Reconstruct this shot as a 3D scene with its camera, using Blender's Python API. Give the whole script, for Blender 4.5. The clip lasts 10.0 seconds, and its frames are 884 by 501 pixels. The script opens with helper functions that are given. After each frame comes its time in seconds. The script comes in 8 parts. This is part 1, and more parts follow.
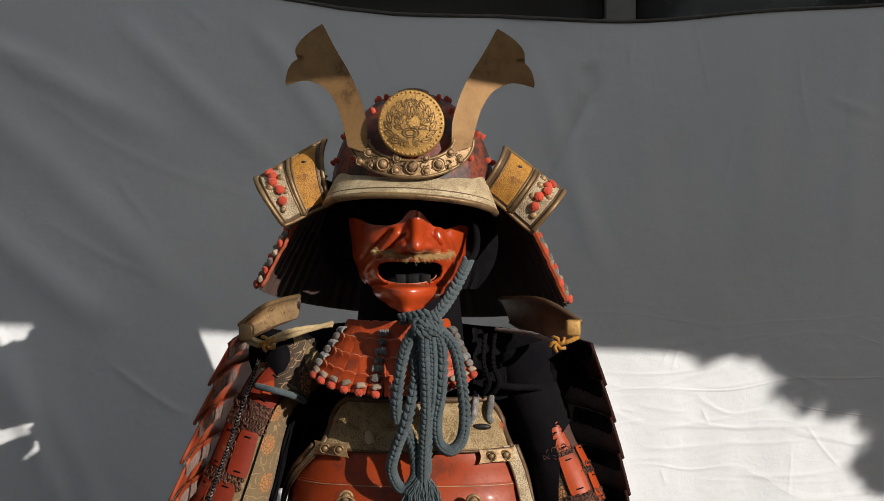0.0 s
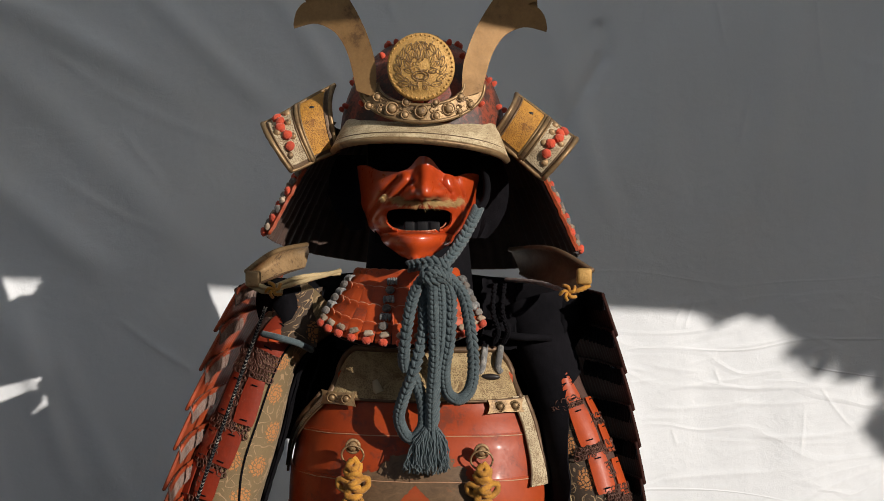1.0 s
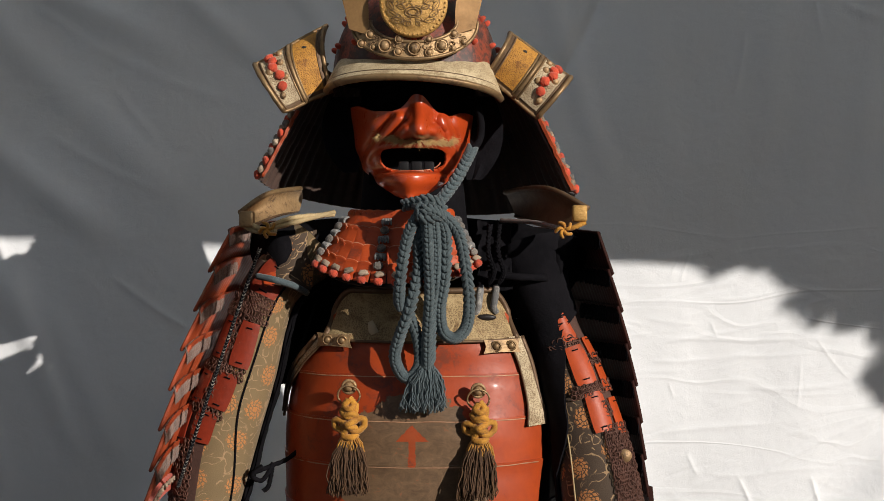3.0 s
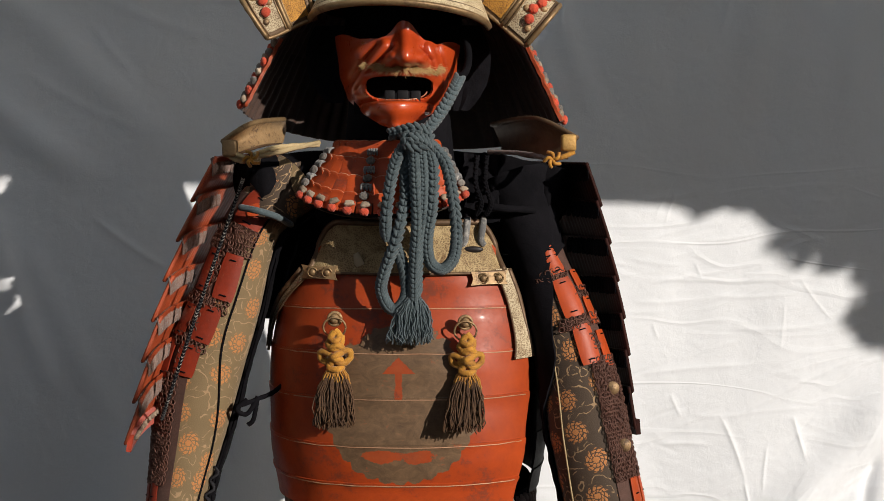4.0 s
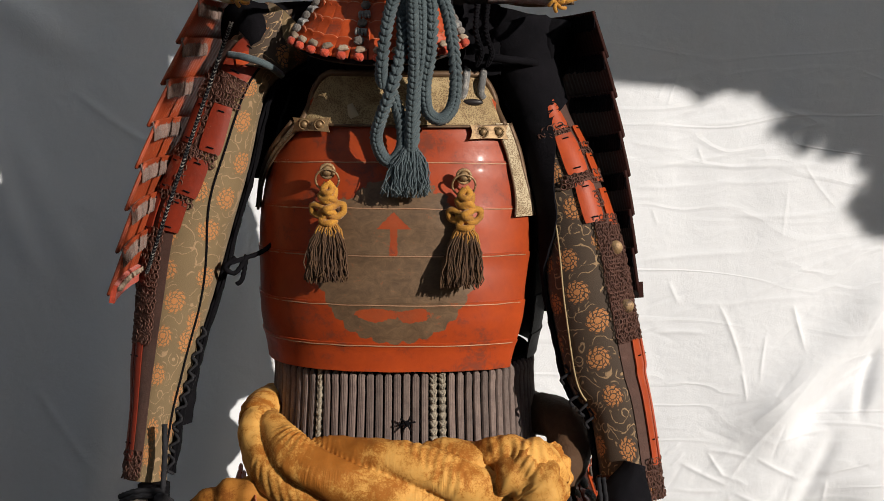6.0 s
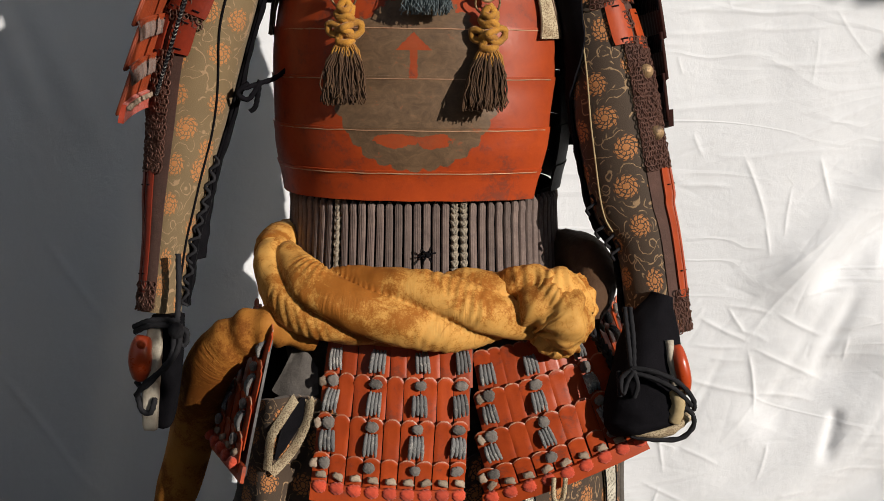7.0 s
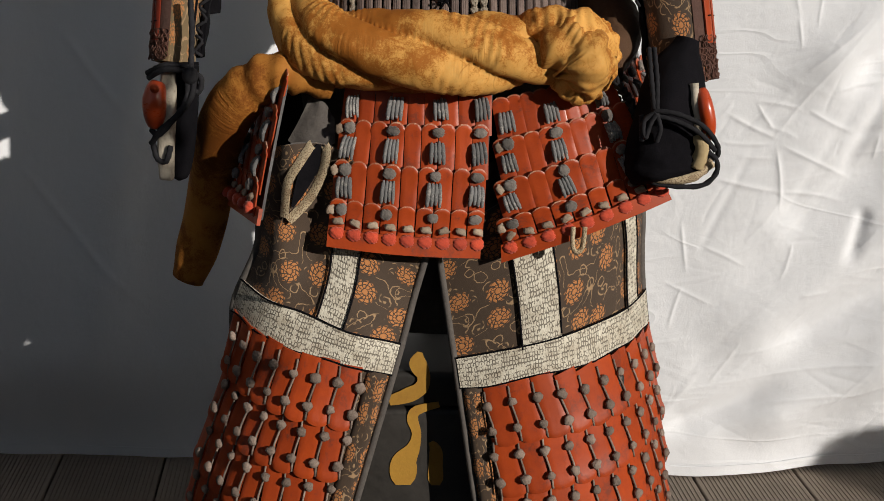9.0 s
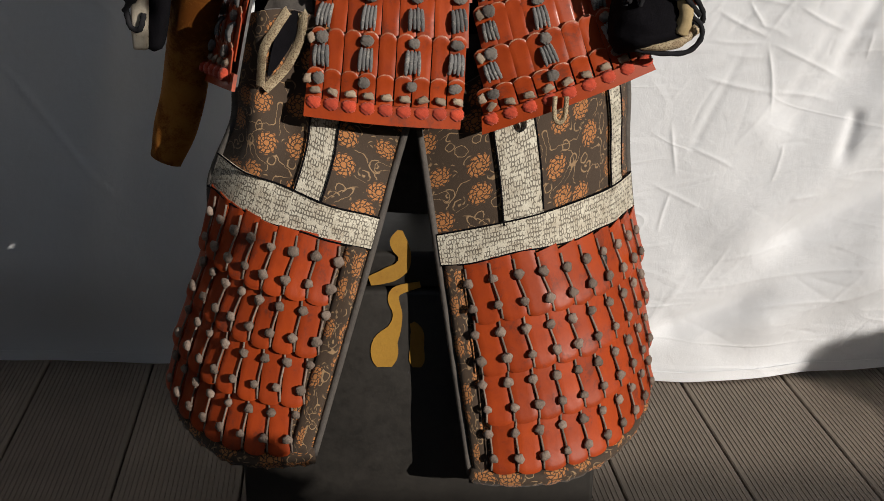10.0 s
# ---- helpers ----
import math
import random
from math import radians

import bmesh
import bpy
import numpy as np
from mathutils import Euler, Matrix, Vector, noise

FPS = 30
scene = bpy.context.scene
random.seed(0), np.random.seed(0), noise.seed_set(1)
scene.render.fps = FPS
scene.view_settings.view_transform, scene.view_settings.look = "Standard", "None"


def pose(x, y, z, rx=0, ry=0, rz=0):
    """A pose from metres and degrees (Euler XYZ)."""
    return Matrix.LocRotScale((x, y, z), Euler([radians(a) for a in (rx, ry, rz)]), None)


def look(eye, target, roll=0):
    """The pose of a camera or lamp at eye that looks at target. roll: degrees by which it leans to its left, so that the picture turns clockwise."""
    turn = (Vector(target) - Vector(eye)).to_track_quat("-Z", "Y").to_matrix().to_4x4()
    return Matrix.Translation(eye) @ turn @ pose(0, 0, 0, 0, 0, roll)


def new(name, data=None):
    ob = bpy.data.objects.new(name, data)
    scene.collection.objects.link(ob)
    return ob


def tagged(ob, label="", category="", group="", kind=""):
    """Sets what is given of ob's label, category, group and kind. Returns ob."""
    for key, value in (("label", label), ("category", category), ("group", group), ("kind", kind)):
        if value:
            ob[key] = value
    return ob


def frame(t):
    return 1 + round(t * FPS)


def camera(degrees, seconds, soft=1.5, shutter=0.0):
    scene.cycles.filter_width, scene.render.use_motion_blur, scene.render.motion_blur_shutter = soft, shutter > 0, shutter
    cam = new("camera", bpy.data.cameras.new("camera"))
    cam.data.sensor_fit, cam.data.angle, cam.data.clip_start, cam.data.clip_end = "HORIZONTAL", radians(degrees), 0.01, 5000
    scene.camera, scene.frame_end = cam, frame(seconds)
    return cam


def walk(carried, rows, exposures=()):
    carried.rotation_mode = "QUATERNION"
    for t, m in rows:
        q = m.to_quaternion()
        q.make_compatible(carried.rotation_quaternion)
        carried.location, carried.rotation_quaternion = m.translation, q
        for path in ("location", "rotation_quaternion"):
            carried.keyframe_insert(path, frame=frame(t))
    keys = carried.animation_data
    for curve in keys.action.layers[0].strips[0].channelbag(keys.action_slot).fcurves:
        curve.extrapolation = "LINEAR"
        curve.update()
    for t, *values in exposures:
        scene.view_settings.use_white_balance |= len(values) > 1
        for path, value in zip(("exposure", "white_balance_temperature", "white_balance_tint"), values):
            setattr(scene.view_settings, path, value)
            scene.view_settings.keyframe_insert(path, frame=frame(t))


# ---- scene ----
cam = camera(43.2, 10.0, soft=0.6)
METRES, EYE, TILT, LEAN, TURN = 0.60, 1.58, 0.5, 0.0, 0.0
ROWS = [
    (0.0, 0.0, 0.0, 0.0, 0.0, 0.0, -0.0),
    (0.5, 0.0087, 0.022, -0.0285, 0.49, -0.71, -0.03),
    (1.0, 0.0071, 0.0336, -0.0601, 0.66, -1.22, -0.37),
    (1.5, 0.0183, 0.0389, -0.0886, 0.38, -1.45, 0.14),
    (2.0, 0.0249, 0.0386, -0.1139, 0.55, -1.33, 0.12),
    (3.5, -0.0025, 0.0511, -0.1826, 0.13, -2.81, 0.25),
    (4.0, -0.0091, 0.0696, -0.2151, -0.7, -4.03, 0.07),
    (4.5, -0.0134, 0.0852, -0.244, -0.36, -4.89, -0.2),
    (5.0, -0.0288, 0.1025, -0.2716, -0.42, -5.12, -0.82),
    (5.5, -0.019, 0.1194, -0.322, -1.39, -5.55, -0.51),
    (7.0, -0.0446, 0.2052, -0.5353, -0.71, -12.51, -0.57),
    (7.5, -0.0472, 0.2119, -0.596, -0.9, -14.42, -0.46),
    (8.0, -0.0388, 0.2047, -0.6413, -1.05, -15.06, -0.6),
    (8.5, -0.0335, 0.193, -0.6961, 0.19, -17.36, -0.43),
    (9.0, -0.0235, 0.1785, -0.7762, 0.74, -18.89, -0.34),
    (9.5, -0.0097, 0.1755, -0.8438, 0.36, -19.39, -0.01),
    (10.0, 0.0146, 0.1591, -0.9208, 0.74, -21.52, -0.44),
]
walk(cam, [(t, pose(0, 0, EYE, TILT, LEAN, TURN) @ pose(METRES * x, METRES * y, METRES * z, 90 + pitch, roll, yaw)) for t, x, y, z, yaw, pitch, roll in ROWS], exposures=[(0.0, 0.0), (2.0, 0.03), (5.5, 0.04), (7.5, -0.08), (9.5, -0.24), (10.0, -0.24)])

# ---- light ----
SUN_AZ, SUN_EL = 46.0, 19.0          # degrees to the right of straight behind the camera, degrees up
sun_dir = Vector((math.sin(radians(SUN_AZ)) * math.cos(radians(SUN_EL)), -math.cos(radians(SUN_AZ)) * math.cos(radians(SUN_EL)), math.sin(radians(SUN_EL))))
world = bpy.data.worlds.new("world")
scene.world = world
world.use_nodes = True
sky = world.node_tree.nodes.new("ShaderNodeTexSky")
sky.sky_type, sky.sun_disc = "NISHITA", False
sky.sun_elevation, sky.sun_rotation = radians(SUN_EL), math.atan2(sun_dir.x, sun_dir.y)
world.node_tree.nodes["Background"].inputs["Strength"].default_value = 0.048
world.node_tree.links.new(sky.outputs["Color"], world.node_tree.nodes["Background"].inputs["Color"])
sun = new("sun", bpy.data.lights.new("sun", "SUN"))
sun.data.energy, sun.data.angle, sun.data.color = 4.5, radians(0.45), (1.0, 0.935, 0.85)
sun.matrix_world = look(sun_dir * 20, (0, 0, 0))
scene.view_settings.exposure = 0.0


# ---- materials ----
def nodes_of(name):
    m = bpy.data.materials.new(name)
    m.use_nodes = True
    nt = m.node_tree
    return m, nt, nt.nodes["Principled BSDF"]


def add(nt, kind, inputs=None, **props):
    n = nt.nodes.new("ShaderNode" + kind)
    for k, v in props.items():
        setattr(n, k, v)
    for k, v in (inputs or {}).items():
        if isinstance(v, bpy.types.NodeSocket):
            nt.links.new(v, n.inputs[k])
        else:
            n.inputs[k].default_value = v
    return n


def ramp(nt, fac, stops):
    n = nt.nodes.new("ShaderNodeValToRGB")
    el = n.color_ramp.elements
    while len(el) < len(stops):
        el.new(0.5)
    for e, (p, c) in zip(el, stops):
        e.position, e.color = p, (*c, 1) if len(c) == 3 else c
    nt.links.new(fac, n.inputs["Fac"])
    return n.outputs["Color"]


def mathn(nt, op, a, b=0.0, clamp=False):
    n = nt.nodes.new("ShaderNodeMath")
    n.operation, n.use_clamp = op, clamp
    for i, v in enumerate((a, b)):
        if isinstance(v, bpy.types.NodeSocket):
            nt.links.new(v, n.inputs[i])
        else:
            n.inputs[i].default_value = v
    return n.outputs[0]


def mixc(nt, fac, a, b):
    n = nt.nodes.new("ShaderNodeMix")
    n.data_type = "RGBA"
    for k, v in ((0, fac), (6, a), (7, b)):
        if isinstance(v, bpy.types.NodeSocket):
            nt.links.new(v, n.inputs[k])
        else:
            n.inputs[k].default_value = v if k == 0 else (*v, 1)
    return n.outputs[2]


def coords(nt, kind="Object"):
    return nt.nodes.new("ShaderNodeTexCoord").outputs[kind]


def surface(name, color, color2, rough=0.5, metal=0.0, scale=30.0, fine=300.0, bump=0.2, depth=0.001, worn=None, wear=0.62, coat=0.0, vary=0.14, kind="Object", sheen=0.0, spread=0.10, spec=0.5):
    """A worn surface: two colours mixed at three scales, wear in patches, scratches, fine bump, and a slight difference from piece to piece."""
    m, nt, b = nodes_of(name)
    co = coords(nt, kind)
    rnd = nt.nodes.new("ShaderNodeObjectInfo").outputs["Random"]
    away = add(nt, "CombineXYZ", {"X": mathn(nt, "MULTIPLY", rnd, 37.0), "Y": mathn(nt, "MULTIPLY", rnd, 11.0)}).outputs[0]
    co = add(nt, "VectorMath", {0: co, 1: away}, operation="ADD").outputs[0]
    big = add(nt, "TexNoise", {"Vector": co, "Scale": scale, "Detail": 7.0, "Roughness": 0.65}).outputs["Fac"]
    mid = add(nt, "TexNoise", {"Vector": co, "Scale": scale * 4.5, "Detail": 5.0, "Roughness": 0.7, "Distortion": 0.6}).outputs["Fac"]
    small = add(nt, "TexNoise", {"Vector": co, "Scale": fine, "Detail": 4.0, "Roughness": 0.7}).outputs["Fac"]
    both = mathn(nt, "ADD", mathn(nt, "ADD", mathn(nt, "MULTIPLY", big, 0.5), mathn(nt, "MULTIPLY", mid, 0.3)), mathn(nt, "MULTIPLY", small, 0.2))
    col = mixc(nt, mathn(nt, "MULTIPLY", mathn(nt, "SUBTRACT", both, 0.36), 3.6, True), color, color2)
    if worn:
        w = mathn(nt, "MULTIPLY", mathn(nt, "SUBTRACT", both, wear - 0.06), 16.0, True)
        col = mixc(nt, mathn(nt, "MULTIPLY", w, 0.85), col, worn)
    value = mathn(nt, "ADD", mathn(nt, "MULTIPLY", rnd, 2 * vary), 1 - vary)
    value = mathn(nt, "MULTIPLY", value, mathn(nt, "ADD", mathn(nt, "MULTIPLY", small, 4 * spread), 1 - 2 * spread))
    hsv = add(nt, "HueSaturation", {"Color": col, "Value": value})
    nt.links.new(hsv.outputs["Color"], b.inputs["Base Color"])
    r = mathn(nt, "ADD", mathn(nt, "ADD", mathn(nt, "MULTIPLY", small, 0.25), mathn(nt, "MULTIPLY", mid, 0.3)), rough - 0.25, True)
    nt.links.new(r, b.inputs["Roughness"])
    b.inputs["Metallic"].default_value = metal
    b.inputs["Coat Weight"].default_value = coat
    b.inputs["Coat Roughness"].default_value = 0.14
    b.inputs["Sheen Weight"].default_value = sheen
    b.inputs["Specular IOR Level"].default_value = spec
    bp = add(nt, "Bump", {"Height": both, "Strength": min(1.0, bump * 1.6), "Distance": depth * 2.2})
    nt.links.new(bp.outputs["Normal"], b.inputs["Normal"])
    return m


RED = surface("red_lacquer", (0.43, 0.064, 0.012), (0.28, 0.036, 0.009), 0.42, scale=12, fine=260, bump=0.18, worn=(0.17, 0.040, 0.020), wear=0.60, coat=0.04, spec=0.28)
# darker red for the left splints: their turn from the sun is painted in
SHADEDSPLINT = surface("shaded_splint_lacquer", (0.25, 0.030, 0.012), (0.14, 0.020, 0.010), 0.40, scale=30, fine=300, bump=0.25, worn=(0.28, 0.08, 0.04), wear=0.62, coat=0.05, spec=0.3)
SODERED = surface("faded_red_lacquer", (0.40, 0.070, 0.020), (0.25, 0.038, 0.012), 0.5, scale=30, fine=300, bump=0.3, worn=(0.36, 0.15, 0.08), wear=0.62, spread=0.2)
RED_MASK = surface("mask_lacquer", (0.48, 0.062, 0.011), (0.35, 0.038, 0.009), 0.30, scale=14, fine=200, bump=0.05, coat=0.45, worn=(0.22, 0.04, 0.018), wear=0.66)
KNOTTAN = surface("tan_knot_silk", (0.31, 0.24, 0.195), (0.14, 0.105, 0.085), 0.9, scale=80, fine=1100, bump=1.0, depth=0.0012, spread=0.28, vary=0.3, spec=0.2)
KNOTGREY = surface("knot_silk", (0.22, 0.19, 0.165), (0.09, 0.078, 0.07), 0.9, scale=80, fine=1100, bump=1.0, depth=0.0012, sheen=0.2, spread=0.28, vary=0.3)
RED_BOWL = surface("helmet_lacquer", (0.34, 0.058, 0.022), (0.085, 0.028, 0.017), 0.5, scale=24, bump=0.3, worn=(0.035, 0.02, 0.015), wear=0.53)
CORAL = surface("coral_knobs", (0.56, 0.065, 0.022), (0.40, 0.042, 0.016), 0.8, fine=700, bump=0.8, sheen=0.2, spread=0.25, vary=0.2)
DARK = surface("black_lacquer", (0.008, 0.006, 0.006), (0.018, 0.011, 0.010), 0.5, scale=12, bump=0.25, worn=(0.05, 0.025, 0.018), wear=0.64, coat=0.05)
SIDEBLACK = surface("dull_black_lacquer", (0.007, 0.006, 0.006), (0.014, 0.010, 0.009), 0.62, scale=12, bump=0.2, spec=0.22, worn=(0.035, 0.02, 0.015), wear=0.66)
DARKCLOTH = surface("black_cloth", (0.004, 0.004, 0.005), (0.010, 0.009, 0.011), 0.95, scale=20, fine=700, bump=0.6, spec=0.06)
NECKBROWN = surface("brown_black_lacquer", (0.115, 0.070, 0.055), (0.055, 0.033, 0.027), 0.45, scale=30, fine=300, bump=0.4, worn=(0.13, 0.075, 0.05), wear=0.60, spread=0.2)
IRON = surface("rusty_mail", (0.085, 0.040, 0.030), (0.14, 0.060, 0.040), 0.55, 0.5, scale=60, bump=0.4)
GILT = surface("gilt_metal", (0.33, 0.215, 0.105), (0.15, 0.088, 0.042), 0.48, 0.55, scale=18, fine=260, bump=0.4, worn=(0.10, 0.06, 0.035), wear=0.58, spread=0.2)
HORN = surface("gilt_horn", (0.36, 0.205, 0.082), (0.22, 0.118, 0.046), 0.55, 0.45, scale=12, fine=300, bump=0.08, worn=(0.12, 0.065, 0.03), wear=0.60, spread=0.22)
MEDAL = surface("medallion_gold", (0.62, 0.37, 0.11), (0.42, 0.22, 0.06), 0.5, 0.35, scale=90, fine=420, bump=0.7, spread=0.25)
PALEMETAL = surface("aged_fittings", (0.47, 0.31, 0.155), (0.25, 0.15, 0.075), 0.5, 0.45, scale=40, fine=350, bump=0.6, worn=(0.08, 0.05, 0.035), wear=0.58, spread=0.2)
GREYCORD = surface("grey_lacing", (0.19, 0.185, 0.18), (0.075, 0.075, 0.078), 0.9, worn=(0.33, 0.31, 0.28), wear=0.57, scale=70, fine=900, bump=1.0, depth=0.0012, sheen=0.2, spread=0.28, vary=0.3)
BLUECORD = surface("blue_cord", (0.085, 0.112, 0.120), (0.034, 0.050, 0.058), 0.9, scale=60, fine=1100, bump=1.0, depth=0.0010, sheen=0.2, spread=0.25)
BROWNCORD = surface("brown_lacing", (0.215, 0.155, 0.13), (0.10, 0.070, 0.062), 0.9, scale=60, fine=1100, bump=1.0, sheen=0.2, spread=0.25, vary=0.3)
YELLOWCORD = surface("yellow_cord", (0.58, 0.27, 0.016), (0.26, 0.095, 0.008), 0.7, scale=80, fine=700, bump=0.7, sheen=0.2)
PALECORD = surface("straw_cord", (0.50, 0.38, 0.20), (0.34, 0.25, 0.13), 0.8, scale=60, fine=700, bump=0.7)
BRONZE = surface("bronze_plate", (0.17, 0.10, 0.052), (0.075, 0.045, 0.027), 0.5, 0.4, scale=18, fine=200, bump=0.45, spread=0.2)
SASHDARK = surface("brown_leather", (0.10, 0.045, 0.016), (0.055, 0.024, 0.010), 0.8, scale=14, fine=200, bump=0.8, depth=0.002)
HAIR = surface("boar_hair", (0.62, 0.44, 0.21), (0.46, 0.29, 0.11), 0.6, scale=100, bump=0.1)
TOOTH = surface("dark_teeth", (0.014, 0.013, 0.015), (0.008, 0.008, 0.009), 0.6, scale=40, bump=0.1, spec=0.15)
CORDBLACK = surface("black_cord", (0.028, 0.027, 0.030), (0.012, 0.012, 0.014), 0.9, scale=60, fine=900, bump=1.0, spec=0.2, spread=0.25)
# red lacquer of the right shoulder guard with its shade put into the colour
SHADEDRED = surface("shaded_red_lacquer", (0.050, 0.016, 0.012), (0.022, 0.009, 0.008), 0.75, scale=20, fine=300, bump=0.4, spec=0.12, worn=(0.06, 0.018, 0.012), wear=0.6)
PIPING = surface("grey_binding", (0.13, 0.115, 0.10), (0.07, 0.06, 0.055), 0.9, scale=60, fine=700, bump=0.6)
BOXBLACK = surface("chest_black", (0.022, 0.020, 0.018), (0.040, 0.035, 0.030), 0.5, scale=5, fine=120, bump=0.2, worn=(0.07, 0.06, 0.045), wear=0.69)
BOXYELLOW = surface("chest_paint", (0.46, 0.25, 0.035), (0.36, 0.18, 0.026), 0.6, scale=30, bump=0.3, worn=(0.22, 0.12, 0.03), wear=0.66)
LINE = surface("gilt_edge_line", (0.44, 0.27, 0.16), (0.34, 0.16, 0.09), 0.45, 0.2, scale=60, bump=0.3)
FRAMEGREY = surface("window_paint", (0.20, 0.19, 0.18), (0.16, 0.15, 0.14), 0.5, scale=6, bump=0.1)
FARDARK = surface("dark_pane", (0.035, 0.035, 0.037), (0.05, 0.05, 0.05), 0.2, scale=3, bump=0.05)
LEAF = surface("shrub_leaf", (0.045, 0.10, 0.03), (0.07, 0.13, 0.04), 0.55, scale=8, bump=0.2)
CLAY = surface("terracotta", (0.38, 0.16, 0.08), (0.30, 0.12, 0.06), 0.8, scale=10, bump=0.3)
BARK = surface("bark", (0.14, 0.10, 0.07), (0.09, 0.06, 0.045), 0.9, scale=20, bump=0.8)


def sheet_material():
    m, nt, b = nodes_of("white_cotton")
    co = coords(nt)
    weave = add(nt, "TexNoise", {"Vector": co, "Scale": 900.0, "Detail": 2.0}).outputs["Fac"]
    soft = add(nt, "TexNoise", {"Vector": co, "Scale": 2.5, "Detail": 5.0}).outputs["Fac"]
    crease = add(nt, "TexNoise", {"Vector": co, "Scale": 16.0, "Detail": 7.0, "Roughness": 0.6, "Distortion": 0.2}).outputs["Fac"]
    col = mixc(nt, soft, (0.750, 0.760, 0.785), (0.825, 0.835, 0.860))
    nt.links.new(col, b.inputs["Base Color"])
    b.inputs["Roughness"].default_value = 0.95
    b.inputs["Sheen Weight"].default_value = 0.1
    def fold_lines(rot, stretch, seed, width, gate):
        """Thin raised crease lines that wander across the cloth, only in patches."""
        q = add(nt, "Mapping", {"Vector": co, "Location": (seed, 0.0, seed * 1.7), "Rotation": (0.0, rot, 0.0), "Scale": stretch}).outputs[0]
        n = add(nt, "TexNoise", {"Vector": q, "Scale": 1.0, "Detail": 1.5, "Roughness": 0.4, "Distortion": 0.8}).outputs["Fac"]
        line = mathn(nt, "SUBTRACT", 1.0, mathn(nt, "MULTIPLY", mathn(nt, "ABSOLUTE", mathn(nt, "SUBTRACT", n, 0.5)), width), True)
        g = add(nt, "TexNoise", {"Vector": co, "Scale": 3.3, "Detail": 2.0, "W": seed}, noise_dimensions="4D").outputs["Fac"]
        return mathn(nt, "MULTIPLY", line, mathn(nt, "MULTIPLY", mathn(nt, "SUBTRACT", g, gate), 6.0, True))
    slack = mathn(nt, "MULTIPLY", mathn(nt, "ADD", add(nt, "SeparateXYZ", {0: co}).outputs["X"], 0.15), 3.0, True)
    low = mathn(nt, "MULTIPLY", mathn(nt, "SUBTRACT", 0.38, add(nt, "SeparateXYZ", {0: co}).outputs["Z"]), 5.0, True)
    slack = mathn(nt, "MULTIPLY", slack, low)
    lines = mathn(nt, "ADD", mathn(nt, "ADD", mathn(nt, "MULTIPLY", fold_lines(0.25, (3.5, 1.0, 10.0), 3.0, 16.0, 0.50), 0.6), fold_lines(1.0, (3.0, 1.0, 11.0), 8.0, 26.0, 0.44)), fold_lines(-0.8, (2.5, 1.0, 10.0), 15.0, 26.0, 0.44))
    h = mathn(nt, "ADD", mathn(nt, "ADD", mathn(nt, "MULTIPLY", crease, 0.45), mathn(nt, "MULTIPLY", weave, 0.05)), mathn(nt, "MULTIPLY", mathn(nt, "MULTIPLY", lines, slack), 0.16))
    bp = add(nt, "Bump", {"Height": h, "Strength": 0.65, "Distance": 0.009})
    nt.links.new(bp.outputs["Normal"], b.inputs["Normal"])
    return m


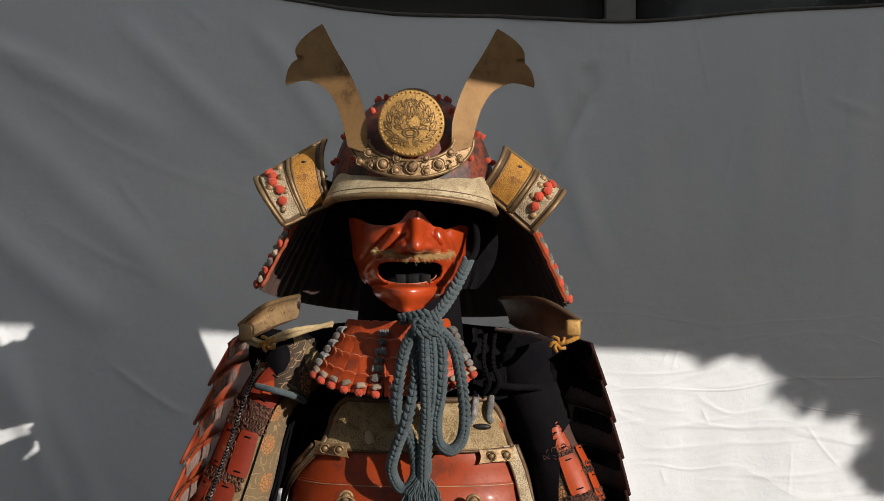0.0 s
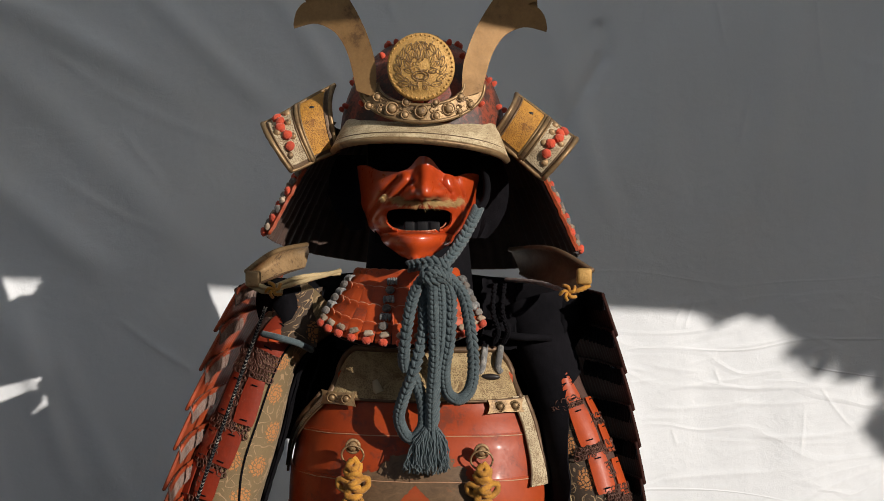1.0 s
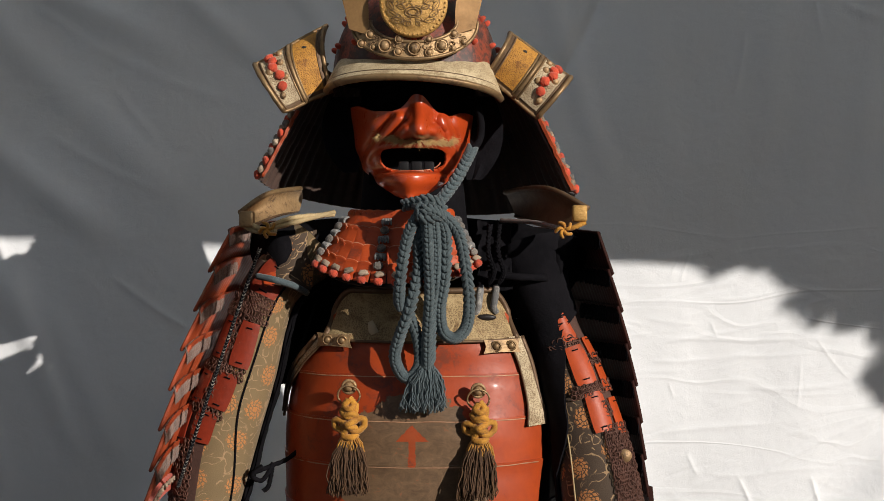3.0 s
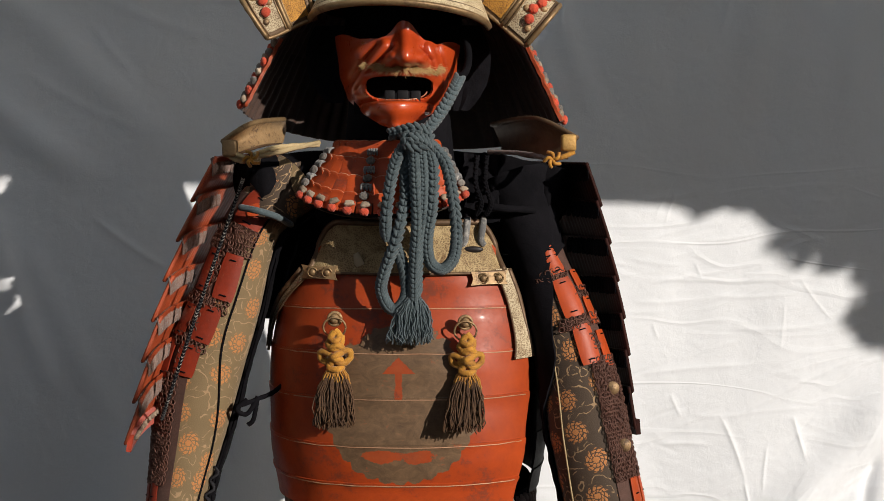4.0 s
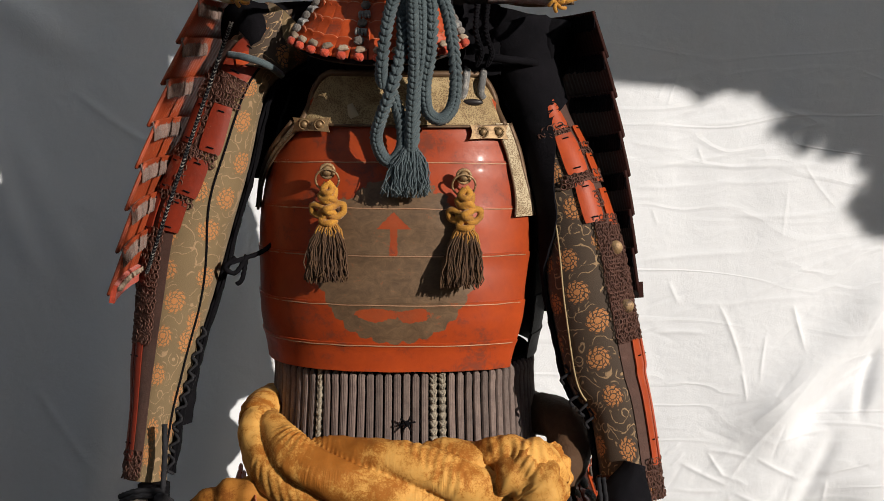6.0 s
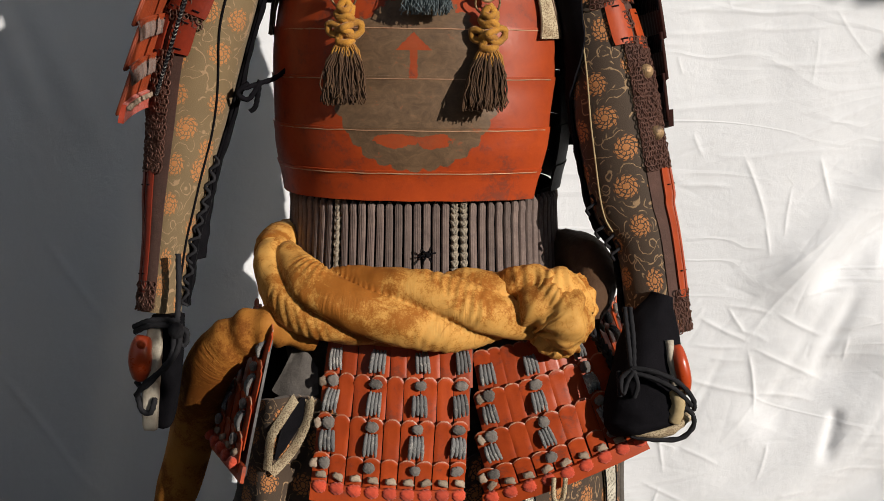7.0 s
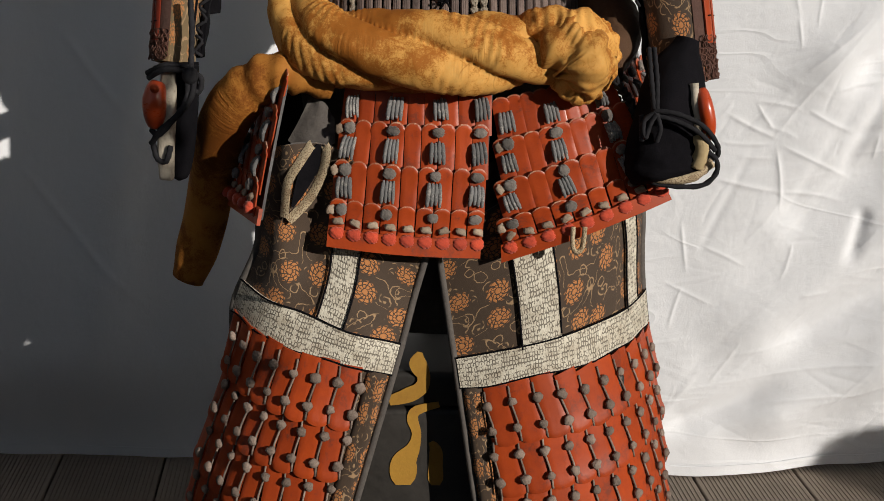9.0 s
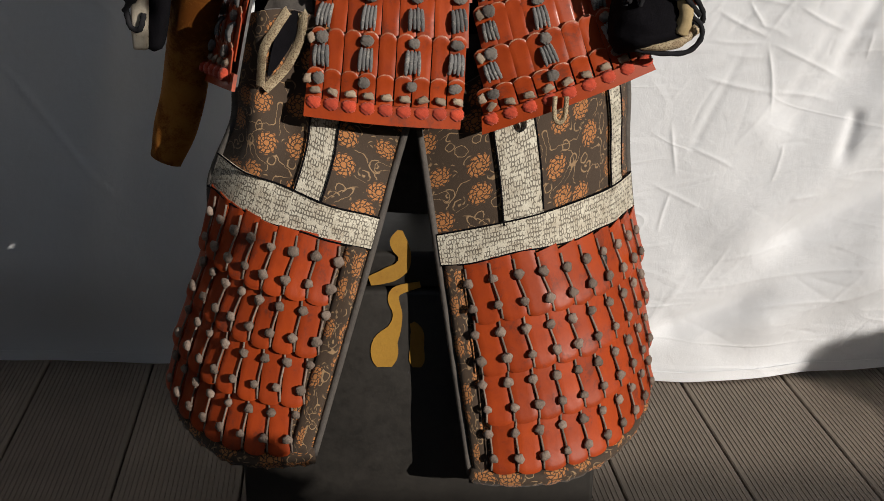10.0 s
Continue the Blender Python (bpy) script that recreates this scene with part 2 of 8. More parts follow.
def brocade_material(name, dark, light):
    """Silk with rust-orange chrysanthemum heads and pale scrolling vines, laid out in metres on the UVs."""
    m, nt, b = nodes_of(name)
    uv = nt.nodes.new("ShaderNodeUVMap").outputs["UV"]
    wob = add(nt, "TexNoise", {"Vector": uv, "Scale": 40.0, "Detail": 2.0})
    shift = add(nt, "VectorMath", {0: wob.outputs["Color"], 1: (0.5, 0.5, 0.5)}, operation="SUBTRACT")
    shift = add(nt, "VectorMath", {0: shift.outputs[0], "Scale": 0.006}, operation="SCALE")
    p = add(nt, "VectorMath", {0: uv, 1: shift.outputs[0]}, operation="ADD").outputs[0]
    jit = add(nt, "TexNoise", {"Vector": uv, "Scale": 190.0, "Detail": 2.0}).outputs["Color"]
    jit = add(nt, "VectorMath", {0: add(nt, "VectorMath", {0: jit, 1: (0.5, 0.5, 0.5)}, operation="SUBTRACT").outputs[0], "Scale": 0.0042}, operation="SCALE").outputs[0]
    p = add(nt, "VectorMath", {0: p, 1: jit}, operation="ADD").outputs[0]
    k = 21.5
    v = add(nt, "TexVoronoi", {"Vector": p, "Scale": k, "Randomness": 0.55}, voronoi_dimensions="2D")
    rel = add(nt, "VectorMath", {0: add(nt, "VectorMath", {0: p, "Scale": k}, operation="SCALE").outputs[0], 1: add(nt, "VectorMath", {0: v.outputs["Position"], "Scale": k}, operation="SCALE").outputs[0]}, operation="SUBTRACT").outputs[0]
    xyz = add(nt, "SeparateXYZ", {0: rel})
    ang = mathn(nt, "ARCTAN2", xyz.outputs["Y"], xyz.outputs["X"])
    dist = v.outputs["Distance"]
    petal = mathn(nt, "ABSOLUTE", mathn(nt, "SINE", mathn(nt, "ADD", mathn(nt, "MULTIPLY", ang, 5.5), mathn(nt, "MULTIPLY", dist, 13.0))))
    edge = mathn(nt, "ADD", 0.25, mathn(nt, "MULTIPLY", petal, 0.075))
    flower = mathn(nt, "MULTIPLY", mathn(nt, "SUBTRACT", edge, dist), 30.0, True)
    ring = mathn(nt, "ABSOLUTE", mathn(nt, "SINE", mathn(nt, "MULTIPLY", dist, 34.0)))
    gaps = mathn(nt, "MULTIPLY", mathn(nt, "MULTIPLY", mathn(nt, "SUBTRACT", ring, 0.30), 5.0, True), mathn(nt, "MULTIPLY", mathn(nt, "SUBTRACT", petal, 0.32), 5.0, True))
    core = mathn(nt, "MULTIPLY", mathn(nt, "SUBTRACT", 0.08, dist), 40.0, True)
    gaps = mathn(nt, "MAXIMUM", gaps, core)
    flower = mathn(nt, "MULTIPLY", flower, gaps)
    run = add(nt, "TexNoise", {"Vector": add(nt, "VectorMath", {0: p, 1: (0.021, 0.013, 0.0)}, operation="ADD").outputs[0], "Scale": 30.0, "Detail": 0.0, "Distortion": 0.9}, noise_dimensions="2D").outputs["Fac"]
    vine = mathn(nt, "MULTIPLY", mathn(nt, "SUBTRACT", 0.020, mathn(nt, "ABSOLUTE", mathn(nt, "SUBTRACT", run, 0.5))), 90.0, True)
    v3 = add(nt, "TexVoronoi", {"Vector": p, "Scale": k * 2.1, "Randomness": 1.0}, voronoi_dimensions="2D")
    curl = mathn(nt, "MULTIPLY", mathn(nt, "SUBTRACT", 0.045, mathn(nt, "ABSOLUTE", mathn(nt, "SUBTRACT", v3.outputs["Distance"], 0.24))), 40.0, True)
    v4 = add(nt, "TexVoronoi", {"Vector": add(nt, "VectorMath", {0: p, 1: (0.011, 0.037, 0.0)}, operation="ADD").outputs[0], "Scale": k * 1.6, "Randomness": 0.9}, voronoi_dimensions="2D")
    hook = mathn(nt, "MULTIPLY", mathn(nt, "SUBTRACT", 0.034, mathn(nt, "ABSOLUTE", mathn(nt, "SUBTRACT", v4.outputs["Distance"], 0.27))), 50.0, True)
    leafy = mathn(nt, "MULTIPLY", mathn(nt, "SUBTRACT", 0.10, v4.outputs["Distance"]), 30.0, True)
    hook = mathn(nt, "MAXIMUM", hook, leafy)
    brk = add(nt, "TexNoise", {"Vector": uv, "Scale": 55.0, "Detail": 1.0}).outputs["Fac"]
    curl = mathn(nt, "MULTIPLY", curl, mathn(nt, "MULTIPLY", mathn(nt, "SUBTRACT", brk, 0.47), 20.0, True))
    hook = mathn(nt, "MULTIPLY", hook, mathn(nt, "MULTIPLY", mathn(nt, "SUBTRACT", 0.46, brk), 20.0, True))
    vine = mathn(nt, "MAXIMUM", mathn(nt, "MAXIMUM", vine, curl), hook)
    clear = mathn(nt, "MULTIPLY", mathn(nt, "SUBTRACT", dist, 0.36), 20.0, True)
    vine = mathn(nt, "MULTIPLY", vine, clear)
    thread = add(nt, "TexNoise", {"Vector": uv, "Scale": 900.0, "Detail": 3.0}).outputs["Fac"]
    stain = add(nt, "TexNoise", {"Vector": uv, "Scale": 14.0, "Detail": 5.0}).outputs["Fac"]
    base = mixc(nt, stain, dark, light)
    vinec = mixc(nt, thread, (0.26, 0.155, 0.075), (0.44, 0.29, 0.155))
    flowc = mixc(nt, thread, (0.42, 0.15, 0.04), (0.56, 0.24, 0.075))
    col = mixc(nt, vine, base, vinec)
    col = mixc(nt, flower, col, flowc)
    col = mixc(nt, mathn(nt, "MULTIPLY", thread, 0.22), col, (0.03, 0.018, 0.010))
    nt.links.new(col, b.inputs["Base Color"])
    b.inputs["Roughness"].default_value = 0.8
    b.inputs["Sheen Weight"].default_value = 0.15
    h = mathn(nt, "ADD", mathn(nt, "ADD", mathn(nt, "MULTIPLY", flower, 0.5), mathn(nt, "MULTIPLY", vine, 0.35)), mathn(nt, "MULTIPLY", thread, 0.5))
    bp = add(nt, "Bump", {"Height": h, "Strength": 0.6, "Distance": 0.0012})
    nt.links.new(bp.outputs["Normal"], b.inputs["Normal"])
    return m


def stencil_leather(name, light, mark, rows=0.0, dots=300.0, amount=0.8, low=0.55, soil=0.85):
    """Pale printed leather: short dark brush marks in rows (rows per metre) or a ground of dots."""
    m, nt, b = nodes_of(name)
    uv = nt.nodes.new("ShaderNodeUVMap").outputs["UV"]
    big = add(nt, "TexNoise", {"Vector": uv, "Scale": 24.0, "Detail": 6.0, "Roughness": 0.65}).outputs["Fac"]
    grain = add(nt, "TexNoise", {"Vector": uv, "Scale": 700.0, "Detail": 3.0}).outputs["Fac"]
    if rows:
        st = add(nt, "VectorMath", {0: uv, 1: (1.0, 0.55, 1.0)}, operation="MULTIPLY").outputs[0]
        n = add(nt, "TexNoise", {"Vector": st, "Scale": rows * 0.5, "Detail": 4.0, "Roughness": 0.7}).outputs["Fac"]
        v = add(nt, "TexVoronoi", {"Vector": st, "Scale": rows, "Randomness": 0.45}, voronoi_dimensions="2D", feature="DISTANCE_TO_EDGE").outputs["Distance"]
        line = mathn(nt, "SINE", mathn(nt, "MULTIPLY", add(nt, "SeparateXYZ", {0: uv}).outputs["Y"], rows * 2.6))
        f = mathn(nt, "MULTIPLY", mathn(nt, "SUBTRACT", 0.20, mathn(nt, "ADD", v, mathn(nt, "MULTIPLY", line, 0.03))), 11.0, True)
        f = mathn(nt, "MULTIPLY", f, mathn(nt, "MULTIPLY", mathn(nt, "SUBTRACT", n, low), 14.0, True))
    else:
        v = add(nt, "TexVoronoi", {"Vector": uv, "Scale": dots, "Randomness": 0.9}, voronoi_dimensions="2D")
        f = mathn(nt, "MULTIPLY", mathn(nt, "SUBTRACT", 0.36, v.outputs["Distance"]), 9.0, True)
        f = mathn(nt, "MULTIPLY", f, mathn(nt, "MULTIPLY", mathn(nt, "SUBTRACT", big, 0.34), 7.0, True))
    lightc = mixc(nt, mathn(nt, "MULTIPLY", mathn(nt, "SUBTRACT", big, 0.35), 2.6, True), light, tuple(c * q for c, q in zip(light, (0.50, 0.44, 0.38))))
    lightc = mixc(nt, mathn(nt, "MULTIPLY", grain, 0.4), lightc, tuple(c * 0.6 for c in light))
    stain = add(nt, "TexNoise", {"Vector": uv, "Scale": 75.0, "Detail": 6.0, "Roughness": 0.75, "Distortion": 0.7}).outputs["Fac"]
    lightc = mixc(nt, mathn(nt, "MULTIPLY", mathn(nt, "MULTIPLY", mathn(nt, "SUBTRACT", stain, 0.50), 7.0, True), soil), lightc, tuple(c * q for c, q in zip(light, (0.30, 0.22, 0.16))))
    col = mixc(nt, mathn(nt, "MULTIPLY", f, amount), lightc, mark)
    nt.links.new(col, b.inputs["Base Color"])
    b.inputs["Roughness"].default_value = 0.7
    h = mathn(nt, "SUBTRACT", mathn(nt, "ADD", mathn(nt, "MULTIPLY", big, 0.8), mathn(nt, "MULTIPLY", grain, 0.25)), mathn(nt, "MULTIPLY", f, 0.4))
    bp = add(nt, "Bump", {"Height": h, "Strength": 0.7, "Distance": 0.002})
    nt.links.new(bp.outputs["Normal"], b.inputs["Normal"])
    return m


def deck_material():
    m, nt, b = nodes_of("composite_decking")
    co = coords(nt)
    st = add(nt, "VectorMath", {0: co, 1: (1.0, 0.08, 1.0)}, operation="MULTIPLY").outputs[0]
    grain = add(nt, "TexNoise", {"Vector": st, "Scale": 140.0, "Detail": 4.0}).outputs["Fac"]
    dirt = add(nt, "TexNoise", {"Vector": co, "Scale": 5.0, "Detail": 6.0}).outputs["Fac"]
    col = mixc(nt, grain, (0.185, 0.145, 0.112), (0.26, 0.21, 0.165))
    col = mixc(nt, mathn(nt, "MULTIPLY", mathn(nt, "SUBTRACT", dirt, 0.45), 2.0, True), col, (0.15, 0.12, 0.095))
    rnd = nt.nodes.new("ShaderNodeObjectInfo").outputs["Random"]
    hsv = add(nt, "HueSaturation", {"Color": col, "Value": mathn(nt, "ADD", mathn(nt, "MULTIPLY", rnd, 0.2), 0.9)})
    nt.links.new(hsv.outputs["Color"], b.inputs["Base Color"])
    b.inputs["Roughness"].default_value = 0.75
    bp = add(nt, "Bump", {"Height": grain, "Strength": 0.3, "Distance": 0.001})
    nt.links.new(bp.outputs["Normal"], b.inputs["Normal"])
    return m


def crest_material(cx, cz, R):
    """Red lacquer with a worn brown round crest, scalloped below, and a red arrow and two leaves left bare in it."""
    m = surface("crested_red_lacquer", (0.43, 0.064, 0.012), (0.28, 0.036, 0.009), 0.42, scale=12, fine=260, bump=0.18, worn=(0.17, 0.040, 0.020), wear=0.60, coat=0.04, spec=0.28)
    nt = m.node_tree
    b = nt.nodes["Principled BSDF"]
    pos = nt.nodes.new("ShaderNodeNewGeometry").outputs["Position"]
    xyz = add(nt, "SeparateXYZ", {0: pos})
    px, pz = xyz.outputs["X"], xyz.outputs["Z"]
    flakes = add(nt, "TexNoise", {"Vector": pos, "Scale": 38.0, "Detail": 8.0, "Roughness": 0.7}).outputs["Fac"]
    ragged = add(nt, "TexNoise", {"Vector": pos, "Scale": 160.0, "Detail": 4.0}).outputs["Fac"]
    streak = add(nt, "TexNoise", {"Vector": add(nt, "VectorMath", {0: pos, 1: (1.0, 1.0, 1.5)}, operation="MULTIPLY").outputs[0], "Scale": 60.0, "Detail": 8.0, "Roughness": 0.75, "Distortion": 0.8}).outputs["Fac"]
    dx, dz = mathn(nt, "SUBTRACT", px, cx), mathn(nt, "DIVIDE", mathn(nt, "SUBTRACT", pz, cz), 1.04)
    r = mathn(nt, "SQRT", mathn(nt, "ADD", mathn(nt, "MULTIPLY", dx, dx), mathn(nt, "MULTIPLY", dz, dz)))
    ang = mathn(nt, "ARCTAN2", dz, dx)
    low = mathn(nt, "MULTIPLY", mathn(nt, "ADD", mathn(nt, "MULTIPLY", mathn(nt, "SINE", ang), -1.0), 0.15), 2.0, True)
    scallop = mathn(nt, "MULTIPLY", mathn(nt, "MULTIPLY", mathn(nt, "ABSOLUTE", mathn(nt, "SINE", mathn(nt, "MULTIPLY", ang, 15.0))), low), 0.045)
    loose = mathn(nt, "MULTIPLY", mathn(nt, "SUBTRACT", flakes, 0.5), mathn(nt, "SUBTRACT", 0.55, mathn(nt, "MULTIPLY", low, 0.40)))
    edge = mathn(nt, "MULTIPLY", mathn(nt, "ADD", mathn(nt, "ADD", scallop, loose), mathn(nt, "ADD", 0.92, mathn(nt, "MULTIPLY", mathn(nt, "SUBTRACT", ragged, 0.5), 0.03))), R)
    mask = mathn(nt, "MULTIPLY", mathn(nt, "SUBTRACT", edge, r), 900.0, True)
    ax, az = -0.042, 1.240

    def inside(v, k=1100.0):
        return mathn(nt, "MULTIPLY", v, k, True)
    wob = mathn(nt, "MULTIPLY", mathn(nt, "SUBTRACT", ragged, 0.5), 0.006)
    side = mathn(nt, "ADD", mathn(nt, "ABSOLUTE", mathn(nt, "SUBTRACT", px, ax)), wob)
    head = mathn(nt, "MULTIPLY", inside(mathn(nt, "SUBTRACT", pz, az - 0.021)), inside(mathn(nt, "SUBTRACT", mathn(nt, "SUBTRACT", az, pz), side)))
    stem = mathn(nt, "MULTIPLY", mathn(nt, "MULTIPLY", inside(mathn(nt, "SUBTRACT", 0.0045, side)), inside(mathn(nt, "SUBTRACT", pz, az - 0.052))), inside(mathn(nt, "SUBTRACT", az - 0.018, pz)))
    bare = mathn(nt, "MAXIMUM", head, stem)
    for lx in (ax - 0.019, ax + 0.027):
        ex, ez = mathn(nt, "DIVIDE", mathn(nt, "SUBTRACT", px, lx), 0.022), mathn(nt, "DIVIDE", mathn(nt, "SUBTRACT", pz, 1.119), 0.0080)
        e = mathn(nt, "ADD", mathn(nt, "ADD", mathn(nt, "MULTIPLY", ex, ex), mathn(nt, "MULTIPLY", ez, ez)), mathn(nt, "MULTIPLY", mathn(nt, "SUBTRACT", flakes, 0.5), 5.0))
        bare = mathn(nt, "MAXIMUM", bare, inside(mathn(nt, "SUBTRACT", 1.0, e), 7.0))
    bare = mathn(nt, "MULTIPLY", bare, mathn(nt, "ADD", 0.45, mathn(nt, "MULTIPLY", flakes, 0.7)), True)
    worn = mathn(nt, "MULTIPLY", mathn(nt, "SUBTRACT", mathn(nt, "ADD", mathn(nt, "MULTIPLY", flakes, 0.5), mathn(nt, "MULTIPLY", streak, 0.5)), 0.575), 14.0, True)
    mask = mathn(nt, "MULTIPLY", mask, mathn(nt, "SUBTRACT", 1.0, mathn(nt, "MAXIMUM", bare, mathn(nt, "MULTIPLY", worn, 0.7))))
    brown = mixc(nt, mathn(nt, "MULTIPLY", mathn(nt, "SUBTRACT", streak, 0.35), 3.0, True), (0.095, 0.058, 0.034), (0.185, 0.112, 0.062))
    nt.links.new(mixc(nt, mask, b.inputs["Base Color"].links[0].from_socket, brown), b.inputs["Base Color"])
    return m


SHEET = sheet_material()
CRESTED = crest_material(-0.040, 1.182, 0.100)
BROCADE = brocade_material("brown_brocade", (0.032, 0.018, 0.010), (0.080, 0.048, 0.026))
# same silk with a paler ground: sunlight on the left sleeve put into the colour
SUNLITBROCADE = brocade_material("sunlit_brocade", (0.125, 0.082, 0.036), (0.250, 0.170, 0.080))
WHITELEATHER = stencil_leather("printed_white_leather", (0.80, 0.75, 0.62), (0.085, 0.068, 0.050), 300, amount=0.80, low=0.43, soil=0.40)
PLAINLEATHER = surface("worn_white_leather", (0.66, 0.60, 0.49), (0.42, 0.35, 0.26), 0.75, scale=60, fine=500, bump=0.5, worn=(0.16, 0.11, 0.075), wear=0.62, spread=0.15)
GILTLEATHER = stencil_leather("printed_gilt_leather", (0.52, 0.38, 0.19), (0.12, 0.066, 0.026), 0, 430, 0.72)
IVORYLEATHER = stencil_leather("printed_ivory_leather", (0.64, 0.52, 0.34), (0.14, 0.08, 0.035), 0, 430, 0.7)
BRIMLEATHER = stencil_leather("printed_cream_leather", (0.70, 0.57, 0.36), (0.20, 0.12, 0.05), 0, 430, 0.5, soil=0.6)
YELLOWLEATHER = stencil_leather("printed_yellow_leather", (0.62, 0.29, 0.040), (0.14, 0.06, 0.02), 0, 400, 0.55)
DECK = deck_material()


# ---- building helpers ----
PLACE = {}


def thing(name, at, label, category, group="", kind=""):
    ob = new(name)
    ob.location = at
    ob.empty_display_size = 0.05
    PLACE[ob.name] = Vector(at)
    return tagged(ob, label, category, group, kind)


def finish(bm, material, smooth=True):
    me = bpy.data.meshes.new("mesh")
    bmesh.ops.recalc_face_normals(bm, faces=bm.faces)
    bm.to_mesh(me)
    bm.free()
    me.materials.append(material)
    for p in me.polygons:
        p.use_smooth = smooth
    return me


def part(name, bm, material, parent=None, label="", smooth=True):
    """Links a bmesh given in world metres as one mesh object under a thing or a part, its origin at its middle."""
    vs = [v.co for v in bm.verts]
    mid = Vector([(min(c[i] for c in vs) + max(c[i] for c in vs)) / 2 for i in range(3)])
    bmesh.ops.translate(bm, verts=bm.verts, vec=-mid)
    ob = new(name, finish(bm, material, smooth))
    ob.parent = parent
    ob.location = mid - (PLACE[parent.name] if parent else Vector())
    PLACE[ob.name] = mid
    return tagged(ob, label)


def piece(name, me, m, parent, label=""):
    """An object of its own on a shared mesh, at the world pose m."""
    ob = new(name, me)
    ob.parent = parent
    ob.matrix_basis = Matrix.Translation(-PLACE[parent.name]) @ m
    PLACE[ob.name] = m.translation.copy()
    return tagged(ob, label)


def merge(*bms):
    out = bmesh.new()
    for b in bms:
        me = bpy.data.meshes.new("tmp")
        b.to_mesh(me)
        b.free()
        out.from_mesh(me)
        bpy.data.meshes.remove(me)
    return out


def surf(fn, nu, nv, thick=0.0, keep=None, wrap=False):
    """A sheet fn(u, v) with u, v in 0..1, given thickness away from its front; UVs run in metres."""
    bm = bmesh.new()
    uvl = bm.loops.layers.uv.new("UVMap")
    P = [[Vector(fn(i / nu, j / nv)) for j in range(nv + 1)] for i in range(nu + 1)]
    mj, mi = nv // 2, nu // 2
    su, sv = [0.0], [0.0]
    for i in range(nu):
        su.append(su[-1] + (P[i + 1][mj] - P[i][mj]).length)
    for j in range(nv):
        sv.append(sv[-1] + (P[mi][j + 1] - P[mi][j]).length)
    N = [[None] * (nv + 1) for _ in range(nu + 1)]
    for i in range(nu + 1):
        for j in range(nv + 1):
            a = P[min(i + 1, nu)][j] - P[max(i - 1, 0)][j]
            b = P[i][min(j + 1, nv)] - P[i][max(j - 1, 0)]
            n = a.cross(b)
            N[i][j] = n.normalized() if n.length > 1e-12 else Vector((0, -1, 0))
    front = [[bm.verts.new(P[i][j]) for j in range(nv + 1)] for i in range(nu + 1)]
    back = [[bm.verts.new(P[i][j] - N[i][j] * thick) for j in range(nv + 1)] for i in range(nu + 1)] if thick else None

    def quad(vs, uvs):
        try:
            f = bm.faces.new(vs)
        except ValueError:
            return
        for l, c in zip(f.loops, uvs):
            l[uvl].uv = c

    on = [[keep is None or keep((i + 0.5) / nu, (j + 0.5) / nv) for j in range(nv)] for i in range(nu)]
    for i in range(nu):
        for j in range(nv):
            if not on[i][j]:
                continue
            uvs = [(su[i], sv[j]), (su[i + 1], sv[j]), (su[i + 1], sv[j + 1]), (su[i], sv[j + 1])]
            ids = [(i, j), (i + 1, j), (i + 1, j + 1), (i, j + 1)]
            quad([front[a][b] for a, b in ids], uvs)
            if thick:
                quad([back[a][b] for a, b in reversed(ids)], uvs[::-1])
                for k, (di, dj) in enumerate(((0, -1), (1, 0), (0, 1), (-1, 0))):
                    a, b = i + di, j + dj
                    if not (0 <= a < nu and 0 <= b < nv and on[a][b]):
                        p, q = ids[k], ids[(k + 1) % 4]
                        quad([front[q[0]][q[1]], front[p[0]][p[1]], back[p[0]][p[1]], back[q[0]][q[1]]], [uvs[(k + 1) % 4], uvs[k], uvs[k], uvs[(k + 1) % 4]])
    loose = [v for v in bm.verts if not v.link_faces]
    bmesh.ops.delete(bm, geom=loose, context="VERTS")
    if thick:
        bm.normal_update()
        for e in bm.edges:
            if len(e.link_faces) == 2 and abs(e.calc_face_angle(0.0)) > 0.9:
                e.smooth = False
    return bm


def spline(pts, n):
    """n + 1 points on a smooth line through pts."""
    pts = [Vector(p) for p in pts]
    out = []
    m = len(pts) - 1
    for k in range(n + 1):
        s = k / n * m
        i = min(int(s), m - 1)
        f = s - i
        p0, p1, p2, p3 = pts[max(i - 1, 0)], pts[i], pts[i + 1], pts[min(i + 2, m)]
        out.append(0.5 * (2 * p1 + (p2 - p0) * f + (2 * p0 - 5 * p1 + 4 * p2 - p3) * f * f + (3 * p1 - p0 - 3 * p2 + p3) * f ** 3))
    return out


def frames_along(path):
    """Tangent and two crossing directions at each point of a path, without twist."""
    res = []
    ref = Vector((0, -1, 0.001)).normalized()
    for i in range(len(path)):
        t = (path[min(i + 1, len(path) - 1)] - path[max(i - 1, 0)]).normalized()
        a = ref - t * ref.dot(t)
        a = a.normalized() if a.length > 1e-6 else t.orthogonal().normalized()
        ref = a
        res.append((t, a, t.cross(a)))
    return res


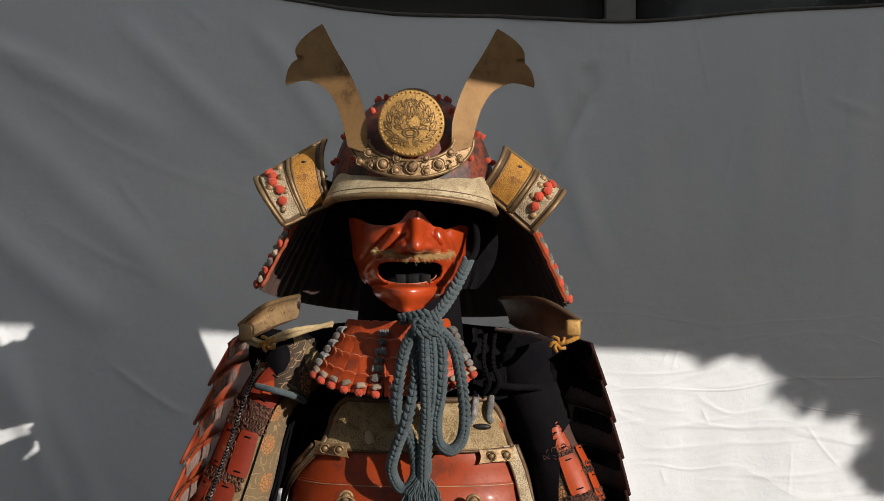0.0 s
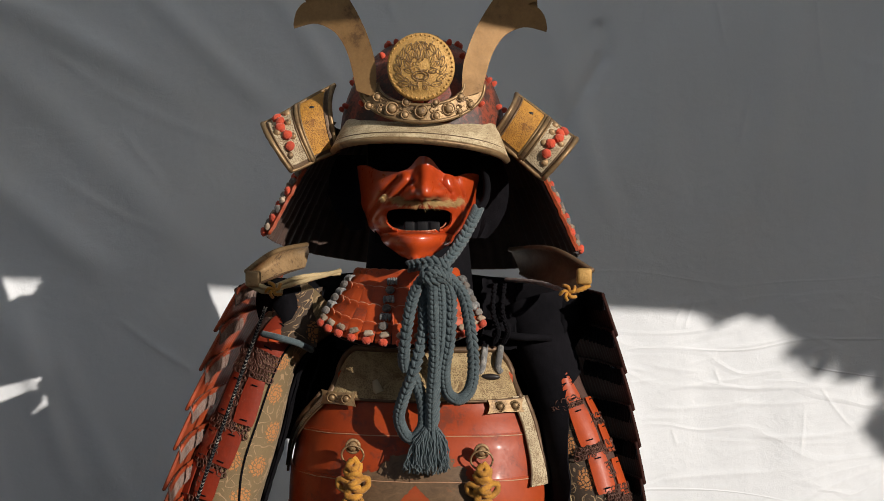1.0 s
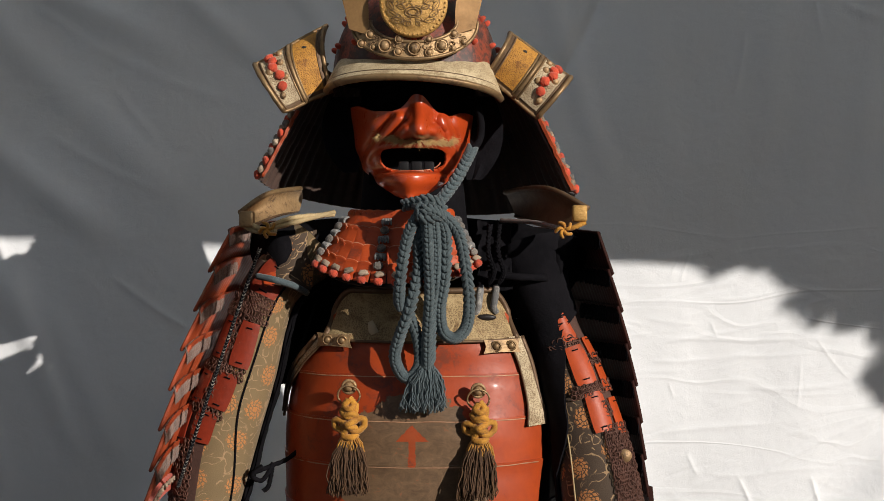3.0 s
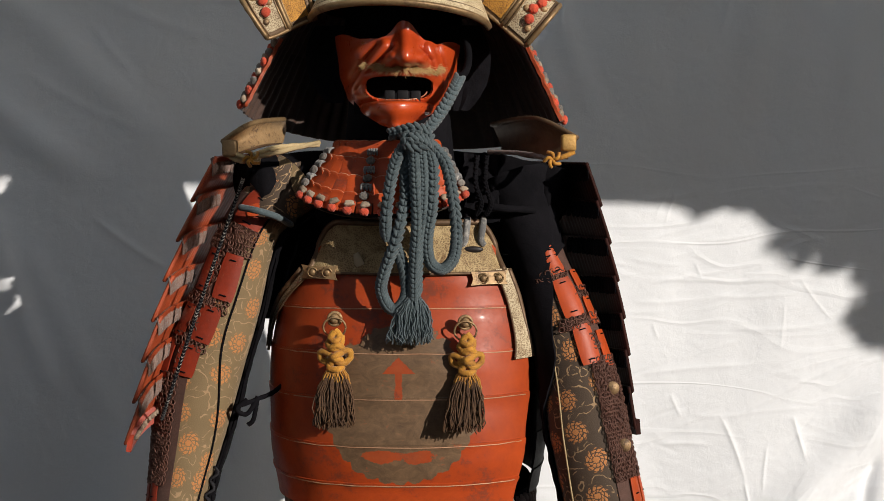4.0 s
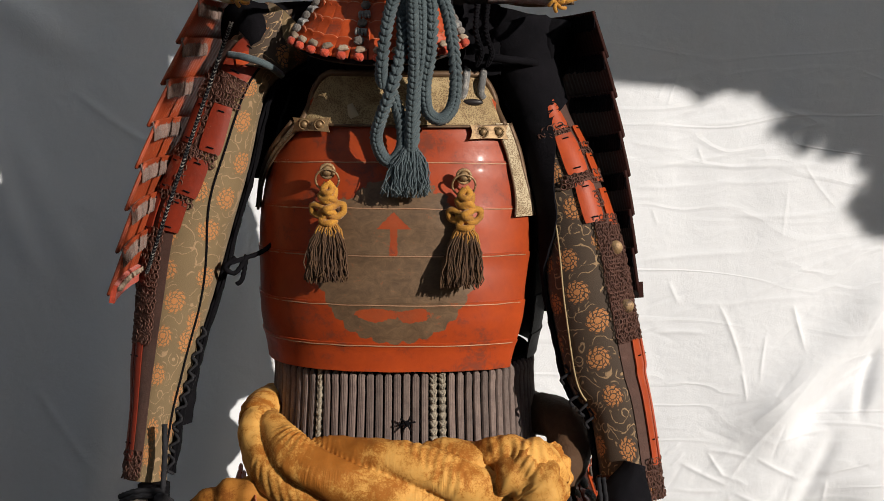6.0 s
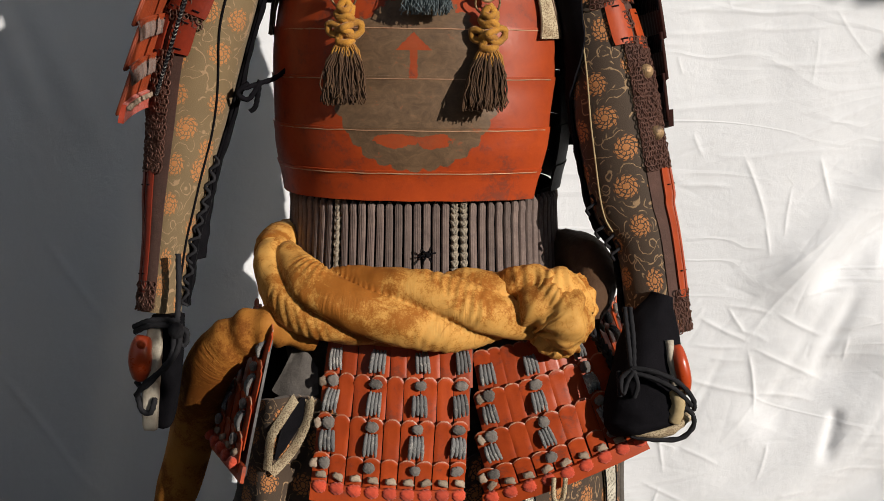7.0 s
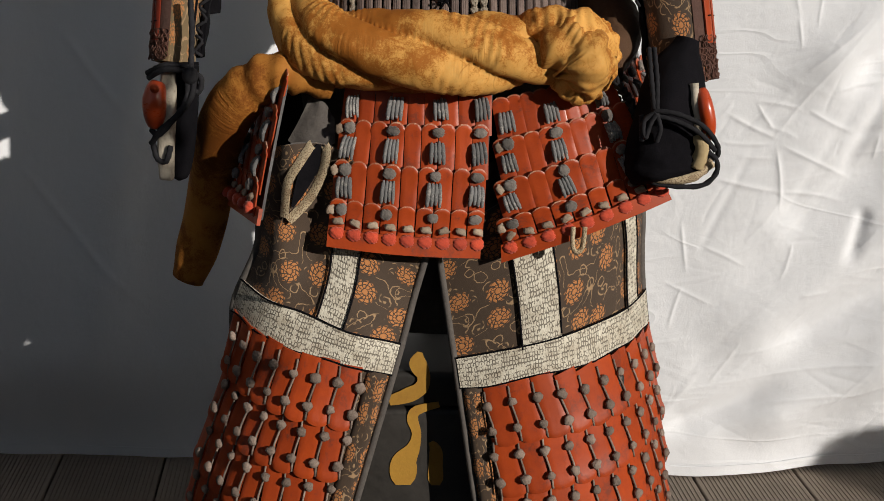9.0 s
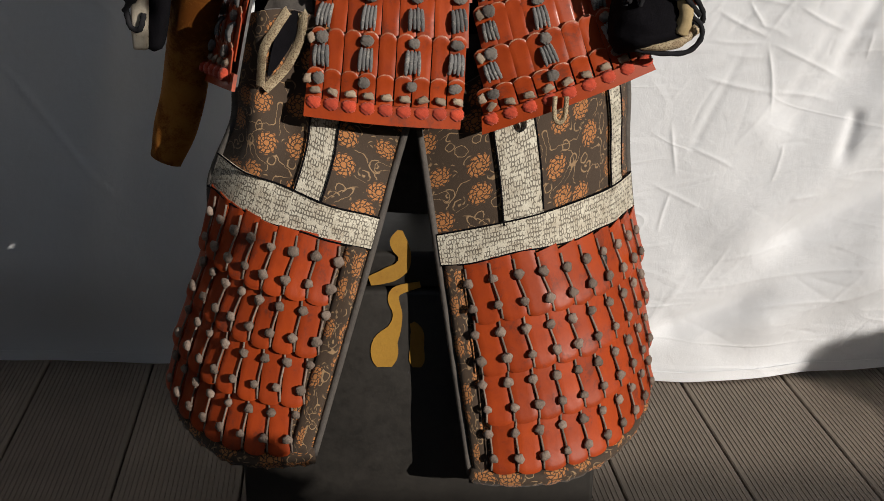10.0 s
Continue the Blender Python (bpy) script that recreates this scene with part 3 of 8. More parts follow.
def tube(path, radius, sides=8, shape=None, bm=None, caps=True):
    """A round rod along path; radius a number or a function of 0..1, shape(s, angle) a further factor; UVs in metres."""
    path = [Vector(p) for p in path]
    bm = bm or bmesh.new()
    uvl = bm.loops.layers.uv.verify()
    fr = frames_along(path)
    n = len(path) - 1
    rings, length = [], [0.0]
    for i in range(n):
        length.append(length[-1] + (path[i + 1] - path[i]).length)
    rm = 0.0
    for i, (p, (t, a, b)) in enumerate(zip(path, fr)):
        s = i / n
        r = radius(s) if callable(radius) else radius
        rm = max(rm, r)
        rings.append([bm.verts.new(p + (a * math.cos(2 * math.pi * k / sides) + b * math.sin(2 * math.pi * k / sides)) * r * (shape(s, 2 * math.pi * k / sides) if shape else 1)) for k in range(sides)])
    for i in range(n):
        for k in range(sides):
            q = (k + 1) % sides
            f = bm.faces.new((rings[i][k], rings[i][q], rings[i + 1][q], rings[i + 1][k]))
            for l, c in zip(f.loops, ((k, i), (k + 1, i), (k + 1, i + 1), (k, i + 1))):
                l[uvl].uv = (c[0] / sides * 2 * math.pi * rm, length[c[1]])
    if caps:
        bm.faces.new(rings[0][::-1])
        bm.faces.new(rings[-1])
    return bm


def braid(path, r, pitch, cols=4):
    """A plaited round cord in one mesh: plump strands that slant in turn to one side and the other round a core, so that they meet in chevrons."""
    length = sum((Vector(path[i + 1]) - Vector(path[i])).length for i in range(len(path) - 1))
    n = max(8, int(length / pitch))
    pts = spline(path, n * 2)
    fr = frames_along(pts)
    bm = tube(pts, r * 0.74, 10)
    lon, lat = 8, 5
    for i in range(n):
        for c in range(cols):
            k = 2 * i
            t, x, y = fr[k]
            ang = 2 * math.pi * (c + 0.5) / cols
            out = x * math.cos(ang) + y * math.sin(ang)
            tan = y * math.cos(ang) - x * math.sin(ang)
            lean = (1 if c % 2 else -1) * 0.62
            major = t * math.cos(lean) + tan * math.sin(lean)
            minor = tan * math.cos(lean) - t * math.sin(lean)
            mid = pts[k] + out * r * 0.66
            rings = []
            for a in range(1, lat):
                th = math.pi * a / lat
                w = math.sin(th) ** 0.8
                rings.append([bm.verts.new(mid + major * (-math.cos(th)) * r * 1.10 + (minor * math.cos(2 * math.pi * q / lon) * r * 0.40 + out * math.sin(2 * math.pi * q / lon) * r * 0.30) * w) for q in range(lon)])
            for a in range(len(rings) - 1):
                for q in range(lon):
                    bm.faces.new((rings[a][q], rings[a][(q + 1) % lon], rings[a + 1][(q + 1) % lon], rings[a + 1][q]))
            bm.faces.new(rings[0][::-1])
            bm.faces.new(rings[-1])
    return bm


def plate_outline(bm, outline, fn, thick):
    """A flat plate from a closed outline of 2D points, put in place by fn(x, z, depth)."""
    a = [bm.verts.new(fn(x, z, 0)) for x, z in outline]
    b = [bm.verts.new(fn(x, z, thick)) for x, z in outline]
    n = len(a)
    bm.faces.new(a)
    bm.faces.new(b[::-1])
    for i in range(n):
        j = (i + 1) % n
        bm.faces.new((a[j], a[i], b[i], b[j]))
    return bm


def box(lo, hi, bev=0.0):
    bm = bmesh.new()
    bmesh.ops.create_cube(bm, size=1, matrix=Matrix.Translation((Vector(lo) + Vector(hi)) / 2) @ Matrix.Diagonal((*(Vector(hi) - Vector(lo)), 1)))
    if bev:
        bmesh.ops.bevel(bm, geom=bm.edges[:], offset=bev, segments=2, affect="EDGES", profile=0.5)
    return bm


def ball(at, r, seg=10, squash=(1, 1, 1), rot=None):
    bm = bmesh.new()
    bmesh.ops.create_uvsphere(bm, u_segments=seg, v_segments=max(5, seg * 2 // 3), radius=r, matrix=Matrix.Translation(at) @ (rot or Matrix()) @ Matrix.Diagonal((*squash, 1)))
    return bm


def smooth01(x):
    x = max(0.0, min(1.0, x))
    return x * x * (3 - 2 * x)


def lerp(a, b, f):
    return a + (b - a) * f


def nz(*p):
    return noise.noise(Vector(p))


def table(stops, x):
    """Smooth value at x between (x, value) stops."""
    if x <= stops[0][0]:
        return stops[0][1]
    for (a, va), (b, vb) in zip(stops, stops[1:]):
        if x <= b:
            return lerp(va, vb, smooth01((x - a) / (b - a)))
    return stops[-1][1]


# ---- the setting ----
def build_ground():
    bm = bmesh.new()
    bmesh.ops.create_grid(bm, x_segments=8, y_segments=8, size=60, matrix=Matrix.Translation((0, 0, -0.06)))
    g = part("ground", bm, surface("gravel_bed", (0.16, 0.145, 0.12), (0.10, 0.09, 0.075), 0.95, scale=4, fine=90, bump=1.0, depth=0.01))
    tagged(g, "plain grey gravel bed under the terrace", "ground", kind="structure")


BOARD, SLOPE = 0.2095, -0.110


def build_deck():
    deck = thing("floor", (0, 0, -0.03), "brown grooved composite terrace decking", "decking", kind="structure")
    width, gap, n = BOARD, 0.005, 24
    prof = [(-width / 2 + gap / 2, -0.021), (-width / 2 + gap / 2, -0.002), (-width / 2 + gap / 2 + 0.002, 0.0)]
    span = width - gap - 0.004
    for k in range(n):
        x0 = -span / 2 + span * k / n
        w = span / n
        if k:
            prof += [(x0 - w * 0.16, 0.0), (x0 - w * 0.10, -0.0016), (x0 + w * 0.10, -0.0016), (x0 + w * 0.16, 0.0)]
    prof += [(width / 2 - gap / 2 - 0.002, 0.0), (width / 2 - gap / 2, -0.002), (width / 2 - gap / 2, -0.021)]
    bm = bmesh.new()
    a = [bm.verts.new((x, -3.4, z)) for x, z in prof]
    b = [bm.verts.new((x, 3.4, z)) for x, z in prof]
    for i in range(len(prof) - 1):
        bm.faces.new((a[i], a[i + 1], b[i + 1], b[i]))
    bm.faces.new(a[::-1])
    bm.faces.new(b)
    bm.faces.new((a[-1], a[0], b[0], b[-1]))
    me = finish(bm, DECK, False)
    turn = math.atan(-SLOPE)
    for k in range(-13, 14):
        x = 0.462 + 0.21 * (k + 0.5)
        mid = Vector((x, 2.068, 0)) + Vector((SLOPE, 1, 0)) * (-2.2)
        piece("board", me, Matrix.Translation(mid) @ Matrix.Rotation(turn, 4, "Z"), deck)
    part("joists", merge(*[box((-2.0 - 0.11 * (y - 2), y, -0.055), (3.0 - 0.11 * (y - 2), y + 0.06, -0.0225)) for y in (-3, -2, -1, 0, 1, 2, 3)]), BOXBLACK, deck, "dark bearers under the boards")


random.seed(5)
CREASES = []               # x, z at both ends, height, half width, 1 for a sharp pinched line


def folds(lines, amp, w, sharp=0):
    for n, (x0, z0, x1, z1) in enumerate(lines):
        k = 0.75 + 0.5 * ((n * 37) % 10) / 10
        CREASES.append((x0, z0, x1, z1, amp * k, w * (1.25 - 0.5 * ((n * 53) % 10) / 10), sharp))


# tension folds that slant down from the upper corner
folds([(-0.95, 1.95, -0.45, 1.49), (-0.92, 1.70, -0.60, 1.45), (-1.0, 2.05, -0.50, 1.80), (-0.80, 1.42, -0.68, 1.05), (-0.98, 1.62, -0.75, 1.25)], 0.012, 0.030)
folds([(-0.74, 1.36, -0.58, 1.00), (-0.60, 2.03, -0.30, 1.75), (-0.35, 2.02, -0.20, 1.80), (-0.88, 1.28, -0.80, 0.95)], 0.008, 0.022)
folds([(-0.66, 1.82, -0.38, 1.707), (-0.82, 1.973, -0.70, 1.941), (-0.608, 1.738, -0.524, 1.634), (-0.754, 1.884, -0.66, 1.82), (-0.607, 1.384, -0.472, 1.29), (-0.473, 2.05, -0.42, 2.0), (-0.72, 1.644, -0.514, 1.54), (-0.129, 2.0, -0.098, 1.926), (-0.70, 0.86, -0.58, 0.70), (-0.80, 0.62, -0.60, 0.35)], 0.0035, 0.0075, 1)
# hanging folds below the line
folds([(0.272, 1.945, 0.286, 1.885), (0.286, 1.895, 0.235, 1.80), (0.24, 1.81, 0.183, 1.70)], -0.009, 0.014)
folds([(0.665, 2.04, 0.691, 1.81), (0.548, 1.83, 0.527, 1.717), (0.09, 2.03, 0.069, 1.926), (0.361, 1.99, 0.35, 1.946), (0.725, 1.884, 0.817, 1.853), (0.256, 1.894, 0.282, 1.894), (0.47, 2.04, 0.50, 1.90)], 0.0045, 0.008, 1)
folds([(0.36, 2.03, 0.42, 1.50), (0.60, 2.03, 0.58, 1.55), (0.80, 2.05, 0.76, 1.50), (0.15, 2.0, 0.30, 1.55)], 0.008, 0.030)
# broad slack folds that rise towards the far lower corner
folds([(0.50, 0.28, 0.90, 0.62), (0.55, 0.10, 0.92, 0.31), (0.60, 0.77, 0.92, 1.10)], 0.026, 0.050)
folds([(0.58, 0.52, 0.82, 0.67), (0.60, 0.28, 0.92, 0.47), (0.68, 0.78, 0.92, 0.98), (0.40, 0.10, 0.62, 0.20)], -0.022, 0.034)
folds([(0.69, 0.62, 0.765, 0.785), (0.735, 0.55, 0.71, 0.45), (0.84, 0.93, 0.80, 0.80)], -0.009, 0.012)
folds([(-0.30, 1.20, -0.52, 0.20), (-0.55, 1.0, -0.72, 0.12), (-0.80, 0.95, -0.95, 0.15)], 0.016, 0.050)
# star of pulled creases
folds([(0.558, 0.681, 0.733, 0.916), (0.558, 0.681, 0.469, 0.724), (0.553, 0.697, 0.523, 0.741), (0.551, 0.669, 0.457, 0.672), (0.564, 0.657, 0.581, 0.542), (0.575, 0.665, 0.708, 0.601), (0.521, 0.745, 0.60, 0.733), (0.601, 0.80, 0.705, 0.893), (0.616, 0.73, 0.698, 0.69), (0.658, 0.765, 0.754, 0.782), (0.742, 0.642, 0.745, 0.691), (0.463, 0.603, 0.583, 0.579), (0.583, 0.579, 0.696, 0.561)], 0.0026, 0.0042, 1)
# small sharp creases in the slack cloth
folds([(0.477, 0.198, 0.528, 0.289), (0.552, 0.208, 0.818, 0.256), (0.58, 0.892, 0.589, 0.839), (0.623, 0.96, 0.613, 0.869), (0.405, 0.515, 0.42, 0.421), (0.394, 0.315, 0.414, 0.395), (0.609, 0.483, 0.591, 0.414), (0.589, 0.162, 0.772, 0.182), (0.448, 0.473, 0.524, 0.439), (0.38, 0.403, 0.473, 0.36), (0.411, 0.179, 0.552, 0.208), (0.63, 0.384, 0.682, 0.393), (0.445, 0.736, 0.474, 0.76), (0.708, 0.458, 0.76, 0.52)], 0.0021, 0.0038, 1)
# crosswise wrinkles in the sunlit band
folds([(0.366, 1.31, 0.478, 1.295), (0.387, 1.274, 0.703, 1.272), (0.449, 1.426, 0.43, 1.37), (0.434, 1.43, 0.41, 1.38), (0.398, 1.264, 0.59, 1.296), (0.488, 1.30, 0.499, 1.275), (0.682, 1.271, 0.747, 1.19), (0.378, 1.229, 0.52, 1.24), (0.52, 1.24, 0.683, 1.246), (0.41, 1.188, 0.421, 1.158), (0.653, 1.231, 0.646, 1.139)], 0.0021, 0.0038, 1)
folds([(0.568, 1.015, 0.84, 1.14), (0.444, 1.055, 0.465, 1.014), (0.497, 1.341, 0.628, 1.362), (0.537, 1.014, 0.583, 0.89), (0.392, 1.096, 0.606, 1.113), (0.671, 1.015, 0.695, 0.932), (0.426, 0.962, 0.518, 0.962), (0.76, 0.869, 0.85, 0.911), (0.553, 1.179, 0.747, 1.19)], 0.0030, 0.0065, 1)
for _ in range(150):       # many faint ones besides
    x0, z0, a, d = random.uniform(0.25, 0.9), random.uniform(0.06, 1.42), random.uniform(-0.5, 1.4), random.uniform(0.03, 0.16)
    a = a * 0.3 if z0 > 1.0 else a
    CREASES.append((x0, z0, x0 + d * math.cos(a), z0 + d * math.sin(a), random.uniform(-0.0014, 0.0016), random.uniform(0.0035, 0.006), 1))

for _ in range(45):        # crumpled lower part
    x0, z0, a, d = random.uniform(0.36, 0.9), random.uniform(0.05, 0.85), random.uniform(0.1, 1.2), random.uniform(0.10, 0.26)
    CREASES.append((x0, z0, x0 + d * math.cos(a), z0 + d * math.sin(a), random.uniform(-0.0020, 0.0020), random.uniform(0.007, 0.014), 0))


def crease_heights(x, z):
    """Heights of all creases at arrays of places."""
    d = np.zeros_like(x)
    for x0, z0, x1, z1, amp, w, sharp in CREASES:
        dx, dz = x1 - x0, z1 - z0
        ll = dx * dx + dz * dz
        t = ((x - x0) * dx + (z - z0) * dz) / ll
        bow = 0.035 * math.sin(x0 * 40 + z0 * 17) * math.sqrt(ll)
        dist = np.abs(((x - x0) * dz - (z - z0) * dx) / math.sqrt(ll) + bow * 4 * t * (1 - t) * (1 if sharp else 0.4))
        a, b = np.clip((t + 0.1) / 0.3, 0, 1), np.clip((1.1 - t) / 0.45, 0, 1)
        ends = a * a * (3 - 2 * a) * b * b * (3 - 2 * b) * (0.75 if sharp else 1.0) * (0.6 if z0 > 1.05 and x0 > 0.3 else 1.0)
        d += amp * ends * (np.exp(-1.6 * (np.sqrt(dist * dist + 0.0010 ** 2) - 0.0010) / w) if sharp else np.exp(-(dist / w) ** 2))
    return d


def build_sheet():
    s = thing("cloth_backdrop", (0, 2.1, 0), "creased white cotton sheet hung as a backdrop", "sheet", kind="structure")
    NU, NV = 640, 621
    cols = np.interp(np.linspace(0, 1, NU + 1), [0, 0.05, 0.30, 0.94, 1], [-1.45, -0.95, 0.22, 0.92, 1.45])
    X = np.repeat(cols[:, None], NV + 1, 1)
    top = 2.031 + 0.10 * (cols - 0.28) ** 2 + 0.004 * np.sin(cols * 13)
    low = np.array([0.003 + 0.010 * max(0, nz(x * 4, 0.3, 0.0)) + 0.014 * smooth01((x - 0.55) / 0.3) for x in cols])
    Z = top[:, None] + (low - top)[:, None] * np.interp(np.linspace(0, 1, NV + 1), [0, 0.13, 0.95, 1], [0, 0.29, 0.965, 1])[None, :]
    D = crease_heights(X, Z)

    def fn(u, v):
        i, j = int(round(u * NU)), int(round(v * NV))
        x, z = X[i, j], Z[i, j]
        d = D[i, j] + 0.030 * nz(x * 1.1 + 3, z * 0.5, 0.2) + 0.016 * nz(x * 2.6, z * 1.3 - x * 1.6, 4.0) + 0.004 * nz(x * 9, z * 5, 8.0)
        d += 0.030 * smooth01((x - 0.50) / 0.40) * smooth01((1.0 - z) / 0.35) * smooth01((z - 0.05) / 0.3)
        foot = smooth01((0.25 - z) / 0.25)
        y = 2.085 - d + foot * (0.02 * nz(x * 5, 1, 1) + 0.05 * smooth01((abs(x - 0.2) - 0.4) / 0.6))
        return (x, y, z)
    part("sheet", surf(fn, NU, NV), SHEET, s)
    part("hem", surf(lambda u, v: Vector(fn(u, 1 - (9 - 9 * v) / NV)) + Vector((0, -0.003, 0)), 235, 3, 0.001), SHEET, s, "narrow stitched hem")
    # the line that the sheet hangs from, pinned at the two upper corners
    line = tube([fn(k / 47, 0) for k in range(48)], 0.004, 6)
    part("line", line, PIPING, s, "thin washing line along the top edge")
    for x in (-1.46, 1.46):
        p = thing("clothes_post", (x, 2.10, 0), "plain dark pole holding the washing line", "pole", "line poles")
        part("pole", tube([(x, 2.10, 0), (x, 2.10, 2.32)], 0.02, 12), FRAMEGREY, p)


def build_house_behind():
    w = part("wall_north", merge(box((-5, 3.6, -0.05), (0.52, 3.75, 3.4)), box((1.62, 3.6, -0.05), (5, 3.75, 3.4)), box((0.52, 3.6, 2.9), (1.62, 3.75, 3.4)), box((0.52, 3.6, -0.05), (1.62, 3.75, 1.2))), surface("dark_boarding", (0.018, 0.016, 0.015), (0.03, 0.026, 0.023), 0.8, scale=4, bump=0.4))
    tagged(w, "dark boarded house wall behind the sheet", "wall", kind="structure")
    win = thing("window_1", (1.07, 3.6, 1.2), "grey painted window with a dark pane", "window", kind="structure")
    part("window_frame", merge(box((0.525, 3.56, 1.2), (0.62, 3.66, 2.895), 0.004), box((1.52, 3.56, 1.2), (1.615, 3.66, 2.895), 0.004), box((0.62, 3.56, 1.2), (1.52, 3.66, 1.29), 0.004), box((0.62, 3.56, 2.80), (1.52, 3.66, 2.895), 0.004)), FRAMEGREY, win)
    part("pane", box((0.621, 3.61, 1.291), (1.519, 3.62, 2.799)), FARDARK, win)


def leafy(spots, away, seed):
    """Clumps of leaves round points that lie towards the sun from places (x, z, radius) of the backdrop."""
    rnd = random.Random(seed)
    leaf = bmesh.new()
    for x, zz, r in spots:
        c = Vector((x, 2.08, zz)) + sun_dir * away
        for _ in range(int(6500 * r)):
            d = Vector((rnd.gauss(0, 1), rnd.gauss(0, 1), rnd.gauss(0, 1)))
            p = c + d.normalized() * r * rnd.random() ** 0.4
            q = Euler((rnd.uniform(0, 6), rnd.uniform(0, 6), rnd.uniform(0, 6))).to_matrix()
            L = rnd.uniform(0.013, 0.022)
            vs = [leaf.verts.new(p + q @ Vector(v) * L) for v in ((-1, 0, 0), (-0.2, 0.5, 0.1), (1, 0, 0), (-0.2, -0.5, 0.1))]
            leaf.faces.new((vs[0], vs[1], vs[2]))
            leaf.faces.new((vs[0], vs[2], vs[3]))
    return leaf


def clay_pot(at, shrub, stems):
    x, y = at
    part("pot", disc_lathe_up((x, y, 0), [(0.13, 0.0), (0.17, 0.30), (0.185, 0.31), (0.185, 0.35), (0.165, 0.35), (0.16, 0.31), (0.01, 0.30)]), CLAY, shrub, "plain clay pot")
    for dx, dy, top in stems:
        part("stem", tube(spline([(x, y, 0.28), (x + dx * 0.5, y + dy, top * 0.55), (x + dx, y + dy, top)], 12), lambda s: 0.014 * (1 - 0.7 * s), 7), BARK, shrub)


def build_shade():
    """Unseen light shapers: a canvas awning overhead, whose front edge shades the upper part of the sheet, potted
    shrubs beside it that cast shadow spots, and the fences round the terrace.
    """
    k = math.tan(radians(SUN_EL)) / math.cos(radians(SUN_AZ))
    y = 0.50
    bm = bmesh.new()
    ends = []
    for x in (-4.2, 5.0):
        z = 1.420 - 0.036 * (x - (2.06 - y) * math.tan(radians(SUN_AZ)) - 0.5) + (2.06 - y) * k
        ends.append([bm.verts.new((x, yy, zz)) for yy, zz in ((y, z), (y, z + 0.03), (3.58, z + 0.85), (3.58, z + 0.80))])
    for i in range(4):
        bm.faces.new((ends[0][i], ends[0][(i + 1) % 4], ends[1][(i + 1) % 4], ends[1][i]))
    bm.faces.new(ends[0][::-1])
    bm.faces.new(ends[1])
    canvas, nt, b = nodes_of("shade_canvas")
    weave = add(nt, "TexNoise", {"Vector": coords(nt), "Scale": 5.0, "Detail": 6.0}).outputs["Fac"]
    nt.links.new(mixc(nt, weave, (0.50, 0.53, 0.58), (0.58, 0.61, 0.66)), b.inputs["Base Color"])
    b.inputs["Roughness"].default_value = 0.9
    # the added canvas lets sun through as fill for the shaded parts
    glow = add(nt, "BsdfTranslucent", {"Color": (0.80, 0.84, 0.87, 1)})
    half = add(nt, "MixShader", {0: 0.62, 1: b.outputs[0], 2: glow.outputs[0]})
    nt.links.new(half.outputs[0], nt.nodes["Material Output"].inputs["Surface"])
    tagged(part("ceiling", bm, canvas, smooth=False), "plain pale sloping canvas, added out of view for shade and soft fill", "awning", kind="structure")
    # added unseen wall: blocks sky and bounces cool light on the sheet's left
    tagged(part("wall_west", box((-1.36, -2.6, -0.02), (-1.30, 1.95, 2.3)), surface("bounce_grey", (0.23, 0.25, 0.275), (0.28, 0.30, 0.325), 0.9, scale=3, fine=80, bump=0.3)), "plain slate grey wall, added out of view to set the side light", "wall", kind="structure")
    tagged(part("wall_south", box((-6, -3.7, -0.06), (8, -3.5, 2.6)), BARK), "plain dark brown boarded garden fence", "fence", kind="structure")
    # unseen shrubs, added only for shadows; each clump sits sunward of its shadow spot
    shrub = thing("shadow_shrub", (3.1, 0.35, 0), "tall leafy green shrub in a clay pot, added out of view for shade", "shrub")
    c = Vector((-1.33, 2.08, 0)) + sun_dir * 3.4
    shade_shrub = thing("shadow_shrub", (c.x, c.y, 0), "bushy green shrub in a plain clay pot, added out of view for shade", "shrub")
    tagged(part("leaves", leafy([(-1.33, 1.02, 0.17), (-1.36, 0.75, 0.19), (-1.34, 0.45, 0.19), (-1.33, 0.15, 0.19), (-1.08, 1.12, 0.12), (-1.13, -0.125, 0.06), (-1.05, -0.15, 0.055), (-1.21, -0.11, 0.07), (-0.99, -0.175, 0.045), (-1.42, -0.15, 0.19), (-1.5, -0.35, 0.2), (-1.75, -0.5, 0.22)], 3.4, 7), LEAF, shade_shrub), kind="stuff")
    spots = [(0.755, 1.385, 0.085), (0.85, 1.37, 0.075), (0.98, 1.36, 0.14), (0.52, 1.428, 0.026), (0.60, 1.43, 0.02), (0.67, 1.42, 0.04), (0.865, 1.215, 0.06), (0.97, 1.22, 0.09), (1.12, 1.3, 0.2), (1.25, 1.0, 0.2), (0.83, 0.02, 0.085), (0.95, 0.0, 0.14), (1.2, 0.0, 0.2), (0.70, -0.10, 0.035), (0.79, -0.17, 0.05), (0.62, -0.19, 0.03), (0.84, -0.05, 0.06), (0.74, -0.27, 0.03)]
    tagged(part("leaves", leafy(spots, 2.9, 3), LEAF, shrub), kind="stuff")
    clay_pot((3.1, 0.35), shrub, ((-0.25, 0.0, 1.9), (0.05, 0.05, 2.0), (0.2, -0.1, 1.4), (-0.05, 0.1, 1.2)))
    clay_pot((c.x, c.y), shade_shrub, ((0.02, 0.0, 2.1), (0.05, 0.05, 1.7), (-0.05, -0.04, 1.5)))


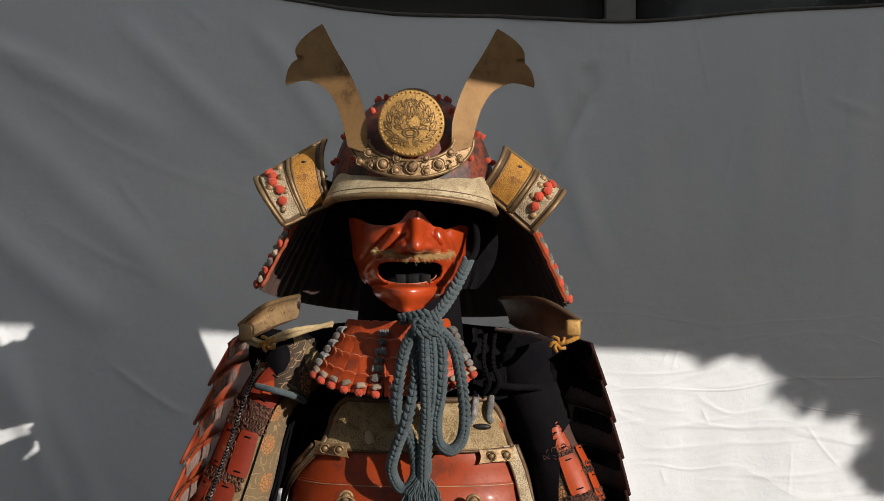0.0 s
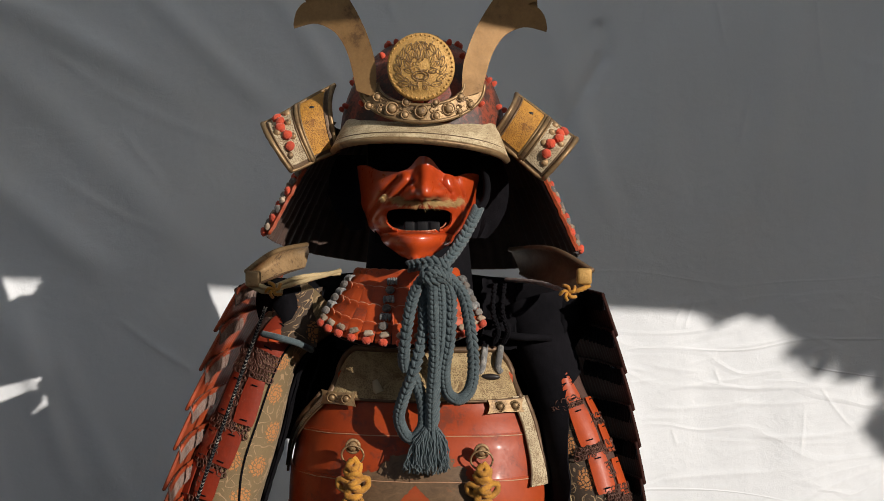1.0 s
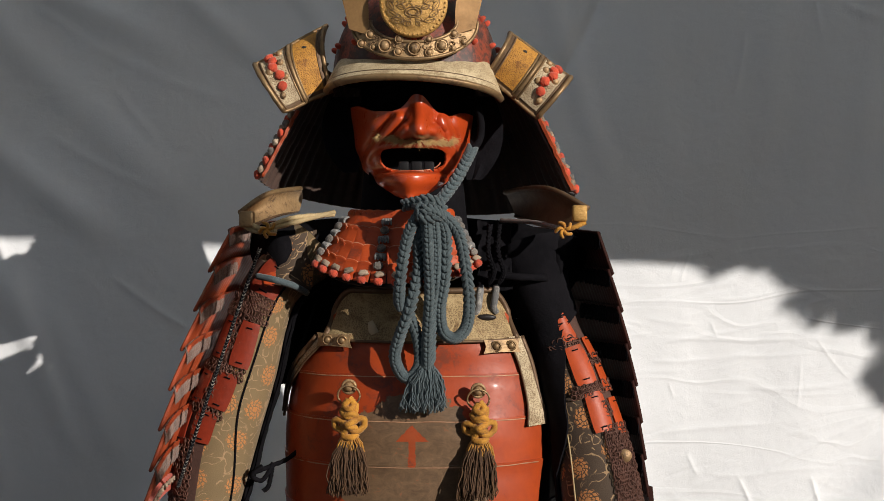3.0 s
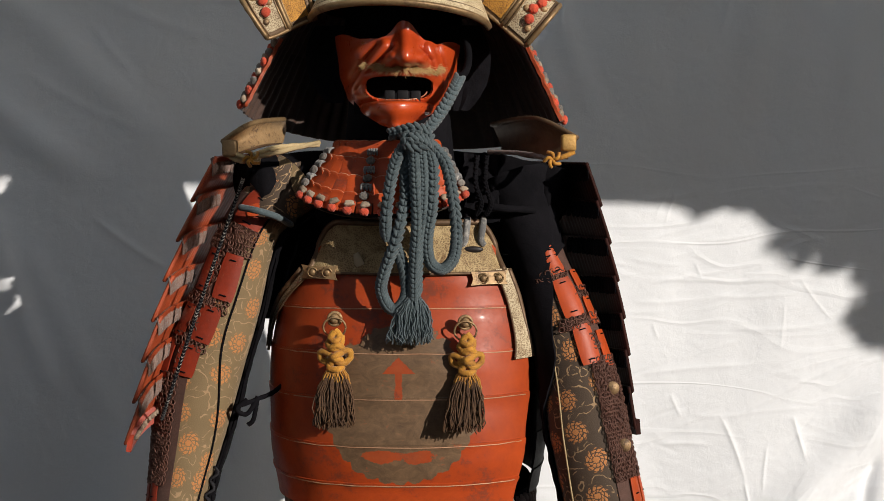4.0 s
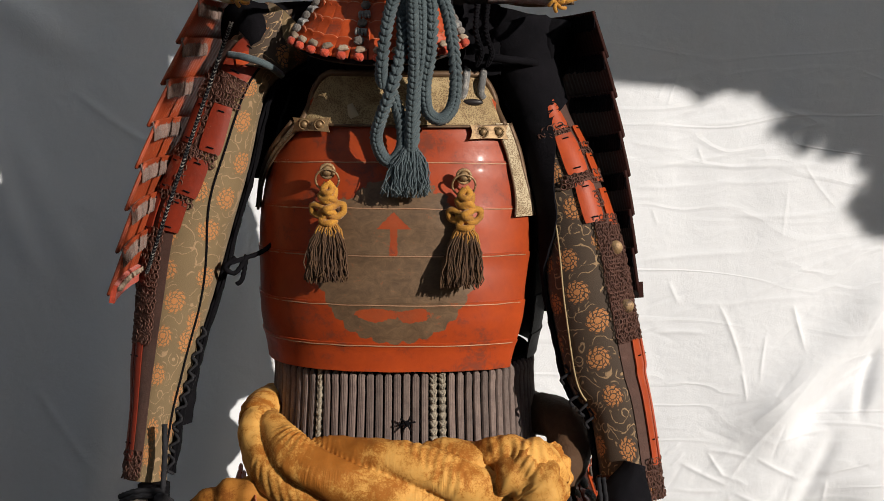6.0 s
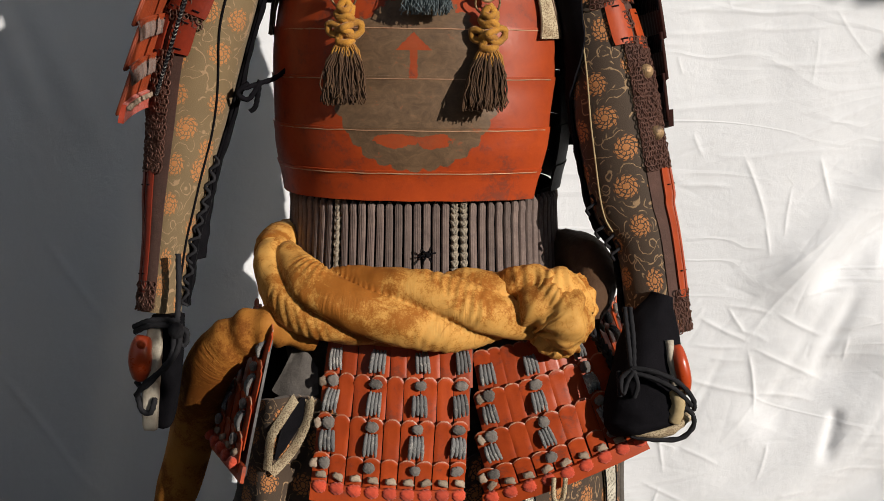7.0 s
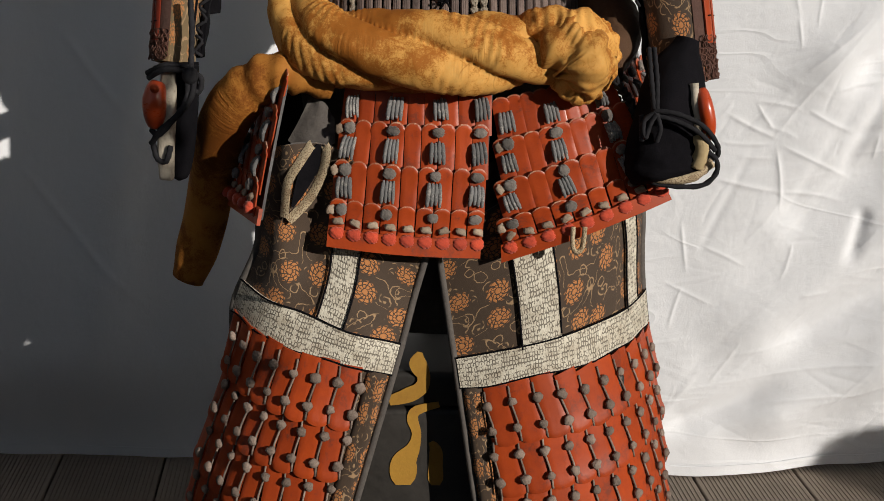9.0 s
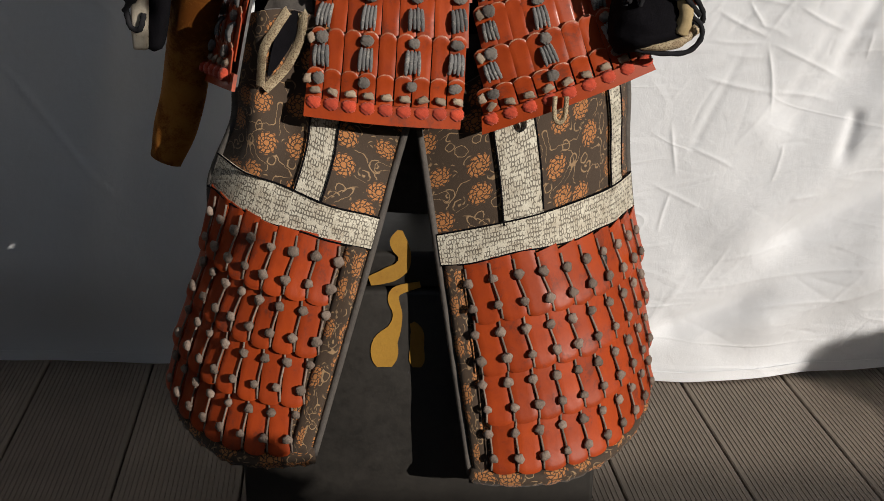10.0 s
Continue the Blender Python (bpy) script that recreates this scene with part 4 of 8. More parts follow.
def disc_lathe_up(at, prof, seg=28):
    bm = bmesh.new()
    rings = [[bm.verts.new(Vector(at) + Vector((r * math.cos(2 * math.pi * k / seg), r * math.sin(2 * math.pi * k / seg), h))) for k in range(seg)] for r, h in prof]
    for i in range(len(rings) - 1):
        for k in range(seg):
            bm.faces.new((rings[i][k], rings[i][(k + 1) % seg], rings[i + 1][(k + 1) % seg], rings[i + 1][k]))
    bm.faces.new(rings[0][::-1])
    bm.faces.new(rings[-1])
    return bm


build_ground()
build_deck()
build_sheet()
build_house_behind()
build_shade()


# ---- the armour chest and stand ----
def build_chest():
    c = thing("armour_chest", (-0.03, 1.58, 0), "black lacquered armour chest with a worn yellow painted crest", "chest")
    part("body", box((-0.262, 1.362, 0.0), (0.198, 1.80, 0.49), 0.006), BOXBLACK, c)
    part("lid", box((-0.262, 1.364, 0.493), (0.198, 1.80, 0.54), 0.006), BOXBLACK, c)

    def stroke(path, widths):
        pts = spline(path, 28)
        ws = spline([(w, 0, 0) for w in widths], 28)
        bm = bmesh.new()
        L = []
        for i, p in enumerate(pts):
            t = (pts[min(i + 1, 28)] - pts[max(i - 1, 0)]).normalized()
            n = Vector((-t.z, 0, t.x))
            w = ws[i].x * (1 + 0.06 * nz(i * 0.4, 1, 1))
            L.append([bm.verts.new(p + n * w * 1.05 * s + Vector((0, dy, 0))) for s, dy in ((-1, 0), (-1, -0.0015), (1, -0.0015), (1, 0))])
        for i in range(28):
            for k in range(4):
                bm.faces.new((L[i][k], L[i][(k + 1) % 4], L[i + 1][(k + 1) % 4], L[i + 1][k]))
        bm.faces.new(L[0])
        bm.faces.new(L[-1][::-1])
        return bm
    for path, ws in (
        ([(-0.054, 1.362, 0.569), (-0.056, 1.362, 0.554), (-0.049, 1.362, 0.536), (-0.053, 1.362, 0.521), (-0.069, 1.362, 0.511), (-0.092, 1.362, 0.503)], [0.003, 0.0105, 0.0075, 0.0085, 0.0095, 0.006]),
        ([(-0.030, 1.362, 0.499), (-0.057, 1.362, 0.491), (-0.063, 1.362, 0.479), (-0.058, 1.362, 0.459), (-0.062, 1.362, 0.439), (-0.073, 1.362, 0.420), (-0.075, 1.362, 0.400), (-0.075, 1.362, 0.386)], [0.0035, 0.0060, 0.0065, 0.0055, 0.0080, 0.0150, 0.0160, 0.009]),
        ([(-0.040, 1.362, 0.447), (-0.034, 1.362, 0.435), (-0.034, 1.362, 0.412), (-0.034, 1.362, 0.395), (-0.034, 1.362, 0.386)], [0.003, 0.0075, 0.0085, 0.0090, 0.005]),
    ):
        part("painted_stroke", stroke(path, ws), BOXYELLOW, c, "worn yellow painted brush stroke", False)
    return c


def build_stand():
    s = thing("armour_stand", (-0.035, 1.56, 0.54), "dark wooden armour stand on the chest", "stand")
    part("post", box((-0.06, 1.55, 0.542), (-0.01, 1.60, 1.60), 0.004), BOXBLACK, s)
    part("crossbar", box((-0.22, 1.555, 1.385), (0.15, 1.595, 1.425), 0.004), BOXBLACK, s)
    part("head_block", ball((-0.038, 1.545, 1.655), 0.078, 20, (1.0, 1.0, 1.35)), DARKCLOTH, s, "dark cloth-covered head block")
    part("hip_bar", box((-0.20, 1.50, 0.80), (0.13, 1.53, 0.84), 0.004), BOXBLACK, s)
    part("waist_pad", tube([(-0.03, 1.55, 0.80), (-0.03, 1.55, 1.04)], 0.10, 16), DARKCLOTH, s)


# ---- the cuirass ----
DX = -0.030


def do_point(a, z, off=0.0):
    hw = table([(0.86, 0.178), (0.95, 0.170), (1.03, 0.176), (1.12, 0.187), (1.20, 0.188), (1.30, 0.178), (1.40, 0.155)], z) + off
    yf = table([(0.86, 1.372), (0.95, 1.395), (1.03, 1.388), (1.13, 1.372), (1.22, 1.380), (1.32, 1.408), (1.41, 1.440)], z)
    dep = 1.545 - yf + off
    s, c = math.sin(a), math.cos(a)
    e = 0.86
    return Vector((DX + hw * math.copysign(abs(s) ** e, s), 1.545 - dep * math.copysign(abs(c) ** e, c), z))


def do_at_x(x, z, off=0.0):
    lo, hi = -math.pi / 2, math.pi / 2
    for _ in range(24):
        m = (lo + hi) / 2
        if do_point(m, z, off).x < x:
            lo = m
        else:
            hi = m
    return do_point(lo, z, off)


def build_cuirass():
    d = thing("cuirass", (DX, 1.545, 1.05), "red lacquered cuirass with worn brown crest and gilt chest plate", "armour", "suit of armour")
    rows = [(1.050, 1.0825), (1.0825, 1.132), (1.132, 1.189), (1.189, 1.244), (1.244, 1.297), (1.297, 1.350), (1.350, 1.402)]

    def half(z, side):
        base = radians(86) if side < 0 else radians(table([(1.05, 44), (1.13, 48), (1.20, 51)], z))
        top = radians(44) if side < 0 else radians(41)
        return lerp(base, top, smooth01((z - 1.235) / 0.13)) * (1 - 0.28 * smooth01((z - 1.362) / 0.035))
    for k, (z0, z1) in enumerate(rows):
        def fn(u, v, z0=z0, z1=z1):
            z = lerp(z0 - 0.001, z1 + 0.002, v)
            a = lerp(-half(z, -1), half(z, 1), u)
            edge = 0.0016 * smooth01((v - 0.75) / 0.25) + 0.0008 * nz(a * 3, z * 30, 0.5)
            dip = -0.004 * math.sin(a) ** 2
            p = do_point(a, z, edge)
            p.z += dip + 0.0006 * nz(a * 8, k * 3.1, 0.0)
            return p
        part("plate", surf(fn, 60, 8, 0.003), CRESTED, d, "red lacquered plate with part of a worn brown crest" if k < 5 else "")
        if 0 < k < 6:
            part("edge_line", tube([fn(0.02 + 0.96 * i / 70, 0) + Vector((0, -0.0012, 0)) * (1 + 0.5 * nz(i * 0.3, k, 0)) for i in range(71)], lambda s: 0.0008 * (1 + 0.5 * nz(s * 40, k, 2)), 6), LINE, d, "worn pale edge line")
    # dark sides and back
    for k, (z0, z1) in enumerate(rows + [(1.402, 1.465)]):
        def fs(u, v, z0=z0, z1=z1):
            z = lerp(z0, z1 - 0.001, v)
            a = lerp(radians(60), radians(275), u) if z < 1.28 else lerp(radians(72), radians(290), u)
            return do_point(a, z, -0.004 + 0.0015 * smooth01((v - 0.7) / 0.3))
        part("back_plate", surf(fs, 40, 5, 0.003), SIDEBLACK, d, "black lacquered side and back plate")
    # gilt leather chest plate and its rim
    def chest(u, v):
        z = lerp(1.338, 1.400, v)
        a = lerp(-radians(44) * 0.97, radians(41) * 0.97, u)
        p = do_point(a, z, 0.0045)
        p.z += 0.004 * math.sin(a) ** 2 - 0.030 * v * max(0, (abs(u - 0.5) - 0.34) / 0.16) ** 2.2
        return p
    cp = part("chest_plate", surf(chest, 50, 14, 0.002), GILTLEATHER, d, "printed gilt leather chest plate")
    rim = [chest(0, v / 8) for v in range(9)] + [chest(u / 40, 1) for u in range(1, 41)] + [chest(1, 1 - v / 8) for v in range(1, 9)]
    part("rim", tube(rim, 0.0042, 8), BRONZE, cp, "dark rolled metal rim")
    part("lower_band", tube([chest(u / 40, 0) for u in range(41)], 0.002, 6), BRONZE, cp)
    # armhole borders
    for side in (-1, 1):
        def strip(u, v, side=side):
            z = lerp(1.342, 1.232, v)
            w = lerp(0.14, 0.20, v) * (1 - 0.20 * math.sin(math.pi * v))
            a = side * (half(z, side) - w * (1 - u) + 0.02)
            return do_point(a, z, 0.0045)
        st = part("armhole_border", surf(strip, 6, 24, 0.002), IVORYLEATHER, d, "printed ivory leather border with a rolled rim")
        part("rim", tube([strip(1, v / 24) for v in range(25)], 0.0038, 8), BRONZE, st)
        part("rim", tube([strip(0, v / 24) for v in range(25)], 0.0016, 6), BRONZE, st)
        cx = (0.070, 1.420, 1.332) if side > 0 else (-0.142, 1.420, 1.339)
        at = do_at_x(cx[0], cx[2], 0.006)
        h = part("hinge_plate", surf(lambda u, v: do_at_x(cx[0] + (u - 0.5) * 0.047 * (1 - 0.12 * math.sin(math.pi * v)), cx[2] + (v - 0.5) * 0.017 * (1 - 0.15 * math.sin(math.pi * u)), 0.008), 8, 4, 0.002), PALEMETAL, d, "pierced pale metal fitting with two rivets")
        for dx in (-0.008, 0.011):
            p = do_at_x(cx[0] + dx, cx[2], 0.010)
            part("rivet", merge(ball(p, 0.0042, 10, (1, 0.6, 1)), tube([p + Vector((0.0058 * math.cos(t), 0.001, 0.0058 * math.sin(t))) for t in [k * math.pi / 8 for k in range(17)]], 0.0013, 5)), GILT, h)
    # slot and lacing loops on the chest plate
    p = do_at_x(0.050, 1.367, 0.006)
    part("slot", ball(p, 0.013, 12, (1.0, 0.25, 0.32)), DARK, d, "dark lacing slot")
    for x, lean in ((0.040, -0.006), (0.060, 0.006)):
        q = do_at_x(x, 1.385, 0.009)
        part("lacing_loop", tube(spline([q + Vector((0.004, 0.012, 0.020)), q + Vector((0.002, -0.001, 0.008)), q + Vector((0, -0.002, -0.006)), q + Vector((lean * 0.6, 0, -0.013))], 14), 0.0045, 8), GREYCORD, d, "grey silk lacing loop")
    q = do_at_x(-0.092, 1.352, 0.007)
    bm = bmesh.new()
    plate_outline(bm, [(-0.006, 0.010), (0.000, 0.013), (0.006, 0.002), (0.011, -0.008), (0.002, -0.010), (-0.005, -0.002)], lambda x, z, t: q + Vector((x, t * 1.0, z)), 0.003)
    part("chip", bm, IVORYLEATHER, d, "torn flake of pale leather")
    return d


TWOTONE = surface("flecked_cord", (0.05, 0.042, 0.04), (0.50, 0.42, 0.31), 0.85, scale=260, fine=600, bump=0.6, spread=0.10)


def sash_material(name, gold, tan, brown, wear):
    """Pale gold leather, rubbed orange-brown in patches, with fine local pleats, crease shade painted into them, and
    thin stamped blossoms.
    """
    m = surface(name, gold, tan, 0.72, scale=9, fine=420, bump=0.30, depth=0.0016, worn=brown, wear=wear, spread=0.10, spec=0.2)
    nt = m.node_tree
    b = nt.nodes["Principled BSDF"]
    uv = nt.nodes.new("ShaderNodeUVMap").outputs["UV"]
    st = add(nt, "Mapping", {"Vector": uv, "Rotation": (0.0, 0.0, 0.35), "Scale": (14.0, 260.0, 1.0)}).outputs[0]
    pleat = add(nt, "TexNoise", {"Vector": st, "Scale": 1.0, "Detail": 2.0, "Distortion": 0.6}).outputs["Fac"]
    where = add(nt, "TexNoise", {"Vector": uv, "Scale": 11.0, "Detail": 1.0}).outputs["Fac"]
    gate = mathn(nt, "MULTIPLY", mathn(nt, "SUBTRACT", where, 0.50), 7.0, True)
    # each blossom is a thin line that waves round its middle into petals, and a ring inside
    v = add(nt, "TexVoronoi", {"Vector": uv, "Scale": 21.0, "Randomness": 0.6}, voronoi_dimensions="2D")
    off = add(nt, "VectorMath", {0: add(nt, "VectorMath", {0: uv, 1: (21.0, 21.0, 21.0)}, operation="MULTIPLY").outputs[0], 1: v.outputs["Position"]}, operation="SUBTRACT").outputs[0]
    xyz = add(nt, "SeparateXYZ", {0: off})
    ang = mathn(nt, "ARCTAN2", xyz.outputs["Y"], xyz.outputs["X"])
    petal = mathn(nt, "ADD", 0.26, mathn(nt, "MULTIPLY", mathn(nt, "ABSOLUTE", mathn(nt, "SINE", mathn(nt, "MULTIPLY", ang, 4.0))), 0.09))
    d = v.outputs["Distance"]
    rim = mathn(nt, "SUBTRACT", 1.0, mathn(nt, "MULTIPLY", mathn(nt, "ABSOLUTE", mathn(nt, "SUBTRACT", d, petal)), 45.0), True)
    eye = mathn(nt, "SUBTRACT", 1.0, mathn(nt, "MULTIPLY", mathn(nt, "ABSOLUTE", mathn(nt, "SUBTRACT", d, 0.10)), 45.0), True)
    worn = add(nt, "TexNoise", {"Vector": uv, "Scale": 60.0, "Detail": 3.0}).outputs["Fac"]
    bloom = mathn(nt, "MULTIPLY", mathn(nt, "MAXIMUM", rim, eye), mathn(nt, "MULTIPLY", mathn(nt, "SUBTRACT", worn, 0.42), 6.0, True))
    col = mixc(nt, mathn(nt, "MULTIPLY", bloom, 0.55), b.inputs["Base Color"].links[0].from_socket, (0.34, 0.13, 0.02))
    # pleat troughs tinted darker, crease shade put into the colour
    col = mixc(nt, mathn(nt, "MULTIPLY", mathn(nt, "MULTIPLY", mathn(nt, "SUBTRACT", 0.52, pleat), 8.0, True), mathn(nt, "MULTIPLY", gate, 0.5)), col, (0.30, 0.105, 0.015))
    nt.links.new(col, b.inputs["Base Color"])
    first = b.inputs["Normal"].links[0].from_socket
    bp = add(nt, "Bump", {"Height": mathn(nt, "MULTIPLY", pleat, gate), "Strength": 0.5, "Distance": 0.0030, "Normal": first})
    nt.links.new(bp.outputs["Normal"], b.inputs["Normal"])
    return m


FLECK = surface("flecked_strap", (0.018, 0.017, 0.018), (0.03, 0.028, 0.028), 0.85, scale=130, fine=600, bump=0.6, worn=(0.36, 0.33, 0.29), wear=0.57)


def build_waist(d):
    part("waist_lining", surf(lambda u, v: do_point(lerp(-3.1, 3.1, u), lerp(1.052, 0.80, v), -0.016), 60, 6, 0.002), DARKCLOTH, d, "dark cloth behind the lacing")
    def strap(u, v):
        """A flat ribbed silk strap with a rounded upper end."""
        round_end = math.sqrt(max(0.0, 1 - (max(0.0, v - 0.94) / 0.06) ** 2))
        e = 2 * u - 1
        x = e * 0.0045 * (0.12 + 0.88 * round_end)
        y = -0.0034 * max(0, 1 - abs(e) ** 5) ** 0.5 - 0.00045 * abs(math.sin(4 * math.pi * u)) - 0.0018 * math.exp(-((v - 0.90) / 0.07) ** 2) + 0.002 * (1 - round_end)
        return (x, y, lerp(-0.055, 0.055, v))
    bm = surf(strap, 16, 16, 0.0015)
    cord = finish(bm, BROWNCORD)
    pts = []
    last = None
    for k in range(4000):
        a = lerp(-1.75, 1.75, k / 3999)
        p = do_point(a, 1.0, -0.006)
        if last is None or (p - last).length > 0.0108:
            pts.append((a, p))
            last = p
    pale = finish(braid([(0, 0, 0.054), (0, 0, -0.055)], 0.0048, 0.0075), TWOTONE)
    for a, p in pts:
        n = do_point(a, 1.0, 0.01) - do_point(a, 1.0, 0)
        rot = Matrix.Rotation(math.atan2(n.x, -n.y), 4, "Z")
        mark = min(abs(p.x + 0.131), abs(p.x - 0.012) * 0.5)
        tilt = Matrix.Rotation(radians(-4) + 0.02 * nz(a * 9, 0, 0), 4, "X") @ Matrix.Rotation(0.02 * nz(a * 5, 3, 0), 4, "Y")
        piece("lacing_cord", pale if mark < 0.0052 else cord, Matrix.Translation((p.x, p.y, 0.9930 + 0.0022 * nz(a * 23, 1, 0))) @ rot @ tilt, d)
    q = (-0.025, 1.385, 0.987)
    part("cord_knot", merge(*[tube([Vector(q) + Vector((0, -0.001, 0)), Vector(q) + Vector((0.010 * math.cos(t), -0.003, 0.010 * math.sin(t)))], 0.0012, 5) for t in (0.3, 1.2, 2.4, 3.3, 4.1, 5.2)], ball(q, 0.004, 8)), DARKCLOTH, d, "small dark knot")


# ---- tassets and thigh guard ----
SIDES = {}


def outward(fn):
    """+1 or -1: which side of the sheet looks forward at its middle."""
    if fn not in SIDES:
        a = Vector(fn(0.6, 0.5)) - Vector(fn(0.4, 0.5))
        b = Vector(fn(0.5, 0.4)) - Vector(fn(0.5, 0.6))
        SIDES[fn] = -1 if b.cross(a).y > 0 else 1
    return SIDES[fn]


def frame_on(fn, u, v):
    p = Vector(fn(u, v))
    e = 0.01
    a = (Vector(fn(min(u + e, 1), v)) - Vector(fn(max(u - e, 0), v))).normalized()
    b = (Vector(fn(u, max(v - e, 0))) - Vector(fn(u, min(v + e, 1))))
    n = b.cross(a).normalized() * outward(fn)
    b = n.cross(a).normalized()
    if b.z < 0:
        b = -b
    return p, a, n, b


def pose_on(fn, u, v, off=0.0, tip=0.0, spin=0.0, size=(1, 1, 1)):
    """A pose on a sheet: x along u, -y out of it, z up along it."""
    p, a, n, b = frame_on(fn, u, v)
    m = Matrix((a, -n, b)).transposed().to_4x4()
    m.translation = p + n * off
    return m @ Matrix.Rotation(tip, 4, "X") @ Matrix.Rotation(spin, 4, "Y") @ Matrix.Diagonal((*size, 1))


def scale_mesh(w, h, mat, arch=0.35, bow=0.0009, flip=False, lip=None):
    """One flat lacquered scale with chamfered sides and a raised lip, rounded at its upper (or lower) edge, centred on its middle."""
    us, vs = (0.0, 0.05, 0.13, 0.30, 0.5, 0.70, 0.87, 0.95, 1.0), (0.0, 0.5, 0.86, 0.92, 0.97, 1.0)

    def fn(u, v):
        u, v = us[int(round(u * 8))], vs[int(round(v * 5))]
        x = (u - 0.5) * w * 0.945
        e = 2 * abs(u - 0.5)
        top = h / 2 - arch * w * e ** 2.6
        z = lerp(-h / 2, top, v)
        y = -0.25 * bow * (1 - e * e) + bow * smooth01((e - 0.72) / 0.28) - 0.0014 * smooth01((v - 0.86) / 0.06) * (1 - 0.5 * smooth01((v - 0.95) / 0.05))
        return (x, y, -z if flip else z)
    me = finish(surf(fn, 8, 5, 0.0016), mat)
    if lip:                # lacquer worn pale along the raised edge
        me.materials.append(lip)
        for p in me.polygons:
            e = 2 * abs(p.center.x) / (w * 0.945)
            z = -p.center.z if flip else p.center.z
            if (z + h / 2) / (h - arch * w * e ** 2.6) > 0.95:
                p.material_index = 1
    return me


def lacing_mesh(h, mat, n=4, w=0.0175, seed=1):
    """A bundle of short lacing strands, each swelling towards its frayed lower end."""
    rnd = random.Random(seed)
    bm = bmesh.new()
    for k in range(n):
        f = (k + 0.5) / n - 0.5
        top, low = h * rnd.uniform(0.44, 0.52), -h * rnd.uniform(0.42, 0.56)
        x0, x1 = f * w * 0.90, f * w * 1.0 + rnd.uniform(-0.0010, 0.0010)
        pts = [(x0, 0.0012, top), (lerp(x0, x1, 0.3), -0.0022, top * 0.45), (lerp(x0, x1, 0.7), -0.0036, low * 0.3), (x1, -0.0012 + rnd.uniform(-0.001, 0.001), low)]
        r = w / n * 0.56 * rnd.uniform(0.85, 1.1)
        tube(spline(pts, 9), lambda s: r * (0.55 + 0.55 * math.sin(math.pi * min(1, s * 0.95 + 0.02)) ** 0.8), 6, lambda s, a: 1 + 0.20 * nz(s * 7 + k * 3, math.cos(a), math.sin(a) + seed) + 0.12 * math.sin(s * 24 + 2 * a), bm=bm)
    return finish(bm, mat)


def knot_mesh(r, mat, rough=0.25, seed=0):
    bm = ball((0, 0, 0), r, 12, (1, 0.75, 0.95))
    for v in bm.verts:
        v.co *= 1 + rough * nz(v.co.x / r * 1.6 + seed, v.co.y / r * 1.6, v.co.z / r * 1.6) + 0.05 * math.sin(v.co.x / r * 7 + v.co.z / r * 3 + seed)
    return finish(bm, mat)


def tuft_mesh(r, mat, seed=0.0):
    """A rounded pillow of cord wound slantwise."""
    bm = ball((0, 0, 0), 1.0, 26)
    for v in bm.verts:
        x, y, z = v.co
        k = (abs(x) ** 2.5 + abs(y) ** 2.5 + abs(z) ** 2.5) ** (-1 / 2.5)
        rib = 1 + 0.075 * math.sin(15 * (x * 0.75 + z * 0.75) + seed) + 0.11 * nz(x * 1.6 + seed, y * 1.6, z * 1.6)
        v.co = Vector((x * k * r * 0.85, y * k * r * 0.55, z * k * r * 0.80)) * rib
    return finish(bm, mat)


WORNLIP = surface("worn_lacquer_edge", (0.40, 0.13, 0.065), (0.30, 0.06, 0.02), 0.42, scale=90, fine=500, bump=0.3, worn=(0.50, 0.30, 0.20), wear=0.56)
SCALE = scale_mesh(0.0205, 0.064, RED, 0.30, lip=WORNLIP)
LACES = [lacing_mesh(0.0225, GREYCORD, 4, 0.0175, q) for q in (1, 2, 3)]
PILLOW = [tuft_mesh(0.0080, KNOTGREY, q) for q in (0.0, 2.1)]
ROSE = tuft_mesh(0.0092, CORAL, 1.0)
KNOT = [knot_mesh(0.0072, KNOTGREY, 0.3, s) for s in (0, 7)]
STRAWKNOT = surface("straw_knot_silk", (0.44, 0.35, 0.26), (0.20, 0.14, 0.10), 0.9, scale=80, fine=1100, bump=1.0, depth=0.0012, spread=0.28, vary=0.3, spec=0.2)
SMALLKNOT = knot_mesh(0.0050, STRAWKNOT, 0.45, 3)
TUFT = tuft_mesh(0.0095, CORAL)


def quad_fn(tl, tr, bl, br, bulge):
    tl, tr, bl, br = map(Vector, (tl, tr, bl, br))

    def fn(u, v):
        p = tl.lerp(tr, u).lerp(bl.lerp(br, u), v)
        p.y -= bulge * math.sin(math.pi * u) + 0.006 * math.sin(math.pi * v)
        return p
    return fn


